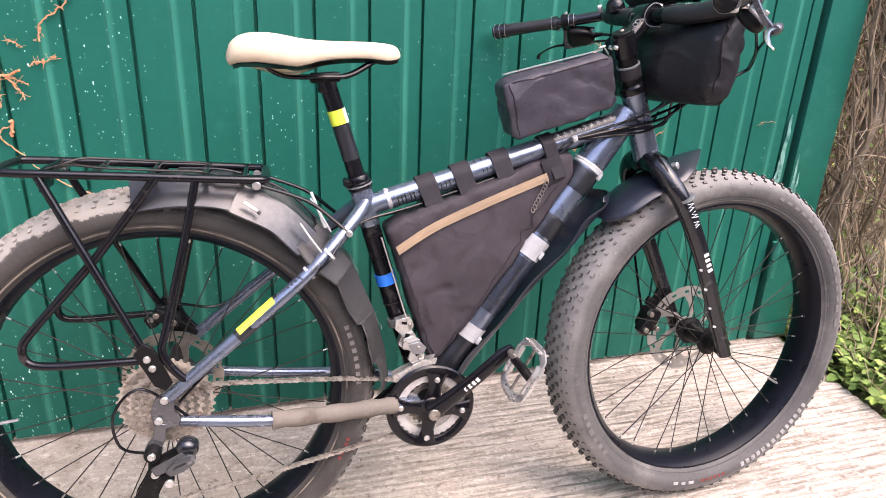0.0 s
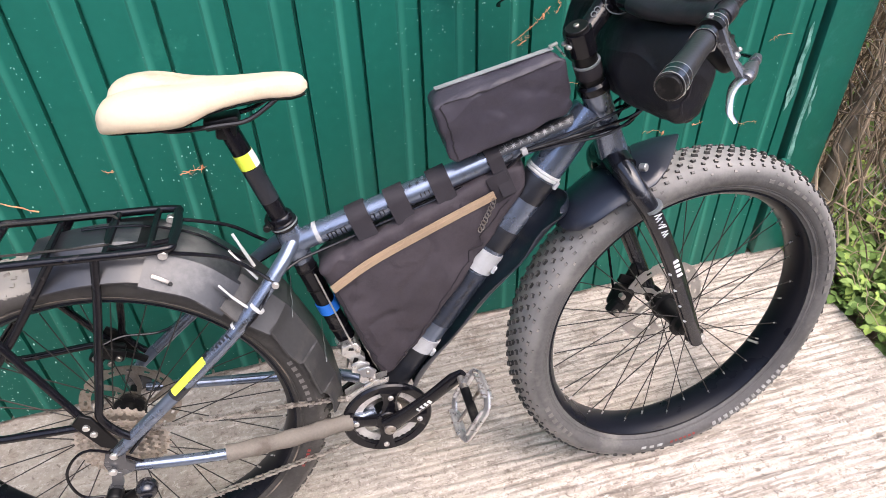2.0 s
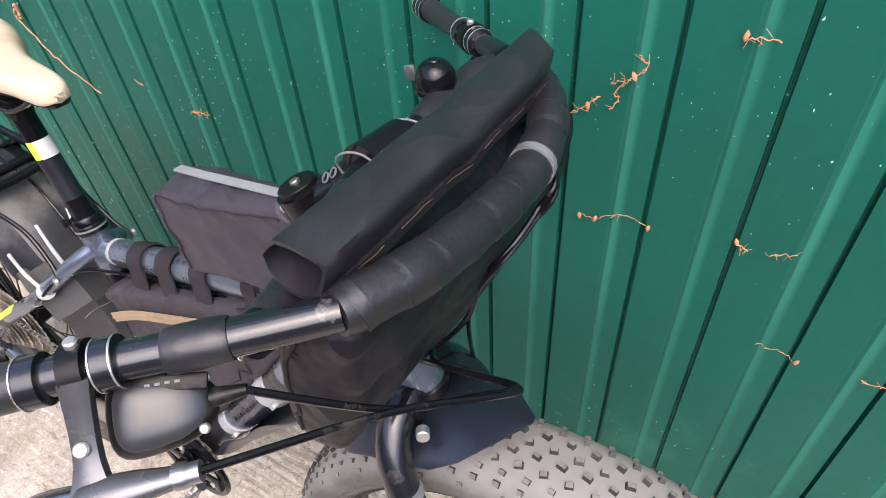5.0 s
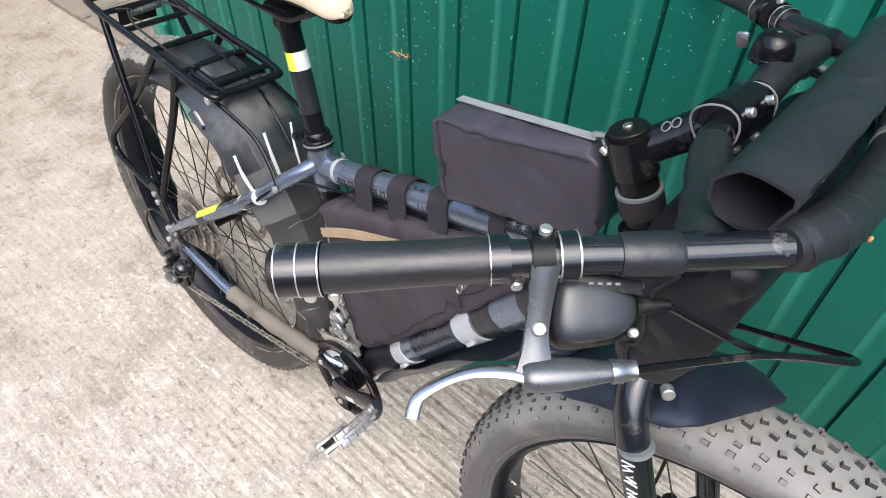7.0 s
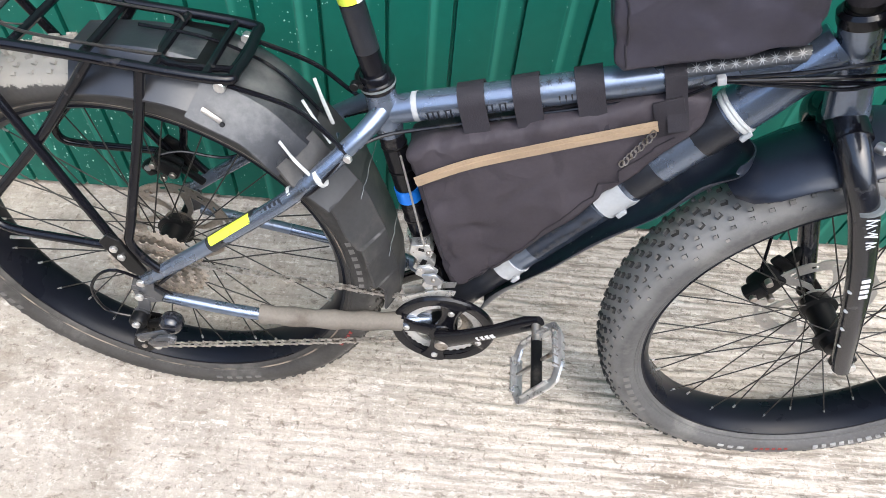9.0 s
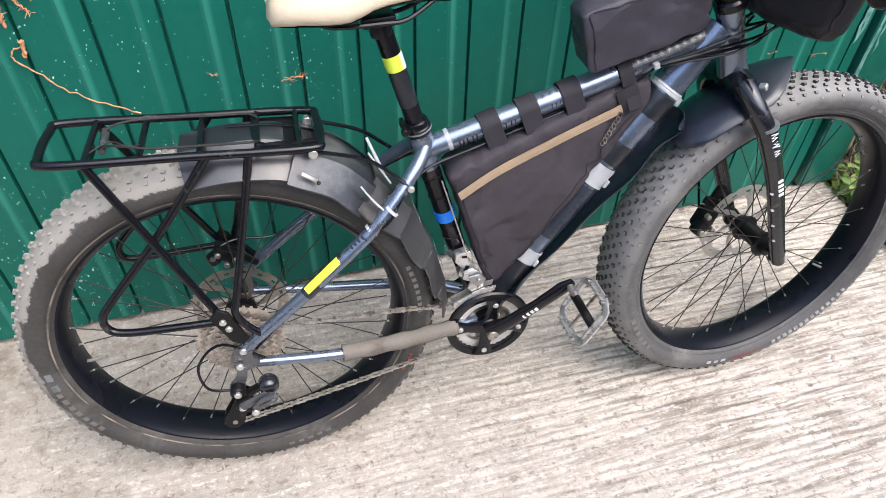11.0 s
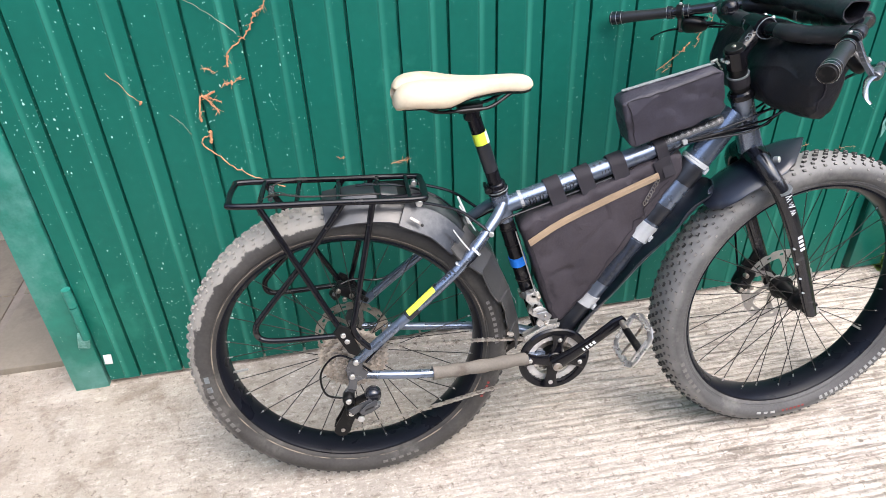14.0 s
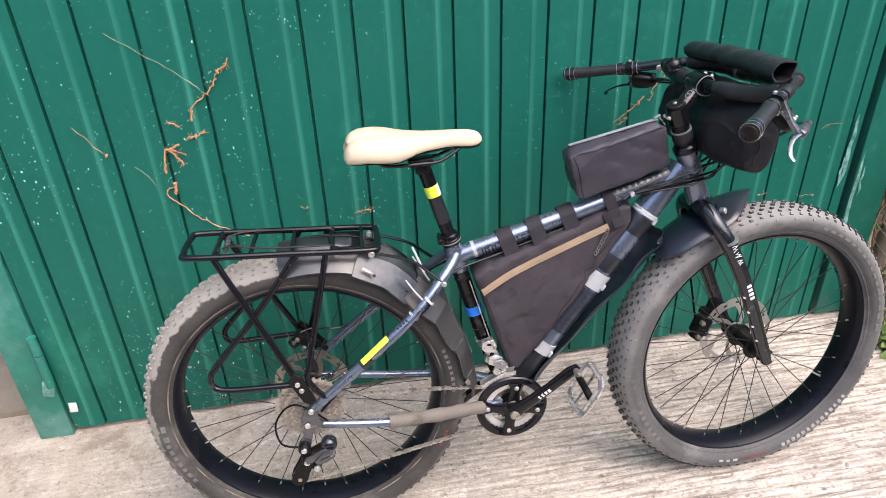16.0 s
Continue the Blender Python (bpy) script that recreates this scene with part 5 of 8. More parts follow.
def chain_of_bars(centre_ang, span, r, n, size, bm, y, gap=0.78):
    """Plain bars set round the side wall where the maker's print stands."""
    for i in range(n):
        a = radians(centre_ang + span * ((i + 0.5) / n - 0.5))
        out, al = V(math.cos(a), 0, math.sin(a)), V(-math.sin(a), 0, math.cos(a))
        w = radians(span) / n * r * gap * 0.66
        w *= (1.1, 0.95, 1.2, 1.02)[i % 4]
        vs = [bm.verts.new(out * (r + dz) + al * dx + V(0, y + (0.0012 if r + dz > 0.330 else 0.0) * dz / 0.004, 0)) for dx, dz in ((-w / 2, -size / 2), (w / 2, -size / 2), (w / 2, size / 2), (-w / 2, size / 2))]
        low = [bm.verts.new(v.co + V(0, 0.003, 0)) for v in vs]
        bm.faces.new(vs)
        for k in range(4):
            bm.faces.new((vs[k], low[k], low[(k + 1) % 4], vs[(k + 1) % 4]))


def slotted_disc(y0, y1, grow=1.0):
    """Brake disc cut from one sheet: hub ring, swept arms and a pierced, scalloped rim."""
    bm = bmesh.new()
    n = 96
    radii = (0.013, 0.026, 0.038, 0.052, 0.063, 0.068, 0.073, 0.080)
    twist = (0, 0, 0.15, 0.36, 0.5, 0.5, 0.5, 0.5)
    v = {}
    for k, r in enumerate(radii):
        r = r if k < 2 else 0.026 + (r - 0.026) * grow
        for i in range(n):
            a = 2 * math.pi * i / n + twist[k]
            rr = r - (0.003 if k == 7 and i % 12 < 2 else 0)
            for s, y in enumerate((y0, y1)):
                v[k, i, s] = bm.verts.new((math.cos(a) * rr, y, math.sin(a) * rr))

    def solid(k, i):
        if 1 <= k <= 3:
            return i % 16 < 4
        if k == 5:
            return i % 6 > 1
        return True
    for k in range(7):
        for i in range(n):
            if not solid(k, i):
                continue
            j = (i + 1) % n
            q = [(k, i), (k + 1, i), (k + 1, j), (k, j)]
            bm.faces.new([v[p + (0,)] for p in q])
            bm.faces.new([v[p + (1,)] for p in q[::-1]])
            for (p, w), out in (((q[0], q[1]), solid(k, i - 1 if i else n - 1)), ((q[2], q[3]), solid(k, j)), ((q[1], q[2]), k < 6 and solid(k + 1, i)), ((q[3], q[0]), k > 0 and solid(k - 1, i))):
                if not out:
                    bm.faces.new((v[p + (1,)], v[w + (1,)], v[w + (0,)], v[p + (0,)]))
    for x in [x for x in bm.verts if not x.link_faces]:
        bm.verts.remove(x)
    return bm


def wheels():
    shapes = wheel_meshes()
    keep = {}
    for name, bm in shapes.items():
        m = {"wheel_rim": rim_black, "tyre": rubber, "tread": knob_rubber}[name]
        keep[name] = part(name, bm, m, None, sharp=50 if name != "tread" else 30)
    spoke = {}
    for side in (-1, 1):
        for cross in (-1, 1):
            a0, a1 = 0.0, cross * radians(34)
            h, rr = side * 0.031, 0.027
            p0 = V(math.cos(a0 + a1) * rr, h + cross * 0.002, math.sin(a0 + a1) * rr)
            p1 = V(0.2825, side * 0.007, 0)
            me = bpy.data.meshes.new("spoke")
            bm = tube([p0, p1], 0.00115, 6)
            bm.to_mesh(me); bm.free()
            me.materials.append(spoke_black)
            nm = bpy.data.meshes.new("nipple")
            d = (p1 - p0).normalized()
            bm = tube([p1 - d * 0.010, p1 + d * 0.001], [0.0016, 0.0020], 8)
            bm.to_mesh(nm); bm.free()
            nm.materials.append(silver)
            spoke[side, cross] = (me, nm)
    for which, place in (("rear", REAR), ("front", FRONT)):
        M = Matrix.Translation(place) @ pose(0, 0, 0, 0, 23 if which == "rear" else 8, 0)
        if which == "front":
            M = STEER @ M
        rim, tyre = (keep["wheel_rim"], keep["tyre"]) if which == "front" else (keep["wheel_rim"].copy(), keep["tyre"].copy())
        knobs = keep["tread"] if which == "front" else keep["tread"].copy()
        if which == "rear":
            for o in (rim, tyre, knobs):
                scene.collection.objects.link(o)
            tyre.data = tyre.data.copy()
            tyre.data.materials[0] = muddy_rubber
            knobs.data = knobs.data.copy()
            knobs.data.materials.clear()
            knobs.data.materials.append(muddy_knob)
        rim.parent = tyre.parent = bike
        rim.matrix_local = tyre.matrix_local = M
        rim["label"], tyre["label"] = "wide glossy black wheel rim", "fat knobbly tyre, dusty grey with dried mud"
        while len(knobs.data.materials) < 2:  # flanks are cleaner rubber; the front's colour also holds the lugs' shadow
            knobs.data.materials.append(lug_flank if which == "front" else muddy_flank)
        knobs.data.polygons.foreach_set("material_index", [0 if k % 5 == 0 else 1 for k in range(len(knobs.data.polygons))])
        knobs.parent = tyre
        knobs.matrix_local = Matrix.Identity(4)
        tagged(knobs, "worn tread knobs", kind="stuff")
        for i in range(32):
            side = -1 if i % 2 else 1
            cross = -1 if (i // 2) % 2 else 1
            me, nm = spoke[side, cross]
            s = new("spoke", me)
            s.parent = rim
            s.matrix_local = pose(0, 0, 0, 0, -360 * i / 32, 0)
            q = new("nipple", nm)
            q.parent = rim
            q.matrix_local = pose(0, 0, 0, 0, -360 * i / 32, 0)
        # valve
        part("valve", tube([(0.279, 0, 0), (0.245, 0, 0)], [0.0032, 0.0026], 8), silver, rim).matrix_local = pose(0, 0, 0, 0, 24 if which == "front" else 150, 0)
        # maker's print as bars on the near side wall
        if which == "front":
            prints = ((-52, 38, 0.3165, 14, 0.0100, print_pale), (-84, 12, 0.3165, 6, 0.005, sticker_red), (-98, 11, 0.3165, 3, 0.006, print_pale), (40, 60, 0.318, 14, 0.006, print_faded), (-150, 22, 0.317, 6, 0.010, print_faded), (5, 12, 0.317, 2, 0.009, print_faded))
        else:
            prints = ((-24, 9, 0.317, 5, 0.0055, sticker_red), (10, 22, 0.3185, 8, 0.008, print_faded), (-162, 26, 0.318, 8, 0.008, print_faded), (-75, 18, 0.317, 5, 0.012, print_faded), (-176, 10, 0.315, 2, 0.010, zip_grey))
        for ang, span, r, n, size, m in prints:
            bm = bmesh.new()
            chain_of_bars(ang, span, r + 0.008, n, size, bm, -0.0538)
            o = part("sidewall_print", bm, m, tyre)
            o.matrix_local = (pose(0, 0, 0, 0, 23 if which == "rear" else 8, 0)).inverted()
        # hub
        w = 0.088 if which == "rear" else 0.068
        prof = [(0, -w), (0.008, -w), (0.008, -0.05), (0.019, -0.048), (0.0215, -0.035), (0.030, -0.033), (0.030, -0.029), (0.022, -0.026), (0.0205, 0), (0.022, 0.026), (0.030, 0.029), (0.030, 0.033), (0.0225, 0.036), (0.0225, 0.05), (0.008, 0.052), (0.008, w), (0, w)]
        hub = part("hub", lathe(bmesh.new(), prof, (0, 0, 0), (0, 1, 0), 28), matte_black, bike, "black wheel hub")
        hub.matrix_local = M
        # slotted disc
        bm = slotted_disc(0.049, 0.0508, 1.32 if which == "front" else 1.15)
        part("brake_disc", bm, steel if which == "front" else dull_steel, hub, "steel brake disc with slots").matrix_local = Matrix.Identity(4)


wheels()


def gear(r, teeth, half, hole, y, depth=0.0045):
    bm = bmesh.new()
    out = []
    for i in range(teeth):
        for f, rr in ((-0.28, r - depth), (-0.12, r), (0.12, r), (0.28, r - depth)):
            a = 2 * math.pi * (i + f) / teeth
            out.append((math.cos(a) * rr, math.sin(a) * rr))
    n = len(out)
    ins = [(math.cos(2 * math.pi * i / n) * hole, math.sin(2 * math.pi * i / n) * hole) for i in range(n)]
    rings = [[bm.verts.new((x, yy, z)) for x, z in pts] for yy, pts in ((y - half, out), (y + half, out), (y + half, ins), (y - half, ins))]
    for k in range(4):
        a, b = rings[k], rings[(k + 1) % 4]
        for i in range(n):
            bm.faces.new((a[i], b[i], b[(i + 1) % n], a[(i + 1) % n]))
    return bm


def drivetrain():
    cas = part("cassette", tube([(REAR.x, -0.042, REAR.z), (REAR.x, -0.088, REAR.z)], 0.017, 20), dull_steel, bike, "dusty steel sprocket cassette")
    for k, t in enumerate((37, 33, 29, 25, 22, 19, 16, 13, 11)):
        g = part("sprocket", gear(t * 0.00216, t, 0.0009, max(0.016, t * 0.00216 - 0.030), 0), (sprocket_pale, dull_steel)[k % 2], cas)
        g.matrix_local = Matrix.Translation((REAR.x, -0.046 - 0.0046 * k, REAR.z)) @ pose(0, 0, 0, 0, 17 * k, 0)
    # right crank with a black guard ring, spider and arm
    end = V(0.142, -0.118, 0.404)
    g0 = lathe(bmesh.new(), [(0.0665, -0.0625), (0.0685, -0.064), (0.0815, -0.064), (0.0845, -0.061), (0.0845, -0.0565), (0.082, -0.054), (0.0665, -0.054)], (BB.x, 0, BB.z), (0, 1, 0), 64, closed=True)
    crank = part("crankset", g0, black_paint, bike, "black crankset with a guard ring")
    for k in range(4):
        a = radians(-9 + 90 * k)
        d = V(math.cos(a), 0, math.sin(a))
        p = [BB + V(0, -0.066, 0) + d * r for r in (0.010, 0.024, 0.044, 0.060, 0.072)]
        part("spider_arm", tube(p, [0.021, 0.0145, 0.0120, 0.0160, 0.0220], 14, flat=0.3, up=(0, 1, 0)), black_paint, crank)
        part("chainring_bolt", disc_solid(BB + V(0, -0.0705, 0) + d * 0.060, (0, 1, 0), 0.0055, 0.003, 12), silver, crank)
    part("spider_hub", disc_solid(BB + V(0, -0.066, 0), (0, 1, 0), 0.024, 0.006, 32, 0.002), black_paint, crank)
    g = part("chainring", gear(0.0685, 34, 0.0018, 0.050, 0), ring_pale, crank, "pale steel middle chainring")
    g.matrix_local = Matrix.Translation((BB.x, -0.0535, BB.z))
    g = part("chainring", gear(0.045, 22, 0.0012, 0.03, 0), dull_steel, crank)
    g.matrix_local = Matrix.Translation((BB.x, -0.043, BB.z))
    for s in (-1, 1):
        e = V(end.x, end.y, end.z) if s < 0 else V(2 * BB.x - end.x, -end.y, 2 * BB.z - end.z)
        a = V(BB.x, s * 0.078, BB.z)
        p = [a, a.lerp(e, 0.25) + V(0, s * 0.004, 0), a.lerp(e, 0.6) + V(0, s * 0.004, 0), a.lerp(e, 0.93), e + (e - a).normalized() * 0.008]
        arm = part("crank_arm", tube(p, [0.0195, 0.0155, 0.0135, 0.0145, 0.009], 14, flat=0.62, up=(0, 1, 0)), black_paint, bike, "glossy black crank arm")
        part("crank_bolt", disc_solid(a + V(0, s * 0.010, 0), (0, 1, 0), 0.011, 0.006, 18), dull_steel, arm)
        if s < 0:
            d = (e - a).normalized()
            for k in range(4):
                c = a.lerp(e, 0.42) + d * 0.0095 * k + V(0, -0.0125, 0)
                bm = bmesh.new()
                block(bm, (0.0066, 0.0012, 0.0085), Matrix.Translation(c) @ Matrix.Rotation(-math.atan2(d.z, d.x), 4, "Y"), 0.0003)
                part("arm_mark", bm, sticker_white, arm)
        pedal(e, s, bike)
    # chain in two runs and its links
    bm = bmesh.new()
    top = [V(BB.x, -0.044, BB.z + 0.045), V(-0.15, -0.055, 0.349), V(REAR.x + 0.005, -0.0655, REAR.z + 0.0385)]
    low = [V(BB.x, -0.044, BB.z - 0.045), V(-0.25, -0.066, 0.190), V(-0.486, -0.086, 0.160)]
    arcs = [V(BB.x + math.cos(a) * 0.045, -0.044, BB.z + math.sin(a) * 0.045) for a in [math.pi / 2 - math.pi * i / 12 for i in range(13)]]
    arcr = [V(REAR.x + math.cos(a) * 0.0385, -0.0655, REAR.z + math.sin(a) * 0.0385) for a in [math.pi / 2 + math.pi * 1.1 * i / 12 for i in range(13)]]
    way = low[::-1] + arcs[::-1] + top + arcr
    way = smooth_path(way, 8)
    along = [0.0]
    for a, b in zip(way, way[1:]):
        along.append(along[-1] + (b - a).length)
    n = int(along[-1] / 0.0127)
    k = 0
    pos = []
    for i in range(n + 1):
        s = i * 0.0127
        while k < len(along) - 2 and along[k + 1] < s:
            k += 1
        f = (s - along[k]) / max(1e-6, along[k + 1] - along[k])
        pos.append(way[k].lerp(way[k + 1], f))
    for i in range(n):
        a, b = pos[i], pos[i + 1]
        d = (b - a).normalized()
        wdt = 0.0036 if i % 2 else 0.0026
        for s in (-1, 1):
            m = Matrix.Translation((a + b) / 2 + V(0, s * wdt, 0)) @ Matrix.Rotation(-math.atan2(d.z, d.x), 4, "Y")
            q = [bm.verts.new(m @ V(x, y, z)) for y in (-0.0006, 0.0006) for x, z in ((-0.0095, 0), (-0.0072, 0.0040), (-0.003, 0.0026), (0.003, 0.0026), (0.0072, 0.0040), (0.0095, 0), (0.0072, -0.0040), (0.003, -0.0026), (-0.003, -0.0026), (-0.0072, -0.0040))]
            bm.faces.new(q[:10][::-1])
            bm.faces.new(q[10:])
            for t in range(10):
                bm.faces.new((q[t], q[(t + 1) % 10], q[10 + (t + 1) % 10], q[10 + t]))
        sweep(bm, [a + V(0, -wdt - 0.001, 0), a + V(0, wdt + 0.001, 0)], 0.0026, 6)
    tagged(part("chain", bm, chain_steel, bike, "rusty dusty chain", sharp=30), kind="stuff")
    # rear derailleur: hanger, two stacked knuckles, a dark body with a polished plate, and a long cage
    body = lathe(bmesh.new(), [(0, -0.013), (0.0115, -0.013), (0.0135, -0.010), (0.0135, 0.010), (0.0115, 0.013), (0, 0.013)], (-0.466, -0.112, 0.280), (0, 1, 0), 20)
    der = part("rear_derailleur", body, matte_black, bike, "dusty black and silver rear derailleur")
    part("hanger", slab_of([(-0.458, 0.330), (-0.442, 0.326), (-0.446, 0.300), (-0.456, 0.276), (-0.474, 0.274), (-0.476, 0.290), (-0.464, 0.306)], -0.108, -0.102, 0.001, 1), lever_grey, der, "grey alloy hanger")
    part("lower_knuckle", lathe(bmesh.new(), [(0, -0.014), (0.0105, -0.014), (0.0125, -0.011), (0.0125, 0.011), (0.0105, 0.014), (0, 0.014)], (-0.463, -0.116, 0.250), (0, 1, 0), 20), matte_black, der)
    bm = bmesh.new()
    block(bm, (0.020, 0.018, 0.034), pose(-0.4645, -0.112, 0.265, 0, 6, 0), 0.004)
    part("knuckle_web", bm, matte_black, der)
    for y, w, m, dz in ((-0.134, 0.006, lever_grey, 0.0), (-0.112, 0.008, matte_black, 0.004)):
        bm = bmesh.new()
        block(bm, (0.056, w, 0.017), pose(-0.440, y, 0.268 + dz, 0, -26, 0), 0.003)
        part("parallelogram", bm, m, der, "dull grey link" if m is lever_grey else "")
    part("body_shell", lathe(bmesh.new(), [(0, -0.014), (0.009, -0.014), (0.0150, -0.010), (0.0180, -0.003), (0.0180, 0.009), (0.015, 0.014), (0, 0.014)], (-0.412, -0.120, 0.286), (0, 1, 0), 26), bar_paint, der, "scuffed black body shell")
    part("face_plate", slab_of([(-0.446, 0.262), (-0.438, 0.252), (-0.418, 0.258), (-0.400, 0.270), (-0.396, 0.282), (-0.408, 0.287), (-0.428, 0.279)], -0.146, -0.138, 0.002, 2), lever_grey, der, "dull grey face plate")
    part("plate_slot", slab_of([(-0.434, 0.264), (-0.414, 0.272), (-0.411, 0.277), (-0.430, 0.270)], -0.1468, -0.1455), gloss_black, der)
    bm = bmesh.new()
    block(bm, (0.026, 0.014, 0.016), pose(-0.450, -0.118, 0.232, 0, 30, 0), 0.004)
    part("cage_knuckle", bm, matte_black, der)
    part("cage_knuckle_cap", disc_solid((-0.444, -0.128, 0.229), (0, 1, 0), 0.0072, 0.003, 14), silver, der)
    cage = [(-0.472, 0.248), (-0.454, 0.246), (-0.446, 0.232), (-0.456, 0.214), (-0.468, 0.190), (-0.474, 0.172), (-0.486, 0.160), (-0.502, 0.162), (-0.510, 0.176), (-0.504, 0.194), (-0.490, 0.216), (-0.480, 0.236)]
    for y in (-0.098, -0.078):
        part("cage_plate", slab_of(cage, y - 0.0012, y + 0.0012), matte_black, der)
    for c, r in ((V(-0.464, -0.088, 0.234), 0.018), (V(-0.490, -0.088, 0.178), 0.020)):
        g = part("pulley", gear(r, 11, 0.0022, 0.004, 0, 0.004), matte_black, der)
        g.matrix_local = Matrix.Translation(c)
        part("pulley_bolt", disc_solid(c + V(0, -0.0125, 0), (0, 1, 0), 0.0048, 0.002, 12), dull_steel, der)
    for p in ((-0.466, -0.127, 0.281), (-0.463, -0.132, 0.251), (-0.452, -0.113, 0.336), (-0.440, -0.113, 0.372)):
        part("bolt", disc_solid(p, (0, 1, 0), 0.0064, 0.003, 12), silver, der)
    part("cable", tube(smooth_path([(-0.40, -0.093, 0.318), (-0.47, -0.112, 0.395), (-0.515, -0.118, 0.36), (-0.512, -0.117, 0.30), (-0.472, -0.11, 0.278)], 6), 0.0024, 8), black_paint, der)
    # front derailleur: bright steel cage over the ring
    cagef = [(-0.058, 0.335), (-0.05, 0.330), (-0.01, 0.352), (0.022, 0.362), (0.024, 0.372), (-0.002, 0.37), (-0.03, 0.358), (-0.058, 0.345)]
    fd = part("front_derailleur", slab_of(cagef, -0.057, -0.054), silver, bike, "bright steel front derailleur")
    part("cage_plate", slab_of(cagef, -0.040, -0.0375), silver, fd)
    ax = V(-0.105, 0, 0.385).normalized()
    q = V(-0.039, 0, 0.432)
    part("clamp_band", tube([q - ax * 0.008, q + ax * 0.008], 0.0205, 22), silver, fd)
    plates = (([(-0.050, 0.446), (-0.024, 0.452), (-0.016, 0.436), (-0.020, 0.424), (-0.012, 0.412), (-0.016, 0.392), (-0.034, 0.386), (-0.046, 0.398), (-0.040, 0.416), (-0.052, 0.430)], -0.040, -0.022, silver),
              ([(-0.038, 0.412), (-0.020, 0.418), (-0.006, 0.408), (-0.012, 0.394), (0.002, 0.380), (0.000, 0.366), (-0.020, 0.360), (-0.030, 0.372), (-0.024, 0.388), (-0.040, 0.396)], -0.052, -0.046, silver),
              ([(-0.030, 0.404), (-0.010, 0.410), (0.004, 0.396), (-0.004, 0.384), (-0.022, 0.386)], -0.060, -0.055, chrome_grey))
    for out, y0, y1, m in plates:
        part("linkage", slab_of(out, y0, y1, 0.0008, 1), m, fd)
    for x, y, z, w, h, r in ((-0.030, -0.0405, 0.412, 0.008, 0.014, 20), (-0.014, -0.0525, 0.384, 0.007, 0.012, -25), (-0.034, -0.0405, 0.440, 0.010, 0.005, 10)):
        bm = bmesh.new()
        block(bm, (w, 0.0016, h), pose(x, y, z, 0, r, 0), 0.0004)
        part("linkage_gap", bm, matte_black, fd)
    for p in ((-0.012, -0.0615, 0.398), (-0.024, -0.042, 0.436), (-0.008, -0.054, 0.371)):
        part("screw", disc_solid(p, (0, 1, 0), 0.0034, 0.002, 10), dull_steel, fd)
    part("cable", tube([(-0.028, -0.042, 0.44), (-0.072, -0.024, 0.60)], 0.0016, 6), steel, fd)


def pedal(e, s, arm):
    """Alloy cage pedal hanging tilted on its axle."""
    tilt = Matrix.Rotation(radians(-60), 4, "Y")
    M = Matrix.Translation(e + V(0.002, s * 0.064, -0.008)) @ tilt
    hx, hy = 0.046, 0.045
    ring = [(-hx, -hy * 0.5), (-hx * 0.75, -hy), (hx * 0.75, -hy), (hx, -hy * 0.5), (hx, hy * 0.5), (hx * 0.75, hy), (-hx * 0.75, hy), (-hx, hy * 0.5)]
    p = [V(x, y, 0) for x, y in ring]
    dense = []
    for a, b in zip(p, p[1:] + p[:1]):
        dense += [a.lerp(b, t) for t in (0.1, 0.5, 0.9)]
    bm = bmesh.new()
    sweep(bm, dense, 0.0078, 6, closed=True, flat=0.45, up=(0, 0, 1))
    # deep side walls
    cage = part("pedal", bm, silver, arm, "scuffed silver alloy cage pedal")
    cage.matrix_local = M
    back = M.inverted()
    for sx in (-1, 1):
        bm = bmesh.new()
        block(bm, (0.005, hy * 1.3, 0.020), pose(sx * hx * 0.97, 0, 0), 0.0015)
        part("pedal_wall", bm, silver, cage)
        bm = bmesh.new()
        block(bm, (hx * 1.2, 0.004, 0.017), pose(0, sx * hy * 0.97, 0), 0.0015)
        part("pedal_wall", bm, silver, cage)
    part("pedal_body", tube([V(0, -hy * 0.98, 0), V(0, hy * 0.98, 0)], 0.0080, 16), matte_black, cage, "black pedal barrel")
    for sx in (-1, 1):
        bm = bmesh.new()
        block(bm, (0.034, 0.005, 0.005), pose(sx * 0.027, 0, 0), 0.0015)
        part("pedal_web", bm, dull_steel, cage)
        for i in range(5):
            y = -hy * 0.6 + hy * 1.2 * i / 4
            part("pin", tube([V(sx * hx, y, -0.012), V(sx * hx, y, 0.012)], 0.0018, 6), dull_steel, cage)
    o = part("pedal_axle", tube([e + V(0, -s * 0.004, 0), e + V(0.002, s * 0.03, -0.006)], 0.007, 12), dull_steel, cage)
    o.matrix_local = back


drivetrain()


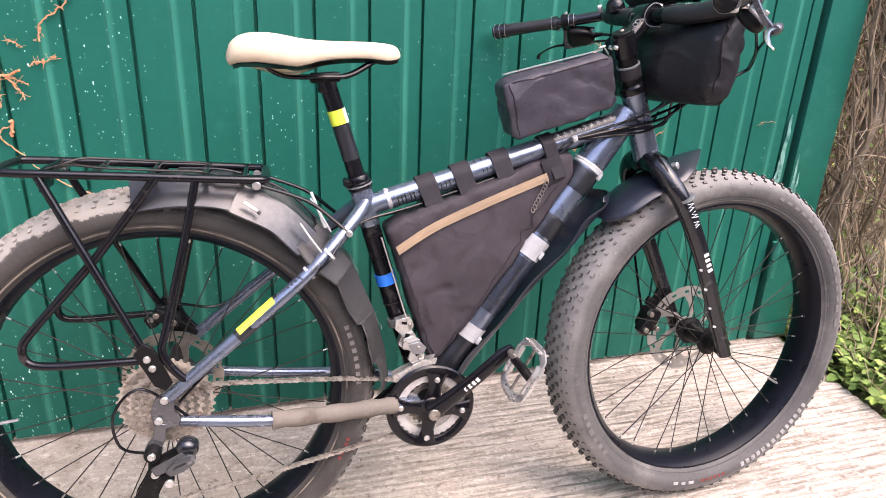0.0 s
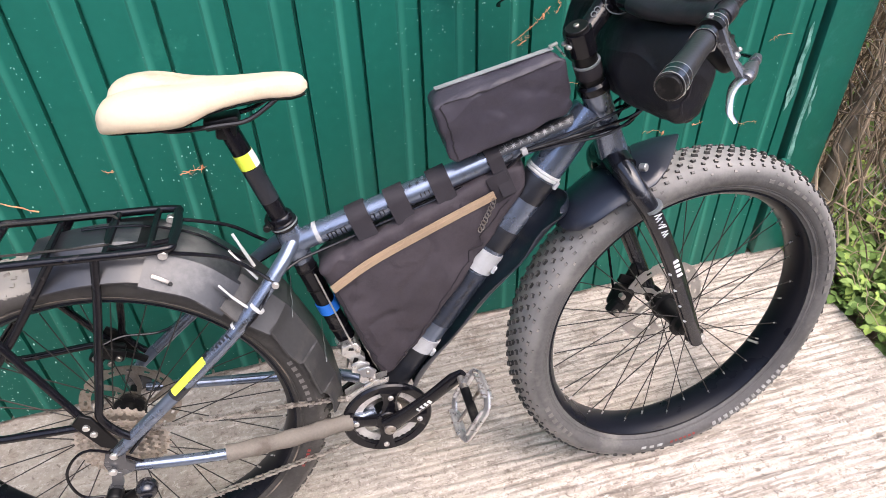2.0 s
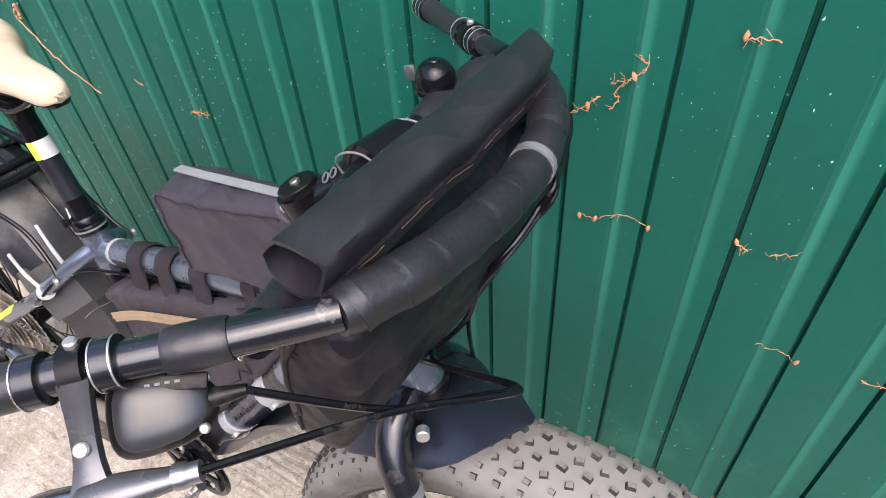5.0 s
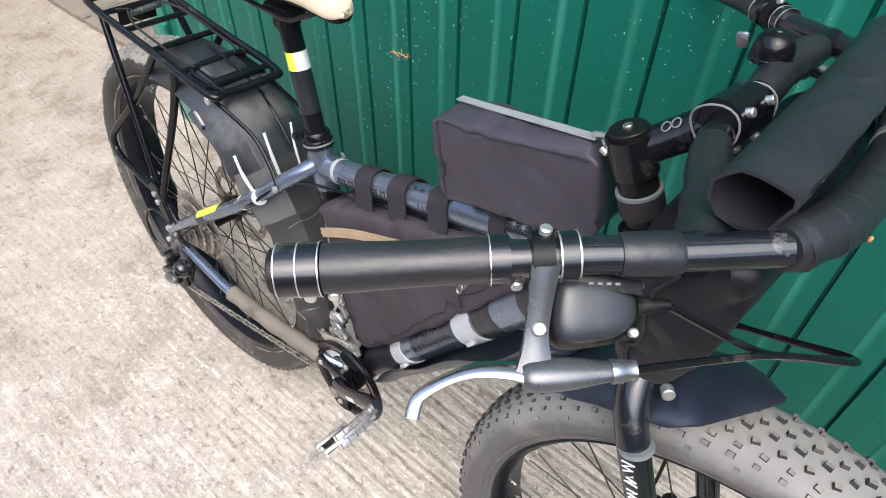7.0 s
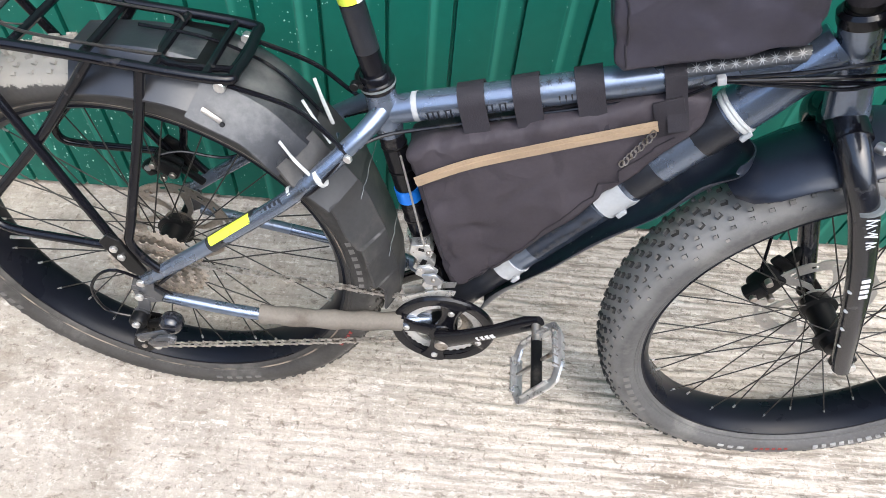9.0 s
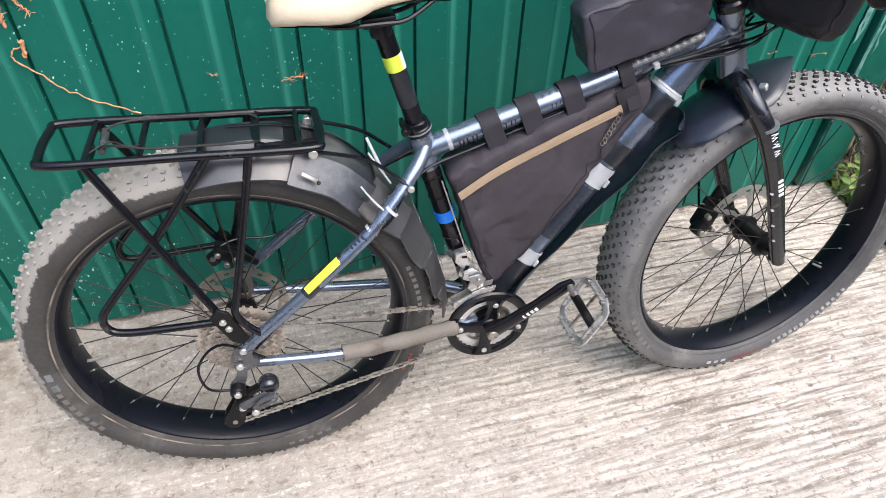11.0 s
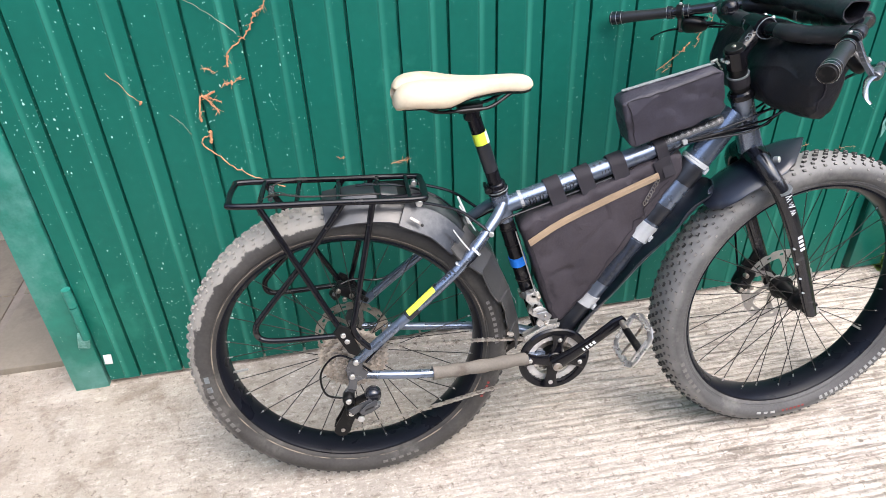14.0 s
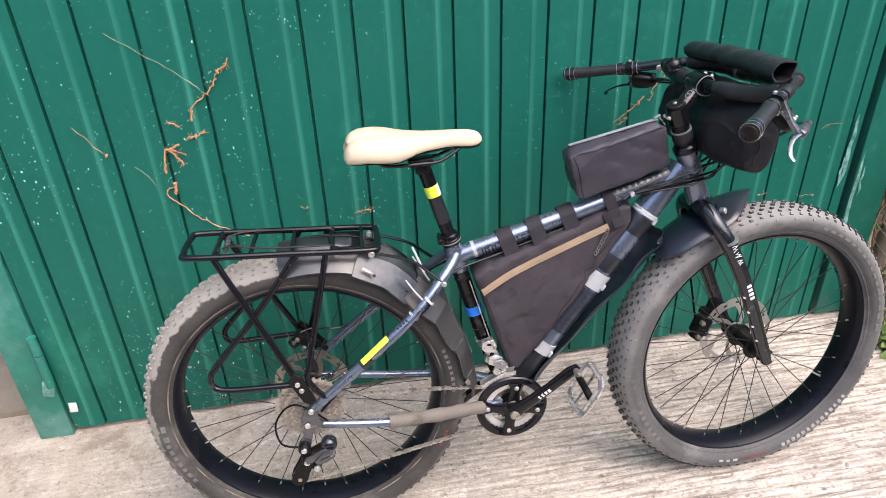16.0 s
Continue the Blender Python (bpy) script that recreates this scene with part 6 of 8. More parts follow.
def rack():
    """Black tubular carrier over the rear wheel."""
    yn, yf, x0, x1 = -0.067, 0.058, -0.645, -0.264

    def zt(x):
        return 0.738 + (x - x0) * -0.060

    deck = []
    for x, y in ((x1 - 0.02, yn), (x1, yn + 0.022), (x1, yf - 0.022), (x1 - 0.02, yf), (-0.45, yf), (x0 + 0.02, yf), (x0, yf - 0.022), (x0, yn + 0.022), (x0 + 0.02, yn), (-0.45, yn)):
        deck.append(V(x, y, zt(x)))
    ob = part("rear_rack", tube(smooth_path(deck, 5, True), 0.0065, 10, closed=True), black_paint, bike, "black tubular steel luggage rack")
    for x in (-0.585, -0.515, -0.435, -0.355, -0.295):
        part("cross_bar", tube([(x, yn, zt(x)), (x, yf, zt(x))], 0.0050, 8), black_paint, ob)
    # lamp bracket hanging under the rear cross bar, and the spring clip's grey spindle
    bm = bmesh.new()
    block(bm, (0.003, 0.070, 0.034), pose(-0.592, -0.004, zt(-0.59) - 0.017, 0, 8, 0), 0.001)
    part("lamp_bracket", bm, matte_black, ob, "black bracket under the rack's end")
    part("spring_spindle", tube([(-0.568, -0.030, zt(-0.568) - 0.004), (-0.570, 0.030, zt(-0.57) - 0.002)], [0.0050, 0.0060], 12), lever_grey, ob, "grey spindle of the spring clip")
    bm = bmesh.new()
    block(bm, (0.062, 0.085, 0.004), pose(-0.325, 0.006, zt(-0.325) - 0.006, 0, 3.5, 0), 0.001)
    part("deck_plate", bm, matte_black, ob, "black plate between the cross bars")
    part("plate_rim", tube(smooth_path([(-0.352, -0.045, zt(-0.352)), (-0.280, -0.045, zt(-0.28)), (-0.268, -0.03, zt(-0.27)), (-0.268, 0.042, zt(-0.27)), (-0.280, 0.057, zt(-0.28)), (-0.352, 0.057, zt(-0.352))], 4, True), 0.0042, 8, closed=True), black_paint, ob)
    for s, y in ((-1, yn), (1, yf)):
        foot = V(-0.458, s * 0.105, 0.442)
        part("rack_leg", tube([(-0.588, y, zt(-0.588)), foot + V(0.012, 0, -0.03)], 0.0065, 10), black_paint, ob)
        part("rack_leg", tube(smooth_path([(-0.368, y, zt(-0.368)), (-0.388, y * 1.1, 0.64), (-0.428, s * 0.100, 0.49), (-0.437, s * 0.105, 0.455), (-0.425, s * 0.106, 0.425), (-0.405, s * 0.106, 0.40)], 6), 0.0065, 10), black_paint, ob)
        part("pannier_loop", tube(smooth_path([(-0.425, y, zt(-0.425)), (-0.52, y * 1.12, 0.605), (-0.612, s * 0.088, 0.505), (-0.634, s * 0.092, 0.475), (-0.630, s * 0.094, 0.450), (-0.60, s * 0.098, 0.442), (-0.53, s * 0.102, 0.441), (-0.462, s * 0.105, 0.441)], 6), 0.0065, 10), black_paint, ob)
        bm = slab_of([(-0.478, 0.455), (-0.462, 0.472), (-0.447, 0.462), (-0.425, 0.40), (-0.436, 0.388), (-0.452, 0.398)], s * 0.110 - 0.003, s * 0.110 + 0.003, 0.0008, 1)
        plate = part("foot_plate", bm, matte_black, ob)
        for p in ((-0.4585, s * 0.1145, 0.446), (-0.452, s * 0.1145, 0.43)):
            part("bolt", disc_solid(p, (0, 1, 0), 0.0056, 0.003, 12), silver, ob)
        rod = smooth_path([(x1 - 0.012, -0.062 if s < 0 else 0.040, zt(x1) - 0.008), (-0.20, s * 0.050, 0.676), (-0.155, s * 0.054, 0.640), (-0.136, s * 0.060, 0.622)], 5)
        part("stay_rod", tube(rod, 0.0033, 8), black_paint, ob)
        part("bolt", disc_solid((x1 - 0.014, -0.066 if s < 0 else 0.040, zt(x1) - 0.008), (0, 1, 0), 0.007, 0.006, 12), silver, ob)
        part("bolt", disc_solid((-0.133, s * 0.066, 0.620), (0.2, 1, 0), 0.0058, 0.003, 12), silver, ob)
    # arms of the spring clip, lying along the deck
    for y0, y1 in ((-0.040, -0.052), (0.030, 0.040)):
        p = smooth_path([(-0.572, y0 * 0.7, zt(-0.57) + 0.002), (-0.545, y0, zt(-0.545) + 0.010), (-0.50, y1, zt(-0.5) + 0.009), (-0.42, y1, zt(-0.42) + 0.008), (-0.365, y1 * 0.98, zt(-0.365) + 0.008), (-0.352, y1 * 0.8, zt(-0.352) + 0.003)], 5)
        part("spring_arm", tube(p, 0.0020, 8), spoke_black, ob, "thin dark spring arm")
    part("wire", tube(smooth_path([(-0.580, -0.045, zt(-0.58) + 0.004), (-0.553, -0.030, zt(-0.553) + 0.011), (-0.530, -0.042, zt(-0.53) + 0.010), (-0.515, -0.030, zt(-0.515) + 0.004)], 5), 0.0011, 6), spoke_black, ob)


rack()


def fenders():
    path = smooth_path([(-0.470, 0, 0.712), (-0.40, 0, 0.720), (-0.33, 0, 0.716), (-0.275, 0, 0.697), (-0.228, 0, 0.667)], 5)
    n = len(path)
    ob = part("rear_fender", strip(bmesh.new(), path, (0, 1, 0), [0.070 + 0.004 * math.sin(3.1 * i / n) for i in range(n)], 0.0025, [0.040 + 0.006 * i / n for i in range(n)], 10, 0.45), flap_rubber, bike, "grey-black plastic rear fender, dusty, held by ties", sharp=20)
    bends = [(-0.300, 0, 0.712), (-0.232, 0, 0.674), (-0.184, 0, 0.624)]
    path = smooth_path(bends, 4)
    n = len(path)
    part("fender_apron", strip(bmesh.new(), path, (0, 1, 0), [0.083 + 0.0012 * math.sin(1.1 * i) for i in range(n)], 0.0025, [0.048] * n, 10, 0.55), flap_rubber, ob, "glossy grey plastic sheet bent over the tyre", sharp=20)
    bends = [V(-0.184, 0, 0.632), V(-0.126, 0, 0.556), V(-0.090, 0, 0.466), V(-0.070, 0, 0.385), V(-0.064, 0, 0.325)]
    path = []
    for q0, q1 in zip(bends, bends[1:]):
        path += [q0.lerp(q1, f) for f in (0.0, 0.3, 0.65, 0.96)]
    path.append(bends[-1])
    n = len(path)
    flap = part("mud_flap", strip(bmesh.new(), path, (0, 1, 0), [0.080 + 0.0035 * math.sin(0.8 * i) + 0.002 * math.sin(2.3 * i) - 0.012 * i / n for i in range(n)], 0.003, [0.046 * max(0.25, 1 - 0.75 * i / n) + 0.004 * math.sin(i * 1.3) for i in range(n)], 14, 0.45), flap_sheet, ob, "flat creased black rubber mud flap", sharp=12)
    for zz, xx in ((0.548, -0.1225), (0.44, -0.0835)):
        p = [V(xx + 0.0042 + 0.0006 * math.sin(k * 2.1), -0.060 + 0.012 * k, zz + 0.003 * math.sin(k * 1.3)) for k in range(11)]
        part("stitched_cord", tube(p, 0.0006, 5), zip_grey, flap, "pale thread stitched across the flap")
    for p in ([(-0.193, -0.034, 0.677), (-0.176, -0.036, 0.646), (-0.161, -0.036, 0.618)], [(-0.189, 0.013, 0.678), (-0.178, 0.008, 0.648), (-0.167, 0.008, 0.614)],
              [(-0.213, -0.078, 0.645), (-0.197, -0.078, 0.618), (-0.180, -0.074, 0.592)]):
        part("cable_tie", tube(smooth_path(p, 4), [0.0025] * 4 + [0.0030] * 4 + [0.0028], 8, flat=0.6), tie_white, ob, "white plastic cable tie")
    q = V(-0.170, -0.0735, 0.587)
    dq = (V(-0.318, -0.099, 0.468) - V(-0.20, -0.080, 0.563)).normalized()
    for off in (-0.006, 0.040):
        part("cable_tie", tube([q + dq * off, q + dq * (off + 0.005)], 0.0128, 16), tie_white, ob, "white tie round the seat stay")
    part("cable", tube(smooth_path([(-0.40, 0.012, 0.7255), (-0.33, 0.010, 0.7215), (-0.275, 0.014, 0.7035), (-0.228, 0.010, 0.680), (-0.18, 0.008, 0.63)], 6), 0.0022, 8), black_paint, ob, "thin black cable along the fender")
    bm = bmesh.new()
    block(bm, (0.026, 0.002, 0.006), Matrix.Translation((-0.288, -0.084, 0.677)) @ pose(0, 0, 0, -38, 38, 0), 0.0006)
    part("metal_clip", bm, dull_steel, ob, "small dull metal clip")
    part("clip_screw", disc_solid((-0.276, -0.086, 0.667), (0.2, -0.8, 0.5), 0.0032, 0.0016, 10), matte_black, ob)


fenders()


def down_tube_guard():
    path = smooth_path([(0.372, 0, 0.664), (0.372, 0, 0.640), (0.345, 0, 0.606), (0.30, 0, 0.555), (0.235, 0, 0.488), (0.16, 0, 0.400), (0.10, 0, 0.325), (0.075, 0, 0.29)], 5)
    n = len(path)
    part("down_tube_guard", strip(bmesh.new(), path, (0, 1, 0), [0.038 + 0.004 * math.sin(0.4 * i) for i in range(n)], 0.0022, [0.024 + 0.004 * math.sin(0.7 * i) for i in range(n)], 10), plastic_black, bike, "black plastic mud guard under the down tube", sharp=60)


down_tube_guard()


def cockpit():
    ax = V(-0.374, -0.15, 0.915).normalized()
    base = V(0.3985, -0.016, 0.857)
    st = part("steerer_spacer", tube([base, base + ax * 0.066], 0.0182, 22), matte_black, bike)
    part("spacer_ring", tube([base + ax * 0.004, base + ax * 0.012], 0.0195, 22), matte_black, st)
    part("strap", tube([base + ax * 0.022, base + ax * 0.046], 0.0212, 22), webbing, st, "hook-and-loop strap")
    part("strap_edge", tube([base + ax * 0.0435, base + ax * 0.0465], 0.0216, 22), zip_grey, st)
    c = base + ax * 0.084
    clamp = V(0.426, 0.002, 0.985)
    stem = part("stem", tube([c, c.lerp(clamp, 0.3), c.lerp(clamp, 0.75), clamp], [0.0185, 0.016, 0.0165, 0.019], 20), black_paint, bike, "black handlebar stem with a white emblem")
    part("stem_collar", tube([c - ax * 0.02, c + ax * 0.018], 0.021, 22), black_paint, stem)
    part("top_cap", disc_solid(c + ax * 0.0205, ax, 0.0175, 0.0035, 24), matte_black, stem)
    part("bolt", disc_solid(c + ax * 0.025, ax, 0.0045, 0.002, 12), dull_steel, stem)
    for s in (-1, 1):
        part("bolt", disc_solid(c + V(-0.021, s * 0.009, -0.006), (-0.9, 0, 0.3), 0.0038, 0.004, 10), silver, stem)
    d = (clamp - c).normalized()
    up = V(-d.z, 0, d.x)
    for r, off in ((0.0048, 0.0), (0.0048, 0.0085)):
        m = c.lerp(clamp, 0.48) + d * off + V(0, -0.0122, 0) + up * 0.0136
        bm = lathe(bmesh.new(), [(r - 0.0011, -0.0006), (r, -0.0006), (r, 0.0006), (r - 0.0011, 0.0006)], m, V(0, -0.66, 0) + up * 0.75, 20, closed=True)
        part("emblem", bm, zip_grey, stem)
    bar_dir = V(0.09, 1, 0.0).normalized()
    part("bar_clamp", tube([clamp - bar_dir * 0.024, clamp + bar_dir * 0.024], 0.0218, 22), black_paint, stem)
    for s in (-1, 1):
        for z in (-1, 1):
            part("bolt", disc_solid(clamp + bar_dir * 0.016 * s + V(0.016, 0, 0.016 * z), (0.8, 0, 0.5 * z), 0.0042, 0.004, 10), silver, stem)
    for off, r in ((-0.031, 0.0200), (0.030, 0.0195)):
        c2 = clamp + bar_dir * off
        ring = [c2 + (V(0.0, 0, 1) * math.sin(t) + V(1, -0.09, 0) * math.cos(t)) * r + bar_dir * 0.004 * math.sin(2 * t) for t in [2 * math.pi * i / 20 for i in range(20)]]
        part("cable_tie", tube(ring, 0.0010, 6, closed=True), zip_grey, stem, "grey plastic tie round the bar")
    # the bar: a cross tube, two swept grips and a padded front loop
    R = [V(0.319, -0.363, 0.982), V(0.424, -0.260, 0.999), V(0.481, -0.205, 1.006), V(0.523, -0.165, 1.013)]
    L = [V(0.246, 0.327, 0.962), V(0.370, 0.234, 0.983), V(0.438, 0.186, 0.996), V(0.476, 0.156, 1.002)]
    bar = part("handlebar", tube(smooth_path([R[0], R[1], R[2], R[3]], 5), [0.0108] * 6 + [0.0108, 0.0109] + [0.0110] * 8, 16), bar_paint, bike, "black loop handlebar with swept grips")
    part("bar_side", tube(smooth_path([L[0], L[1], L[2], L[3]], 5), [0.0108] * 6 + [0.0108, 0.0109] + [0.0110] * 8, 16), bar_paint, bar)
    loop = smooth_path([R[3] - (R[3] - R[2]).normalized() * 0.004, V(0.535, -0.118, 1.009), V(0.538, -0.062, 1.001), V(0.539, 0.0, 0.996), V(0.535, 0.045, 0.996), V(0.524, 0.088, 1.0), V(0.504, 0.124, 1.002), L[3]], 6)
    rnd = random.Random(6)
    part("padded_loop", tube(loop, [(0.0168 + 0.0005 * math.sin(i * 1.3) + rnd.uniform(-0.0005, 0.0005)) * min(1.0, 0.82 + 0.06 * min(i, len(loop) - 1 - i)) for i in range(len(loop))], 18), wrap, bar, "front loop wound with black cloth tape")
    for i in range(2, len(loop) - 2, 3):  # overlapping turns of the winding
        t = (loop[i + 1] - loop[i - 1]).normalized()
        sl = (t + V(0.0, 0, 0.35)).normalized()
        part("winding_edge", tube([loop[i] - sl * 0.004, loop[i] + sl * 0.004], [0.0173, 0.0169], 16), wrap, bar)
    cross = smooth_path([R[2] + V(0.004, 0.006, -0.004), V(0.478, -0.165, 0.992), V(0.456, -0.105, 0.984), V(0.432, -0.045, 0.984), V(0.426, 0.002, 0.985), V(0.427, 0.055, 0.986), V(0.424, 0.100, 0.988), V(0.428, 0.145, 0.992), L[2]], 6)
    part("cross_tube", tube(cross, 0.0135, 16), black_paint, bar)
    for a, b in ((2, 19), (29, 46)):
        seg = cross[a:b]
        part("padded_sleeve", tube(seg, [(0.0165 + 0.0006 * math.sin(i * 1.7)) * min(1.0, 0.76 + 0.12 * min(i, len(seg) - 1 - i)) for i in range(len(seg))], 16), wrap, bar, "black cloth winding on the cross tube")
    part("padded_sleeve", tube([R[1].lerp(R[2], f) for f in (0.55, 0.58, 0.7, 0.84, 0.95, 0.98)], [0.0122, 0.0130, 0.0133, 0.0134, 0.0131, 0.0122], 16), wrap, bar)
    k = min(range(1, len(loop) - 1), key=lambda q: abs(loop[q].y - 0.04))
    tl = (loop[k + 1] - loop[k - 1]).normalized()
    part("loop_tie", tube([loop[k] - tl * 0.004, loop[k] + tl * 0.004], 0.0182, 16), zip_grey, bar, "pale worn plastic tie round the loop")
    # grips
    for ends, name in ((R, "right"), (L, "left")):
        a, b = ends[0], ends[1]
        d = (b - a).normalized()
        ln = 0.118 if name == "right" else 0.128
        p = [a + d * (0.026 + (ln - 0.026) * i / 10) for i in range(11)]
        rr = [0.0144, 0.0147, 0.0145, 0.0142, 0.0139, 0.0136, 0.0134, 0.0133, 0.0134, 0.0136, 0.0134]
        if name == "left":
            rr = [r * 0.9 for r in rr]
        grip = part("grip", tube(p, rr, 20), grip_rubber, bike, "smooth black rubber grip")
        part("end_clamp", tube([a, a + d * 0.0255], [0.0156, 0.0158], 22), gloss_black, grip, "glossy black clamp ring")
        for q in (0.0005, 0.0125, 0.0245):
            part("ring_edge", tube([a + d * q, a + d * (q + 0.0008)], 0.0160, 22), silver, grip)
        part("end_plug", disc_solid(a - d * 0.001, d, 0.0132, 0.003, 22), matte_black, grip)
        part("inner_clamp", tube([a + d * ln, a + d * (ln + 0.012)], 0.0145, 22), gloss_black, grip)
        part("ring_edge", tube([a + d * (ln + 0.0005), a + d * (ln + 0.0013)], 0.0151, 22), silver, grip)
        e = b + d * 0.009
        part("shifter_clamp", tube([e, e + d * 0.012], 0.0145, 22), gloss_black, grip, "glossy black shifter clamp")
        for q in (0.0, 0.0105):
            part("ring_edge", tube([e + d * q, e + d * (q + 0.0010)], 0.0149, 22), silver, grip)
        part("clamp_screw", disc_solid(a + d * (ln + 0.006) + V(0.012, 0.004, -0.012), d.cross(V(0, 0, 1)), 0.0036, 0.005, 10), silver, grip)
        for q in (0.006, 0.0195):
            part("clamp_screw", disc_solid(a + d * q + V(0.014, 0.004, -0.011), d.cross(V(0, 0, 1)), 0.0036, 0.005, 10), silver, grip)
    brake_levers(bar, R, L)
    # bell on the left
    c = V(0.412, 0.099, 1.002)
    bell = part("bell", lathe(bmesh.new(), [(r * 0.88, h * 0.92) for r, h in [(0.0, 0.024), (0.005, 0.0238), (0.006, 0.0225), (0.011, 0.0215), (0.0165, 0.017), (0.0198, 0.010), (0.0208, 0.003), (0.0208, -0.001), (0.0220, -0.002), (0.0220, -0.006), (0.010, -0.007), (0, -0.007)]], c, (-0.1, 0, 1), 28), black_paint, bike, "glossy black bell")
    part("bell_mount", tube([c + V(0, 0, -0.001), V(0.423, 0.100, 0.988)], 0.007, 12), matte_black, bell)
    bm = bmesh.new()
    block(bm, (0.011, 0.004, 0.015), pose(0.382, 0.104, 1.002, 0, -15, 10), 0.002)
    part("bell_lever", bm, chrome_grey, bell, "pale bell lever")


def brake_levers(bar, R, L):
    for ends, s in ((R, -1), (L, 1)):
        a, b = ends[0], ends[1]
        d = (b - a).normalized()                       # from the grip's end towards the stem
        fwd = V(d.y, -d.x, 0).normalized() * (1 if s < 0 else -1)
        if fwd.x < 0:
            fwd = -fwd
        c = b
        g = part("brake_lever", tube([c - d * 0.006, c + d * 0.006], 0.0162, 22), matte_black, bike, "black brake lever with a silver blade" if s < 0 else "black brake lever")
        part("clamp_bolt", disc_solid(c + V(0, 0, 0.017) - fwd * 0.003, (0, 0, 1), 0.0038, 0.003, 14), silver, g)
        p0 = c + fwd * 0.012 - V(0, 0, 0.004)
        p1 = c + fwd * 0.030 - V(0, 0, 0.027) - d * 0.002
        p2 = c + fwd * 0.047 - V(0, 0, 0.046) - d * 0.002
        part("bracket", strip(bmesh.new(), smooth_path([p0 + V(0, 0, 0.010), p1, p2], 4), d, [0.0082, 0.0075, 0.0069, 0.0065, 0.0065, 0.0070, 0.0084, 0.0104, 0.0120], 0.007, 0.0015, 6), lever_grey, g)
        part("pivot_bolt", disc_solid(p1 + V(0, 0, 0.004) + fwd * 0.003, fwd * 0.6 + V(0, 0, 0.75), 0.0042, 0.003, 14), silver, g)
        q = [p2 - d * 0.007, p2 + d * 0.004, p2 + d * 0.028, p2 + d * 0.042]
        part("lever_body", tube(smooth_path(q, 4), [0.0075, 0.0088, 0.0098, 0.0102, 0.0104, 0.0104, 0.010, 0.0094, 0.0085, 0.0078, 0.0072, 0.0068, 0.0064], 14, flat=0.85), lever_grey, g, "satin grey lever body")
        part("adjuster", tube([q[-1], q[-1] + d * 0.006, q[-1] + d * 0.0075, q[-1] + d * 0.014], [0.0072, 0.0072, 0.006, 0.006], 12), chrome_grey, g, "knurled cable adjuster")
        bl = smooth_path([p2 + d * 0.002, p2 - d * 0.016 - fwd * 0.004 + V(0, 0, 0.001), p2 - d * 0.034 - fwd * 0.006 - V(0, 0, 0.001), p2 - d * 0.050 - fwd * 0.004 - V(0, 0, 0.006), p2 - d * 0.064 + fwd * 0.001 - V(0, 0, 0.013), p2 - d * 0.068 + fwd * 0.010 - V(0, 0, 0.021)], 5)
        part("blade", tube(bl, [0.0078 - 0.0036 * min(1, i / 14) for i in range(len(bl))], 14, flat=0.42, up=(0, 0, 1)), blade_alloy if s < 0 else black_paint, g, "polished silver lever blade" if s < 0 else "")
        # shifter pod under the bar: a dark tub with a domed pale cover
        pc = c + d * 0.034 + fwd * 0.010 - V(0, 0, 0.035)
        m = Matrix.Translation(pc) @ Matrix.Rotation(math.atan2(d.y, d.x), 4, "Z") @ Matrix.Rotation(radians(-42 * s), 4, "X")
        pod = None
        for name, grow, lift, thick, mt in (("shifter", 1.0, 0.0, 0.0115, matte_black), ("shifter_cover", 0.86, 0.0035, 0.0105, pod_cover)):
            bm = bmesh.new()
            bmesh.ops.create_uvsphere(bm, u_segments=28, v_segments=14, radius=1.0)
            for v in bm.verts:  # a rounded wedge, broad at the bracket and narrow at the cable's end
                x, y, z = v.co
                sq = lambda t: math.copysign(abs(t) ** 0.7, t)
                v.co = (sq(x) * 0.0295 * grow, sq(y) * 0.0225 * (1 - 0.34 * x) * grow, sq(z) * thick * (1 - 0.25 * x) + lift)
            bmesh.ops.transform(bm, matrix=m, verts=bm.verts[:])
            o = part(name, bm, mt, pod or bike, "dark gear shifter housing" if pod is None else "domed satin grey cover")
            pod = pod or o
        for dx, dy in ((0.025, 0.014), (0.022, -0.013), (-0.026, 0.019)):
            part("screw", disc_solid(m @ V(dx, dy, 0.0088), m.to_3x3() @ V(0, 0, 1), 0.0030, 0.0026, 12), silver, pod)
        bm = bmesh.new()
        block(bm, (0.042, 0.009, 0.0026), m @ Matrix.Translation((0.006, 0.0145 * -s, 0.0112)) @ Matrix.Rotation(0.10 * s, 4, "Z"), 0.001)
        part("pod_band", bm, matte_black, pod, "black band over the cover")
        for k in range(4):
            bm = bmesh.new()
            block(bm, (0.0030, 0.0016, 0.0006), m @ Matrix.Translation((-0.004 + 0.0052 * k, 0.0145 * -s, 0.0128)), 0.0002)
            part("pod_mark", bm, zip_grey, pod)
        e = pc + d * 0.034
        part("cable_boot", tube([pc + d * 0.026, e + d * 0.012], [0.0062, 0.0034], 10), matte_black, pod)
        # cables sweep ahead of the bag and come back to the frame
        if s < 0:
            w1 = [q[-1] + d * 0.012, V(0.543, -0.160, 0.930), V(0.580, -0.104, 0.9075), V(0.5925, -0.080, 0.8955), V(0.586, -0.072, 0.8885), V(0.548, -0.064, 0.867), V(0.507, -0.055, 0.844), V(0.475, -0.040, 0.816), V(0.445, -0.034, 0.800), V(0.36, -0.034, 0.784), V(0.285, -0.028, 0.768)]
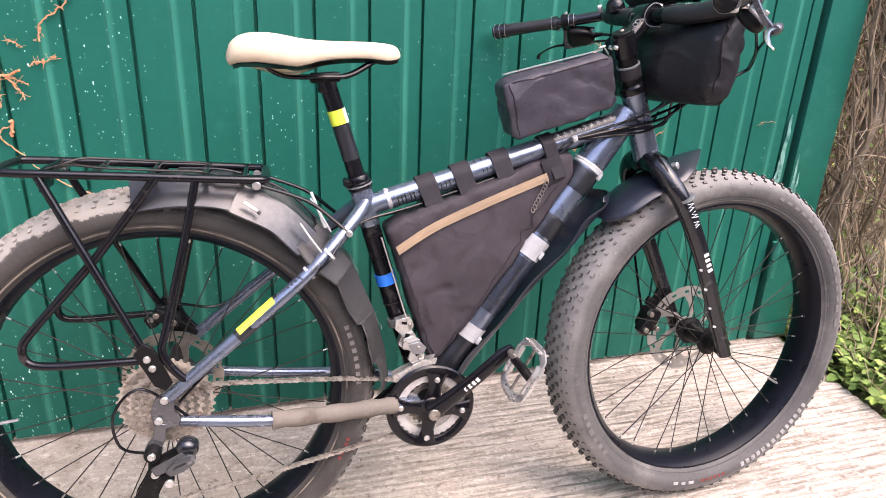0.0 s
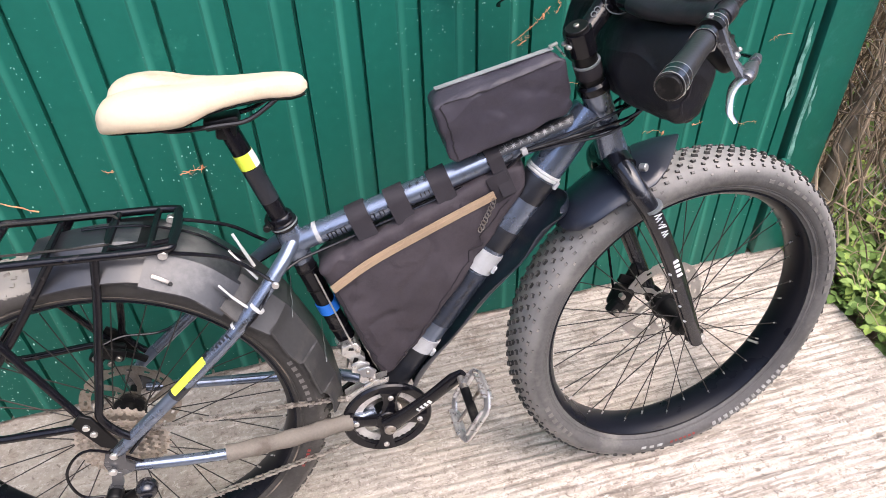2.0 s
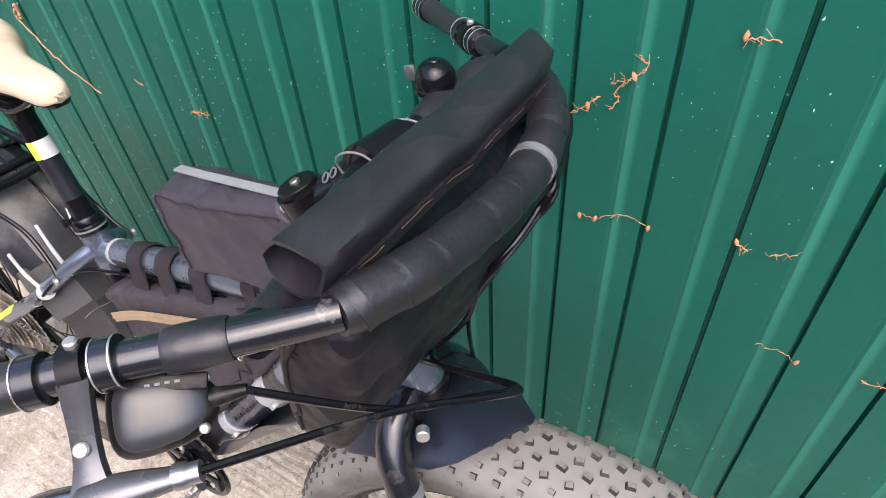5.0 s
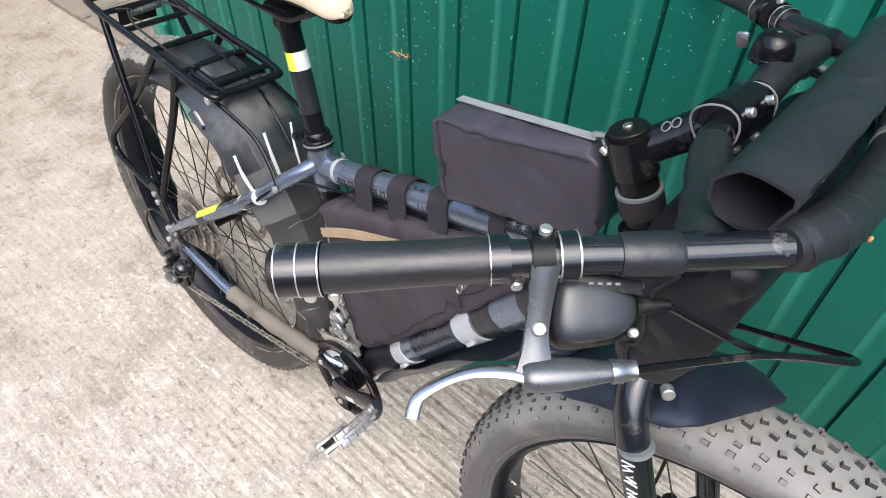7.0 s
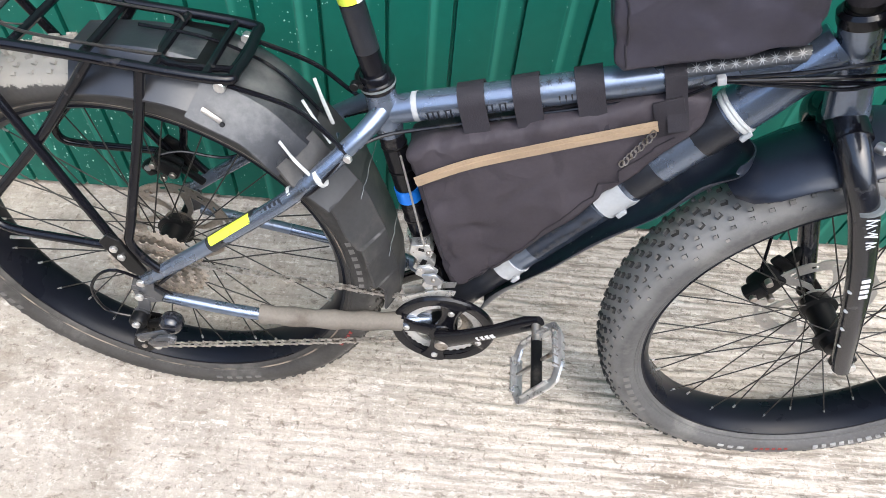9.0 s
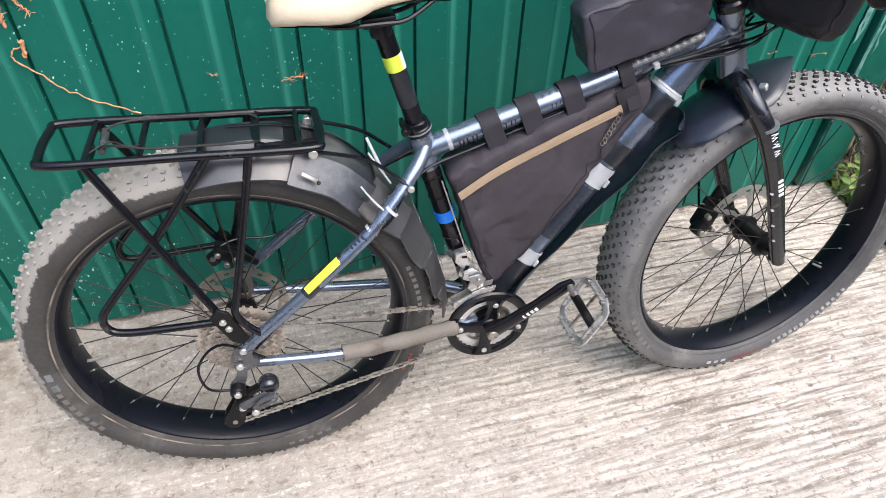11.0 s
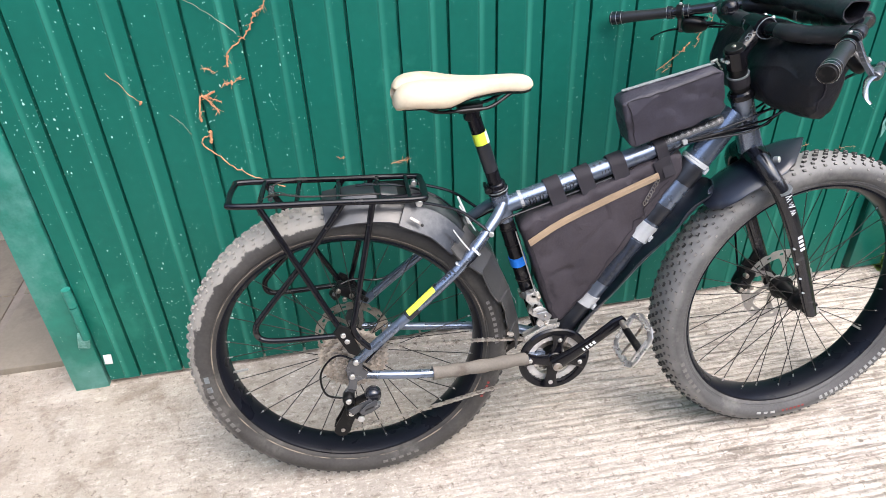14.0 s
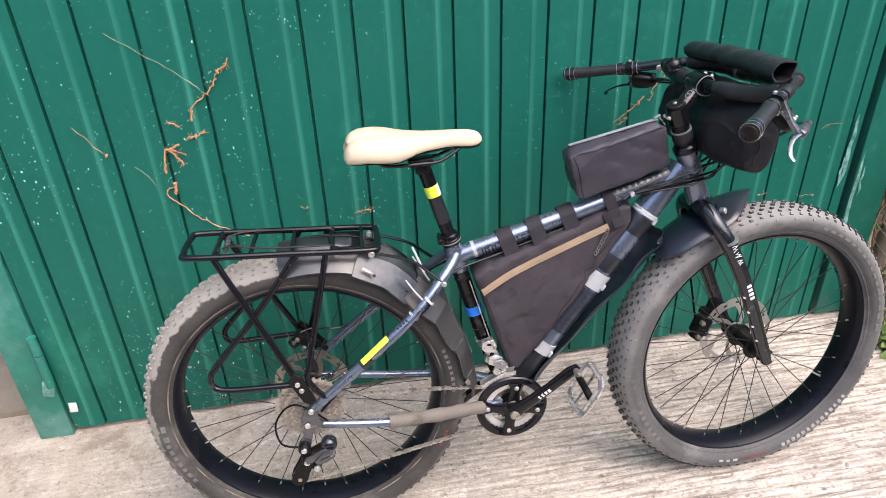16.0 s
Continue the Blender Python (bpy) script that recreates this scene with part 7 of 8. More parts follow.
            w2 = [e + d * 0.01, V(0.540, -0.157, 0.928), V(0.577, -0.102, 0.9055), V(0.5895, -0.079, 0.8945), V(0.583, -0.070, 0.8870), V(0.545, -0.062, 0.865), V(0.503, -0.050, 0.841), V(0.478, -0.010, 0.816), V(0.44, 0.03, 0.788), V(0.36, 0.026, 0.757)]
        else:
            w1 = [q[-1] + d * 0.012, V(0.529, 0.105, 0.952), V(0.528, 0.075, 0.926), V(0.523, 0.044, 0.908), V(0.508, 0.024, 0.880), V(0.496, 0.018, 0.838), V(0.46, 0.034, 0.80), V(0.42, 0.03, 0.77), V(0.30, 0.026, 0.742)]
            w2 = [e + d * 0.01, V(0.531, 0.102, 0.946), V(0.529, 0.070, 0.919), V(0.523, 0.036, 0.902), V(0.508, 0.014, 0.874), V(0.498, 0.006, 0.832), V(0.466, -0.028, 0.795), V(0.42, -0.034, 0.787), V(0.345, -0.033, 0.777), V(0.285, -0.028, 0.766)]
        for w in (w1, w2):
            part("cable", tube(smooth_path(w, 6), 0.0026, 8), black_paint, g, "black cable housing")


cockpit()


def more_cables():
    """Housings that run along the frame and down the fork."""
    w = smooth_path([(0.285, -0.028, 0.766), (0.255, -0.020, 0.737), (0.22, -0.014, 0.7225), (0.16, -0.014, 0.7045), (0.06, -0.014, 0.674), (-0.008, -0.016, 0.6535), (-0.052, -0.022, 0.6440), (-0.092, -0.032, 0.637), (-0.121, -0.048, 0.6285), (-0.140, -0.062, 0.616), (-0.158, -0.075, 0.596), (-0.178, -0.086, 0.574), (-0.25, -0.083, 0.515), (-0.36, -0.096, 0.42), (-0.42, -0.10, 0.36)], 6)
    part("cable", tube(w, 0.0026, 8), black_paint, bike, "black gear cable along the frame")
    w = smooth_path([(0.30, 0.026, 0.742), (0.16, 0.024, 0.698), (-0.04, 0.024, 0.632), (-0.12, 0.04, 0.62), (-0.26, 0.092, 0.515), (-0.36, 0.10, 0.45), (-0.43, 0.086, 0.462), (-0.462, 0.072, 0.462)], 6)
    part("cable", tube(w, 0.0026, 8), black_paint, bike, "black brake hose along the frame")
    w = smooth_path([(0.49, 0.026, 0.812), (0.478, 0.06, 0.74), (0.475, 0.09, 0.66), (0.500, 0.094, 0.55), (0.512, 0.078, 0.45), (0.516, 0.060, 0.385)], 6)
    part("cable", steered(tube(w, 0.0026, 8)), black_paint, bike, "black brake hose down the fork")
    bm = bmesh.new()
    block(bm, (0.026, 0.013, 0.048), pose(-0.452, 0.062, 0.446, 0, -62, 0), 0.006)
    block(bm, (0.028, 0.014, 0.046), pose(-0.454, 0.079, 0.446, 0, -62, 0), 0.006)
    block(bm, (0.020, 0.020, 0.024), pose(-0.478, 0.066, 0.440, 0, -30, 0), 0.005)
    block(bm, (0.012, 0.010, 0.066), pose(-0.430, 0.082, 0.424, 0, -50, 0), 0.003)
    cal = part("brake_caliper", bm, matte_black, bike, "dusty black disc-brake caliper")
    for p in ((-0.468, 0.054, 0.454), (-0.440, 0.054, 0.438), (-0.456, 0.054, 0.430)):
        part("caliper_bolt", disc_solid(p, (0, 1, 0), 0.0055, 0.004, 12), dull_steel, cal)
    part("banjo", tube([(-0.478, 0.054, 0.446), (-0.478, 0.078, 0.446)], 0.0052, 12), chrome_grey, cal)
    for w in ([(0.285, -0.028, 0.770), (0.36, -0.036, 0.793), (0.42, -0.037, 0.812), (0.452, -0.05, 0.832), (0.472, -0.07, 0.850)],
              [(0.285, -0.027, 0.766), (0.36, -0.034, 0.774), (0.42, -0.035, 0.780), (0.462, -0.034, 0.800), (0.488, -0.044, 0.834)]):
        part("cable", tube(smooth_path(w, 6), 0.0024, 8), black_paint, bike, "black cable housing below the handlebar bag")
    # clips along the top tube
    for x, z in ((0.284, 0.768),):
        bm = bmesh.new()
        block(bm, (0.010, 0.010, 0.010), pose(x, -0.028, z, 0, -18, 0), 0.0015)
        part("cable_clip", bm, tape_grey, bike, "pale grey cable clip")


more_cables()


# ---- bags strapped to the bicycle ----
def soft_bag(name, outline, y0, y1, bevel, material, label, category, cuts=3, puff=0.006, crease=0.0022, seed=0, bulge=None, soften=0):
    """A sewn bag: a padded plate of the outline, filled out and slightly creased."""
    bm = slab_of(outline, y0, y1, bevel, 3)
    big = [f for f in bm.faces if len(f.verts) > 4]
    bmesh.ops.triangulate(bm, faces=big)
    for _ in range(cuts):
        long = [e for e in bm.edges if e.calc_length() > 0.013]
        if not long:
            break
        bmesh.ops.subdivide_edges(bm, edges=long, cuts=1, use_grid_fill=True)
        bmesh.ops.triangulate(bm, faces=[f for f in bm.faces if len(f.verts) > 4])
    for _ in range(soften):
        bmesh.ops.smooth_vert(bm, verts=bm.verts[:], factor=0.5, use_axis_x=True, use_axis_y=True, use_axis_z=True)
    bmesh.ops.recalc_face_normals(bm, faces=bm.faces[:])
    bm.normal_update()
    cx = sum(x for x, z in outline) / len(outline)
    cz = sum(z for x, z in outline) / len(outline)
    rad = max(math.hypot(x - cx, z - cz) for x, z in outline)
    moves = []
    for v in bm.verts:
        c = v.co
        fill = max(0.0, 1 - math.hypot(c.x - cx, c.z - cz) / rad)
        fold = noise.noise(Vector((c.x * 16 + seed, c.y * 9, c.z * 16))) + 0.6 * noise.noise(Vector((c.x * 42 + seed, c.y * 25, c.z * 34)))
        line = noise.noise(Vector((c.x * 11 - c.z * 7 + seed, c.y * 8, c.z * 12 + c.x * 5)))
        fold -= 1.1 * max(0.0, 1 - abs(line) * 9)
        moves.append(v.normal * (puff * fill * abs(v.normal.y) + crease * fold))
    for v, m in zip(bm.verts, moves):
        v.co += m
        if bulge:
            v.co.y += bulge(v.co.x) * (-1 if v.co.y < 0 else 0.5) * min(1.0, abs(v.co.y) / 0.03)
    ob = part(name, bm, material, None, sharp=180)
    ob.matrix_world = LEANING
    return tagged(ob, label, category)


FB = [(-0.066, 0.614), (-0.040, 0.633), (0.10, 0.684), (0.262, 0.742), (0.292, 0.742), (0.288, 0.700), (0.235, 0.620), (0.16, 0.520), (0.085, 0.420), (0.038, 0.358), (0.014, 0.356), (-0.005, 0.41), (-0.035, 0.52)]
frame_bag = soft_bag("frame_bag", FB, -0.026, 0.026, 0.010, cloth, "dark brown-black cloth frame bag with a tan zip", "bag", 5, 0.008, 0.0034, 1, lambda x: 0.055 * max(0.0, 0.24 - x))


def bag_y(x, z, base=-0.026):
    cx = sum(p for p, q in FB) / len(FB)
    cz = sum(q for p, q in FB) / len(FB)
    rad = max(math.hypot(p - cx, q - cz) for p, q in FB)
    return base - 0.008 * max(0.0, 1 - math.hypot(x - cx, z - cz) / rad) - 0.0030 - 0.055 * max(0.0, 0.24 - x)


def bag_fittings():
    pts = smooth_path([(-0.048, 0, 0.580), (0.02, 0, 0.620), (0.12, 0, 0.660), (0.234, 0, 0.700)], 6)
    for p in pts:
        p.y = bag_y(p.x, p.z) - 0.0009
    d = (pts[-1] - pts[0]).normalized()
    across = V(-d.z, 0, d.x)
    part("zip_cover", strip(bmesh.new(), pts, across, 0.0078, 0.0016, 0.0, 4), zip_tan, frame_bag, "tan zip tape")
    part("zip_teeth", strip(bmesh.new(), [p + V(0, -0.0012, 0) for p in pts], across, 0.0016, 0.0016, 0.0, 2), zip_tan, frame_bag)
    # end patches and seams
    for x, z, w, h, r in ((0.245, 0.712, 0.035, 0.05, -24),):
        bm = bmesh.new()
        block(bm, (w, 0.003, h), pose(x, bag_y(x, z) + 0.0015, z, 0, r, 0), 0.001)
        part("end_patch", bm, webbing, frame_bag)
    # zip chain
    q = V(0.231, bag_y(0.231, 0.694) - 0.003, 0.69)
    bm = bmesh.new()
    for i in range(9):
        c = q + V(-0.0030 * i, -0.0015 * (i % 2) - 0.001, -0.0062 * i)
        ring = [c + V(math.cos(t) * 0.0034, (0.0024 if i % 2 else 0.0008) * math.sin(t), math.sin(t) * 0.0048) for t in [2 * math.pi * k / 8 for k in range(8)]]
        sweep(bm, ring, 0.0010, 5, closed=True)
    part("zip_chain", bm, dull_steel, frame_bag, "short dangling steel chain")
    # straps round the top tube
    d = V(0.95, 0, 0.31).normalized()
    for x in (0.014, 0.078, 0.149, 0.240):
        c = V(x, 0, 0.6835 + (x - 0.014) * 0.302)
        w = 0.0165 if x < 0.2 else 0.012
        n = 10
        ring = []
        for k in range(n + 1):
            t = math.pi * (-0.06 + 1.12 * k / n)
            ring.append(c + V(-d.z, 0, d.x) * (math.sin(t) * 0.0225) + V(0, -math.cos(t) * 0.0225, 0))
        drop = V(0.33, 0, -0.94) * 0.052
        path = [ring[0] + drop + V(0, -0.014, 0), ring[0] + drop * 0.5 + V(0, -0.006, 0)] + ring + [ring[-1] + drop * 0.6]
        bm = bmesh.new()
        strip(bm, path, d, w, 0.0024, 0.0, 3)
        part("strap", bm, webbing, frame_bag, "black hook-and-loop strap")


bag_fittings()
TB = [(0.141, 0.862), (0.149, 0.826), (0.161, 0.776), (0.174, 0.768), (0.350, 0.822), (0.360, 0.836), (0.343, 0.912), (0.331, 0.923), (0.160, 0.880), (0.147, 0.874)]
top_bag = soft_bag("top_tube_bag", TB, -0.036, 0.020, 0.005, cloth_top, "dark grey-black cloth bag on the top tube", "bag", 5, 0.007, 0.0040, 5, None, 1)
for v in top_bag.data.vertices:  # the zip stands along a low ridge
    near_top = max(0.0, min(1.0, (v.co.z - (0.862 + (v.co.x - 0.16) * 0.25)) / 0.016))
    ahead = max(0.0, min(1.0, (v.co.x - 0.148) / 0.187))
    rise = max(0.0, min(1.0, (v.co.z - 0.83) / 0.08))
    v.co.z -= near_top * 0.34 * max(0.0, abs(v.co.y + 0.004) - 0.006)
    v.co.y -= 0.016 * ahead * rise * max(0.0, min(1.0, (v.co.y + 0.036) / 0.03))  # twisted towards the steerer
p = [V(0.150, -0.002, 0.8790), V(0.20, -0.008, 0.8920), V(0.27, -0.014, 0.9095), V(0.328, -0.019, 0.9240)]
part("zip", strip(bmesh.new(), smooth_path(p, 5), (0, 1, 0), 0.0058, 0.0014, 0.0, 4), zip_pale, top_bag, "grey zip along the top")
bm = bmesh.new()
block(bm, (0.014, 0.006, 0.004), pose(0.329, -0.019, 0.9285, 0, -20, 0), 0.001)
block(bm, (0.022, 0.005, 0.003), pose(0.341, -0.020, 0.918, 0, 50, 0), 0.001)
part("zip_pull", bm, silver, top_bag)
HB = [(0.452, 0.965), (0.428, 0.945), (0.414, 0.90), (0.412, 0.862), (0.430, 0.838), (0.476, 0.830), (0.498, 0.842), (0.511, 0.876), (0.520, 0.935), (0.521, 0.985), (0.475, 0.985)]
bar_bag = soft_bag("handlebar_bag", HB, -0.160, 0.165, 0.014, cloth_soft, "soft black cloth bag slung under the loop handlebar", "bag", 5, 0.010, 0.0040, 9, None, 3)

for v in bar_bag.data.vertices:  # the sewn end is shallower than the middle, its back drawn forward
    pull = max(0.0, min(1.0, (-0.07 - v.co.y) / 0.09)) * max(0.0, 0.505 - v.co.x) / 0.095
    v.co.x += 0.034 * pull


from mathutils.bvhtree import BVHTree


def snapped(ob, points, lift=0.0005):
    """Lay points on a bag's own surface."""
    me = ob.data
    tree = BVHTree.FromPolygons([v.co for v in me.vertices], [p.vertices for p in me.polygons])
    out = []
    for p in points:
        q, nrm, _, _ = tree.find_nearest(Vector(p))
        out.append(q + nrm * lift)
    return out


part("piping", tube(snapped(top_bag, smooth_path([(0.150, -0.06, 0.875), (0.163, -0.06, 0.82), (0.174, -0.06, 0.775)], 8)), 0.0013, 6), webbing, top_bag)
part("piping", tube(snapped(top_bag, smooth_path([(0.155, -0.06, 0.872), (0.25, -0.06, 0.895), (0.334, -0.06, 0.914)], 12)), 0.0012, 6), webbing, top_bag)
part("seam", tube(snapped(frame_bag, smooth_path([(-0.05, -0.09, 0.572), (-0.02, -0.09, 0.50), (0.012, -0.09, 0.40), (0.03, -0.09, 0.37)], 10)), 0.0010, 6), webbing, frame_bag)
part("seam", tube(snapped(frame_bag, smooth_path([(0.255, -0.09, 0.69), (0.20, -0.09, 0.595), (0.12, -0.09, 0.48), (0.045, -0.09, 0.375)], 10)), 0.0010, 6), webbing, frame_bag)
part("side_seam", tube(snapped(bar_bag, smooth_path([(0.458, -0.2, 0.985), (0.460, -0.2, 0.91), (0.458, -0.2, 0.855)], 10)), 0.0017, 6), webbing, bar_bag, "piped seam")


def roll_top():
    """The folded closure lying over the bar: flat on top, a hem along its front, hollow at its ends."""
    shape = [(0.029, -0.029), (0.033, -0.016), (0.0365, -0.006), (0.035, -0.001), (0.025, 0.001), (0.012, 0.002), (0.001, 0.0005), (-0.004, -0.004), (-0.012, -0.014), (-0.010, -0.026), (-0.001, -0.035), (0.012, -0.037), (0.022, -0.034)]
    n = 34
    bm = bmesh.new()
    rings = []
    for i in range(n + 1):
        f = i / n
        k = 1 + 0.04 * noise.noise(Vector((i * 0.25, 2, 0)))
        outer, inner = [], []
        for j, (x, z) in enumerate(shape):
            skew = -0.030 * f * (x / 0.036)                      # the far end is cut aslant
            y = -0.168 + 0.318 * f + skew
            back = 0.482 + 0.004 * math.sin(math.pi * f) - 0.008 * f
            top = 1.046 + 0.004 * math.sin(2.6 * f + 0.4) - 0.0035 * max(0.0, 1 - abs(f - 0.52) * 14) + 0.002 * noise.noise(Vector((f * 9, x * 30, 1)))
            w = 0.0018 * noise.noise(Vector((f * 14, j * 0.8, 3)))
            outer.append(bm.verts.new((back + x * k + w, y, top + z * k + w)))
            cx, cz = 0.012, -0.017
            inner.append(bm.verts.new((back + cx + (x - cx) * k * 0.9, y, top + cz + (z - cz) * k * 0.86)))
        rings.append((outer, inner))
    m = len(shape)
    for (o0, i0), (o1, i1) in zip(rings, rings[1:]):
        for k in range(m):
            bm.faces.new((o0[k], o0[(k + 1) % m], o1[(k + 1) % m], o1[k]))
            bm.faces.new((i0[k], i1[k], i1[(k + 1) % m], i0[(k + 1) % m]))
    for o, i in (rings[0], rings[-1]):
        for k in range(m):
            bm.faces.new((o[k], i[k], i[(k + 1) % m], o[(k + 1) % m]))
    hem = [r[0][0].co.copy() for r in rings]
    part("roll_top", bm, roll_cloth, bar_bag, "folded cloth closure, hollow at its ends", sharp=75)
    part("hem", strip(bmesh.new(), [h + V(0.0012, 0, -0.002) for h in hem], V(0.1, 0, 1), 0.0055, 0.003, 0.0, 3), roll_cloth, bar_bag)
    for f0, f1 in ((1, 7), (8, 13), (14, 19), (20, 24), (25, 29), (30, 34)):
        part("stitching", tube([h + V(0.0034, 0, 0.0005 + 0.001 * math.sin(3 * i)) for i, h in enumerate(hem[f0:f1])], 0.0004, 5), stitch_thread, bar_bag, "loose rust-coloured stitching")


roll_top()


# ---- plants ----
def hedge():
    """Dry climbers over a wire fence beside the door, with green ground leaves at its foot."""
    rnd = random.Random(21)
    bm = bmesh.new()
    dk = bmesh.new()
    for i in range(900):
        x = 1.375 + abs(rnd.gauss(0, 0.28)) + 0.01
        y = rnd.uniform(-0.10, 0.55) - 0.10 * (x - 1.37)
        z = rnd.uniform(0.0, 1.5)
        p = [V(x, y, z)]
        d = V(rnd.gauss(0, 0.5), rnd.gauss(0, 0.5), rnd.choice((-1, -1, 0.6)) * rnd.uniform(0.4, 1.2)).normalized()
        st = rnd.uniform(0.02, 0.05)
        for k in range(rnd.randint(4, 9)):
            d = (d + V(rnd.gauss(0, 0.35), rnd.gauss(0, 0.35), rnd.gauss(0, 0.3) - 0.05)).normalized()
            q = p[-1] + d * st
            q.x = max(1.352, q.x)
            q.y = max(-0.22 - 0.3 * max(0, q.x - 1.5), q.y)
            p.append(q)
        r = rnd.choice((0.0008, 0.0012, 0.0016, 0.0024))
        sweep(bm if rnd.random() < 0.72 else dk, smooth_path(p, 2), r, 5, caps=False)
    # a lattice of hanging stems
    for i in range(150):
        x = 1.365 + rnd.random() ** 1.4 * 0.7
        y = rnd.uniform(-0.08, 0.42)
        p = [V(x, y, 1.75)]
        while p[-1].z > rnd.uniform(-0.02, 0.3):
            q = p[-1] + V(rnd.gauss(0, 0.03), rnd.gauss(-0.006, 0.03), -rnd.uniform(0.06, 0.16))
            q.x = max(1.35, q.x)
            p.append(q)
        sweep(bm if i % 3 else dk, smooth_path(p, 2), rnd.choice((0.0014, 0.002, 0.003, 0.0044)), 6, caps=False)
    vines = tagged(part("dry_climber", bm, dry_vine, None), "tangle of pale dry climber stems on a fence", "climber", kind="stuff")
    tagged(part("dead_stems", dk, dark_vine, None), "dark dead stems deep in the climber", "climber", kind="stuff")
    for pts, r in (([(1.43, 0.02, -0.05), (1.45, 0.03, 0.4), (1.50, 0.02, 0.8), (1.47, 0.05, 1.3), (1.52, 0.08, 1.9)], 0.026), ([(1.40, 0.16, -0.05), (1.385, 0.14, 0.6), (1.41, 0.15, 1.2), (1.40, 0.18, 1.9)], 0.018), ([(1.62, -0.30, 0.02), (1.72, -0.27, 0.22), (1.90, -0.22, 0.45), (2.05, -0.2, 0.62)], 0.015)):
        part("trunk", tube(smooth_path(pts, 6), [r * (1 - 0.02 * i) * (1 + 0.08 * math.sin(i * 1.9)) for i in range(6 * (len(pts) - 1) + 1)], 10), bark, vines, "grey-brown woody stem")
    # wire netting
    bm = bmesh.new()
    for i in range(40):
        for s in (-1, 1):
            x0 = 1.345 + 0.05 * i
            p = [V(x0, -0.015, 0.0), V(x0 + s * 1.4, -0.005, 1.4)]
            if p[1].x < 1.345:
                f = (1.345 - p[0].x) / (p[1].x - p[0].x)
                p[1] = p[0].lerp(p[1], f)
            sweep(bm, p, 0.0010, 4, caps=False)
    tagged(part("wire_netting", bm, wire, None), "thin diamond wire netting under dry climbers", "fence", kind="stuff")
    # dark undergrowth that closes the view behind the stems
    bm = bmesh.new()
    for i in range(1500):
        c = V(rnd.uniform(1.5, 3.2), rnd.uniform(0.15, 1.3), rnd.uniform(0, 2.2))
        leaf_at(bm, c, rnd, rnd.uniform(0.03, 0.07))
    tagged(part("undergrowth", bm, leaf, None), "shaded leaves behind the climber", "shrub", kind="stuff")
    bm = bmesh.new()
    block(bm, (2.6, 0.2, 2.4), pose(2.72, 1.45, 1.1, 0, 0, 0), 0.02)
    tagged(part("wall_far", bm, dark_vine, None), "dim brown hedge wall", "hedge", kind="structure")
    # green leaves at the slab's edge: stalked sprays of five toothed leaflets, with dead twigs between
    bm, tw = bmesh.new(), bmesh.new()
    for i in range(4300):
        x = 1.335 + rnd.random() ** 1.2 * 1.0
        y = rnd.uniform(-1.5, 0.14)
        h = 0.05 + 0.21 * min(1, (x - 1.32) / 0.22) * (0.7 + 0.6 * noise.noise(Vector((x * 4, y * 4, 0))))
        z = ground_z(x, y) - 0.03 + h * (0.05 + 0.95 * rnd.random() ** 0.75)
        spray(bm, V(x, y, z), rnd, rnd.uniform(0.018, 0.036))
    for i in range(420):
        x = 1.33 + rnd.random() ** 1.5 * 0.8
        y = rnd.uniform(-1.4, 0.12)
        p = [V(x, y, ground_z(x, y) + rnd.uniform(0.0, 0.10))]
        t = V(rnd.gauss(0, 1), rnd.gauss(0, 1), rnd.uniform(0.1, 1.2)).normalized()
        for k in range(4):
            t = (t + V(rnd.gauss(0, 0.3), rnd.gauss(0, 0.3), rnd.gauss(0, 0.3))).normalized()
            q = p[-1] + t * rnd.uniform(0.015, 0.045)
            q.x = max(1.325, q.x)
            p.append(q)
        sweep(tw, smooth_path(p, 2), rnd.choice((0.0007, 0.001, 0.0016)), 5, caps=False)
    tagged(part("ground_leaves", bm, leaf, None, sharp=180), "fresh green ground leaves along the slab", "weeds", kind="stuff")
    tagged(part("dead_twigs", tw, dry_vine, None), "dry brown twigs among the ground leaves", "twigs", kind="stuff")


def leaflet(bm, c, d, up, size):
    """A toothed oval blade, folded at its midrib and drooping at the tip."""
    s = d.cross(up).normalized()
    n = s.cross(d).normalized()
    if n.z < 0:
        n = -n
    mid, lo, hi = [], [], []
    for f, w in ((0.0, 0.04), (0.22, 0.27), (0.4, 0.36), (0.5, 0.29), (0.66, 0.30), (0.78, 0.17), (1.0, 0.0)):
        m = c + d * (size * f) - n * (size * 0.22 * f * f)
        mid.append(bm.verts.new(m))
        if w:
            hi.append(bm.verts.new(m + s * (size * w) + n * (size * w * 0.28)))
            lo.append(bm.verts.new(m - s * (size * w) + n * (size * w * 0.28)))
    for k in range(5):
        bm.faces.new((mid[k], mid[k + 1], hi[k + 1], hi[k]))
        bm.faces.new((lo[k], lo[k + 1], mid[k + 1], mid[k]))
    bm.faces.new((mid[5], mid[6], hi[5]))
    bm.faces.new((lo[5], mid[6], mid[5]))


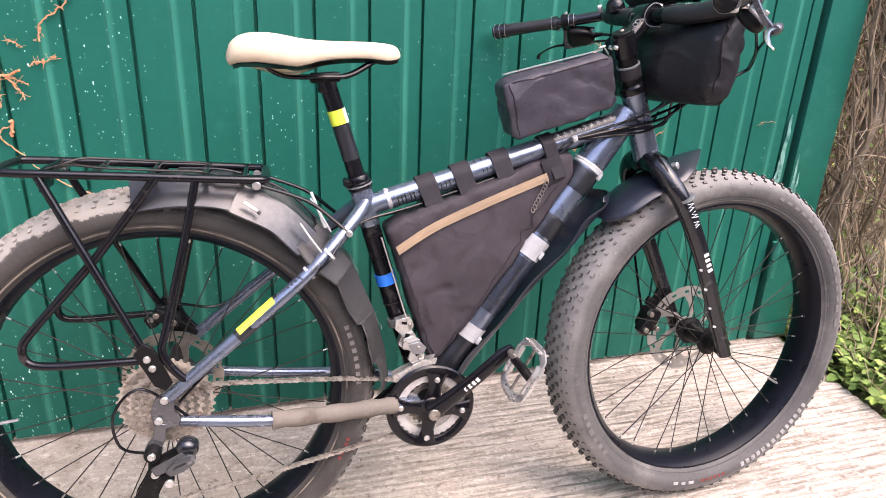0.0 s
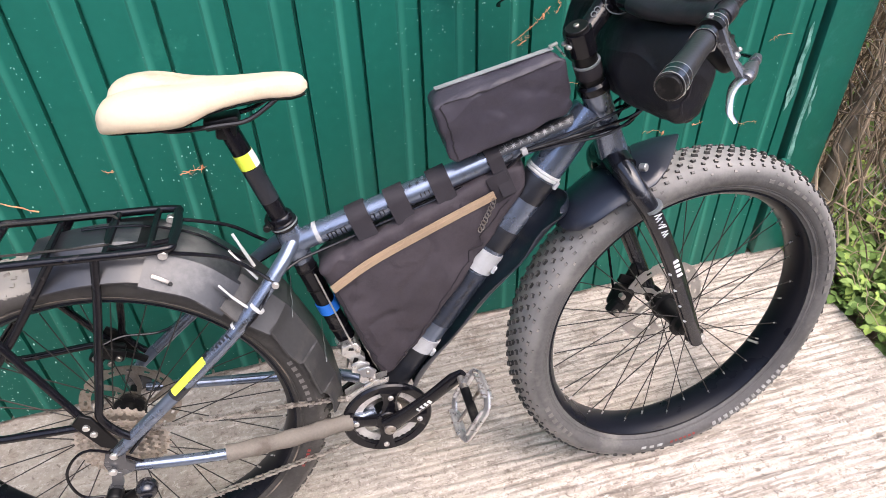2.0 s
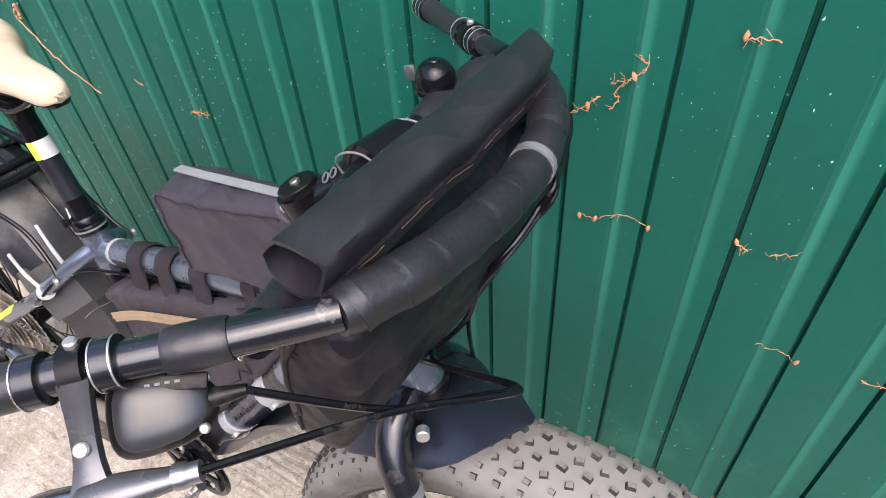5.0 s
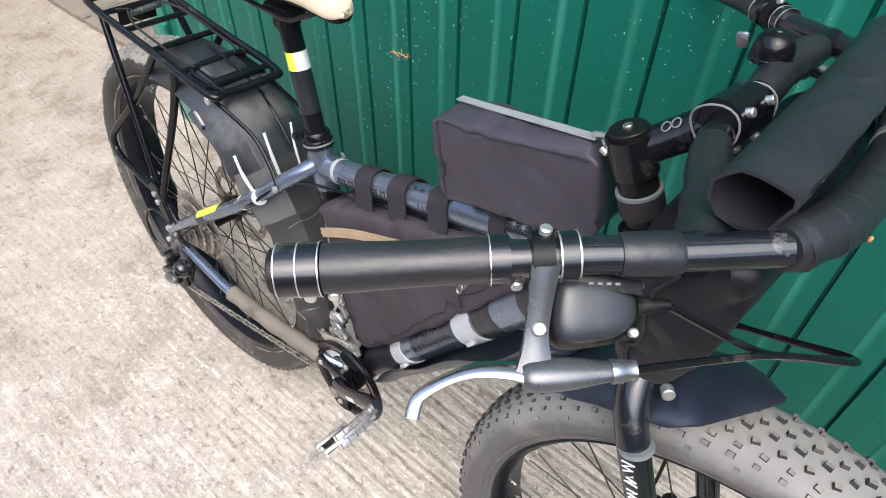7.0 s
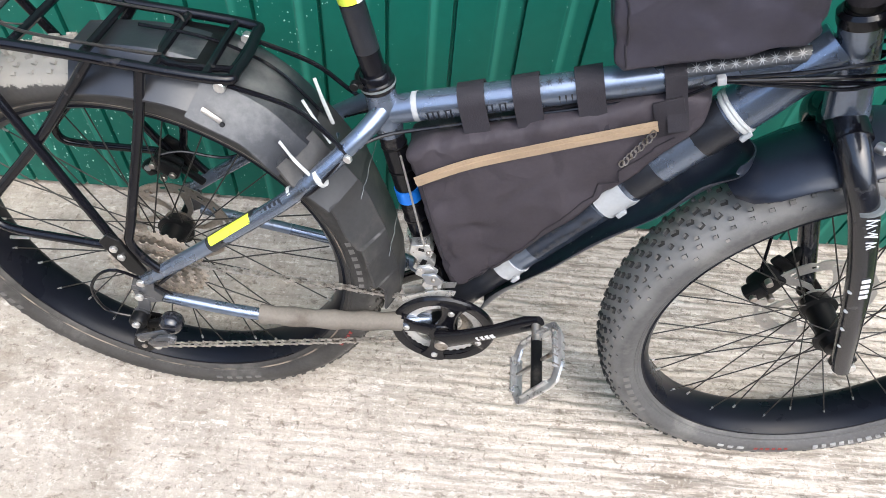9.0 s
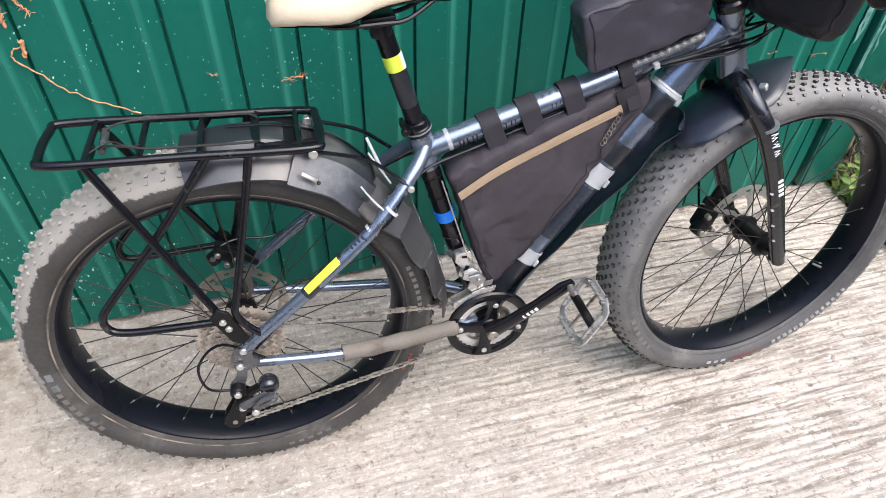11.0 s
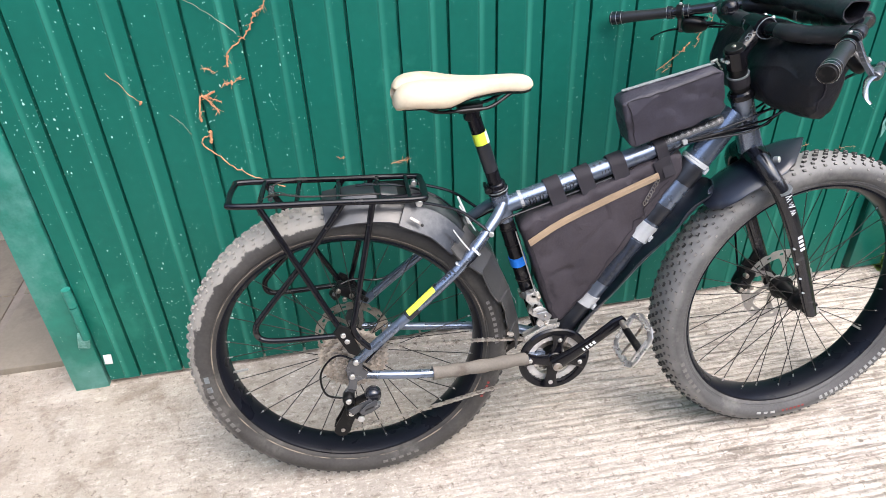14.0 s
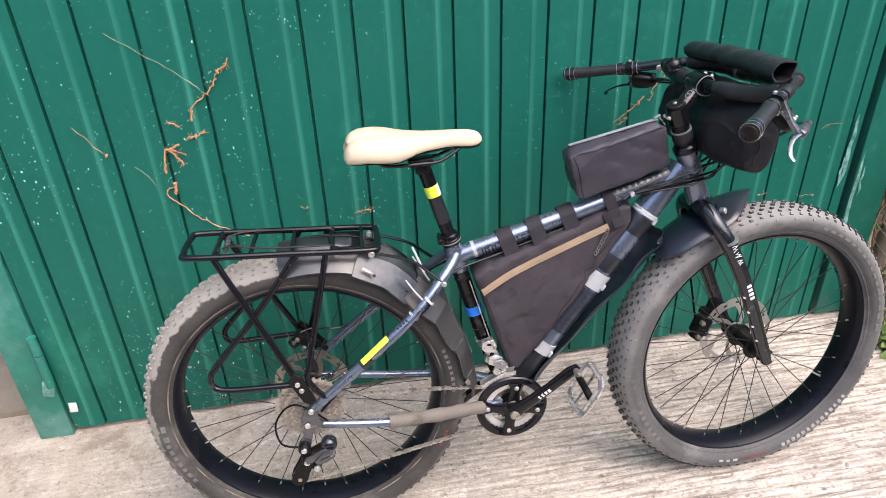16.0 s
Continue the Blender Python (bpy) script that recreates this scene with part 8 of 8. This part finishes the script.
def spray(bm, c, rnd, size):
    """A leaf of three or five leaflets on one stalk, turned and tilted at random."""
    yaw = rnd.uniform(0, 2 * math.pi)
    d = V(math.cos(yaw), math.sin(yaw), rnd.gauss(0.1, 0.35)).normalized()
    up = V(rnd.gauss(0, 0.4), rnd.gauss(-0.25, 0.4), 1).normalized()
    s = d.cross(up).normalized()
    leaflet(bm, c + d * size * 0.9, d, up, size * rnd.uniform(1.0, 1.3))
    for f in ((0.75,) if rnd.random() < 0.4 else (0.8, 0.0)):
        for w in (-1, 1):
            e = (d * rnd.uniform(0.3, 0.6) + s * w + up * rnd.gauss(0, 0.15)).normalized()
            leaflet(bm, c + d * size * f, e, up, size * rnd.uniform(0.7, 1.05))
    v = [bm.verts.new(p) for p in (c - d * size * 1.2 - s * 0.0006, c - d * size * 1.2 + s * 0.0006, c + d * size + s * 0.0006, c + d * size - s * 0.0006)]
    bm.faces.new(v)


def leaf_at(bm, c, rnd, size, lobes=1):
    """One loose leaf."""
    a = rnd.uniform(0, 2 * math.pi)
    leaflet(bm, c, V(math.cos(a), math.sin(a), rnd.uniform(-0.5, 0.4)).normalized(), V(rnd.gauss(0, 0.3), rnd.gauss(0, 0.3), 1).normalized(), size)


hedge()


def wall_tendrils():
    """Dried orange creeper tendrils that cling to the door, with swollen buds and frayed shoots."""
    rnd = random.Random(31)
    # points along the door, stem radius, how many side shoots, buds at these points
    runs = [([(-0.534, 1.029), (-0.542, 1.012), (-0.562, 1.001), (-0.571, 0.981), (-0.582, 0.964), (-0.603, 0.946), (-0.625, 0.931), (-0.637, 0.911), (-0.638, 0.894)], 0.0015, 26, (2, 7)),
            ([(-0.725, 0.773), (-0.720, 0.803), (-0.711, 0.830), (-0.699, 0.829), (-0.681, 0.839)], 0.0021, 10, (0,)),
            ([(-0.705, 0.827), (-0.693, 0.808), (-0.679, 0.793)], 0.0013, 18, ()), ([(-0.703, 0.825), (-0.688, 0.820), (-0.669, 0.813)], 0.0012, 14, ()),
            ([(-0.710, 0.746), (-0.711, 0.730), (-0.714, 0.714)], 0.0034, 0, ()),
            ([(-0.712, 0.734), (-0.731, 0.726), (-0.732, 0.707), (-0.710, 0.687), (-0.676, 0.646), (-0.618, 0.606), (-0.560, 0.575)], 0.0014, 0, ()),
            ([(-0.690, 0.893), (-0.679, 0.888), (-0.668, 0.880)], 0.0009, 16, ()), ([(-0.656, 0.853), (-0.636, 0.856), (-0.616, 0.864)], 0.0010, 22, (1,)),
            ([(-0.777, 1.100), (-0.693, 1.036), (-0.650, 1.004), (-0.607, 0.963)], 0.0006, 0, None), ([(-0.791, 0.794), (-0.770, 0.770), (-0.755, 0.742)], 0.0005, 0, None),
            ([(-0.901, 0.902), (-0.87, 0.86), (-0.843, 0.827)], 0.0007, 0, (2,)), ([(-0.418, 0.638), (-0.408, 0.634)], 0.0009, 6, ()),
            ([(-0.290, 0.604), (-0.268, 0.609), (-0.245, 0.611)], 0.0009, 14, ()),
            ([(0.412, 0.781), (0.444, 0.801), (0.464, 0.816), (0.479, 0.829), (0.496, 0.847)], 0.0011, 16, (3,)), ([(0.433, 0.774), (0.454, 0.790)], 0.0009, 8, ()),
            ([(0.507, 0.832), (0.518, 0.844), (0.511, 0.853), (0.521, 0.869), (0.531, 0.880), (0.541, 0.891), (0.544, 0.901), (0.534, 0.907)], 0.0012, 9, (4,)), ([(0.508, 0.869), (0.523, 0.876)], 0.0009, 6, ()),
            ([(0.486, 0.651), (0.508, 0.651), (0.529, 0.663), (0.551, 0.672), (0.567, 0.669), (0.584, 0.664)], 0.0007, 6, (0, 1, 5)), ([(0.694, 0.680), (0.708, 0.676)], 0.0012, 8, (0,)),
            ([(0.735, 0.677), (0.749, 0.687), (0.762, 0.690)], 0.0010, 6, ()), ([(0.763, 0.512), (0.782, 0.510), (0.798, 0.511), (0.815, 0.500)], 0.0007, 3, (3,)), ([(0.635, 0.950), (0.646, 0.951), (0.668, 0.956)], 0.0011, 6, (0,)),
            ([(1.067, 0.708), (1.117, 0.708)], 0.0008, 3, ()), ([(0.895, 0.508), (0.925, 0.512)], 0.0008, 8, ()), ([(1.035, 0.488), (1.066, 0.487), (1.085, 0.483)], 0.0008, 5, ())]
    for run, r, shoots, buds in runs:
        if run[0][0] > 0:  # finer and drier towards the hinges
            r *= 0.65
        pts = smooth_path([V(x, -0.0052 - r, z) for x, z in run], 6)
        pts = [p + V(rnd.gauss(0, 0.0014), rnd.uniform(-0.002, 0.0003), rnd.gauss(0, 0.0014)) for p in pts]
        n = len(pts)
        ob = part("tendril", tube(pts, [r * (0.7 + 0.5 * abs(math.sin(i * 0.9 + r * 900))) for i in range(n)], 6), dry_vine if buds is None else orange_vine, None, sharp=60)
        tagged(ob, "dried orange creeper tendril clinging to the door" if buds is not None else "thin pale creeper thread on the door", "tendril", "creeper on the door")
        for k in buds or ():
            q = pts[min(n - 1, k * 6)]
            d = V(rnd.gauss(0, 0.4), 0, rnd.choice((-1, 1))).normalized()
            part("bud", tube([q - d * 0.005, q - d * 0.002, q + d * 0.003, q + d * 0.007], [0.0008, 0.0030, 0.0026, 0.0007], 7), orange_vine, ob)
        bm = bmesh.new()
        for i in range(shoots):
            p = rnd.choice(pts)
            d = V(rnd.gauss(0, 1), rnd.uniform(-0.15, 0), rnd.gauss(0, 1)).normalized()
            q = [p, p + d * rnd.uniform(0.002, 0.005), p + d * rnd.uniform(0.005, 0.011) + V(rnd.gauss(0, 0.003), 0, rnd.gauss(0, 0.003))]
            sweep(bm, smooth_path(q, 3), rnd.uniform(0.0003, 0.0007) if run[0][0] < 0 else rnd.uniform(0.0002, 0.00045), 5)
        if shoots:
            tagged(part("side_shoot", bm, orange_vine, ob), kind="stuff")
        else:
            bm.free()


wall_tendrils()
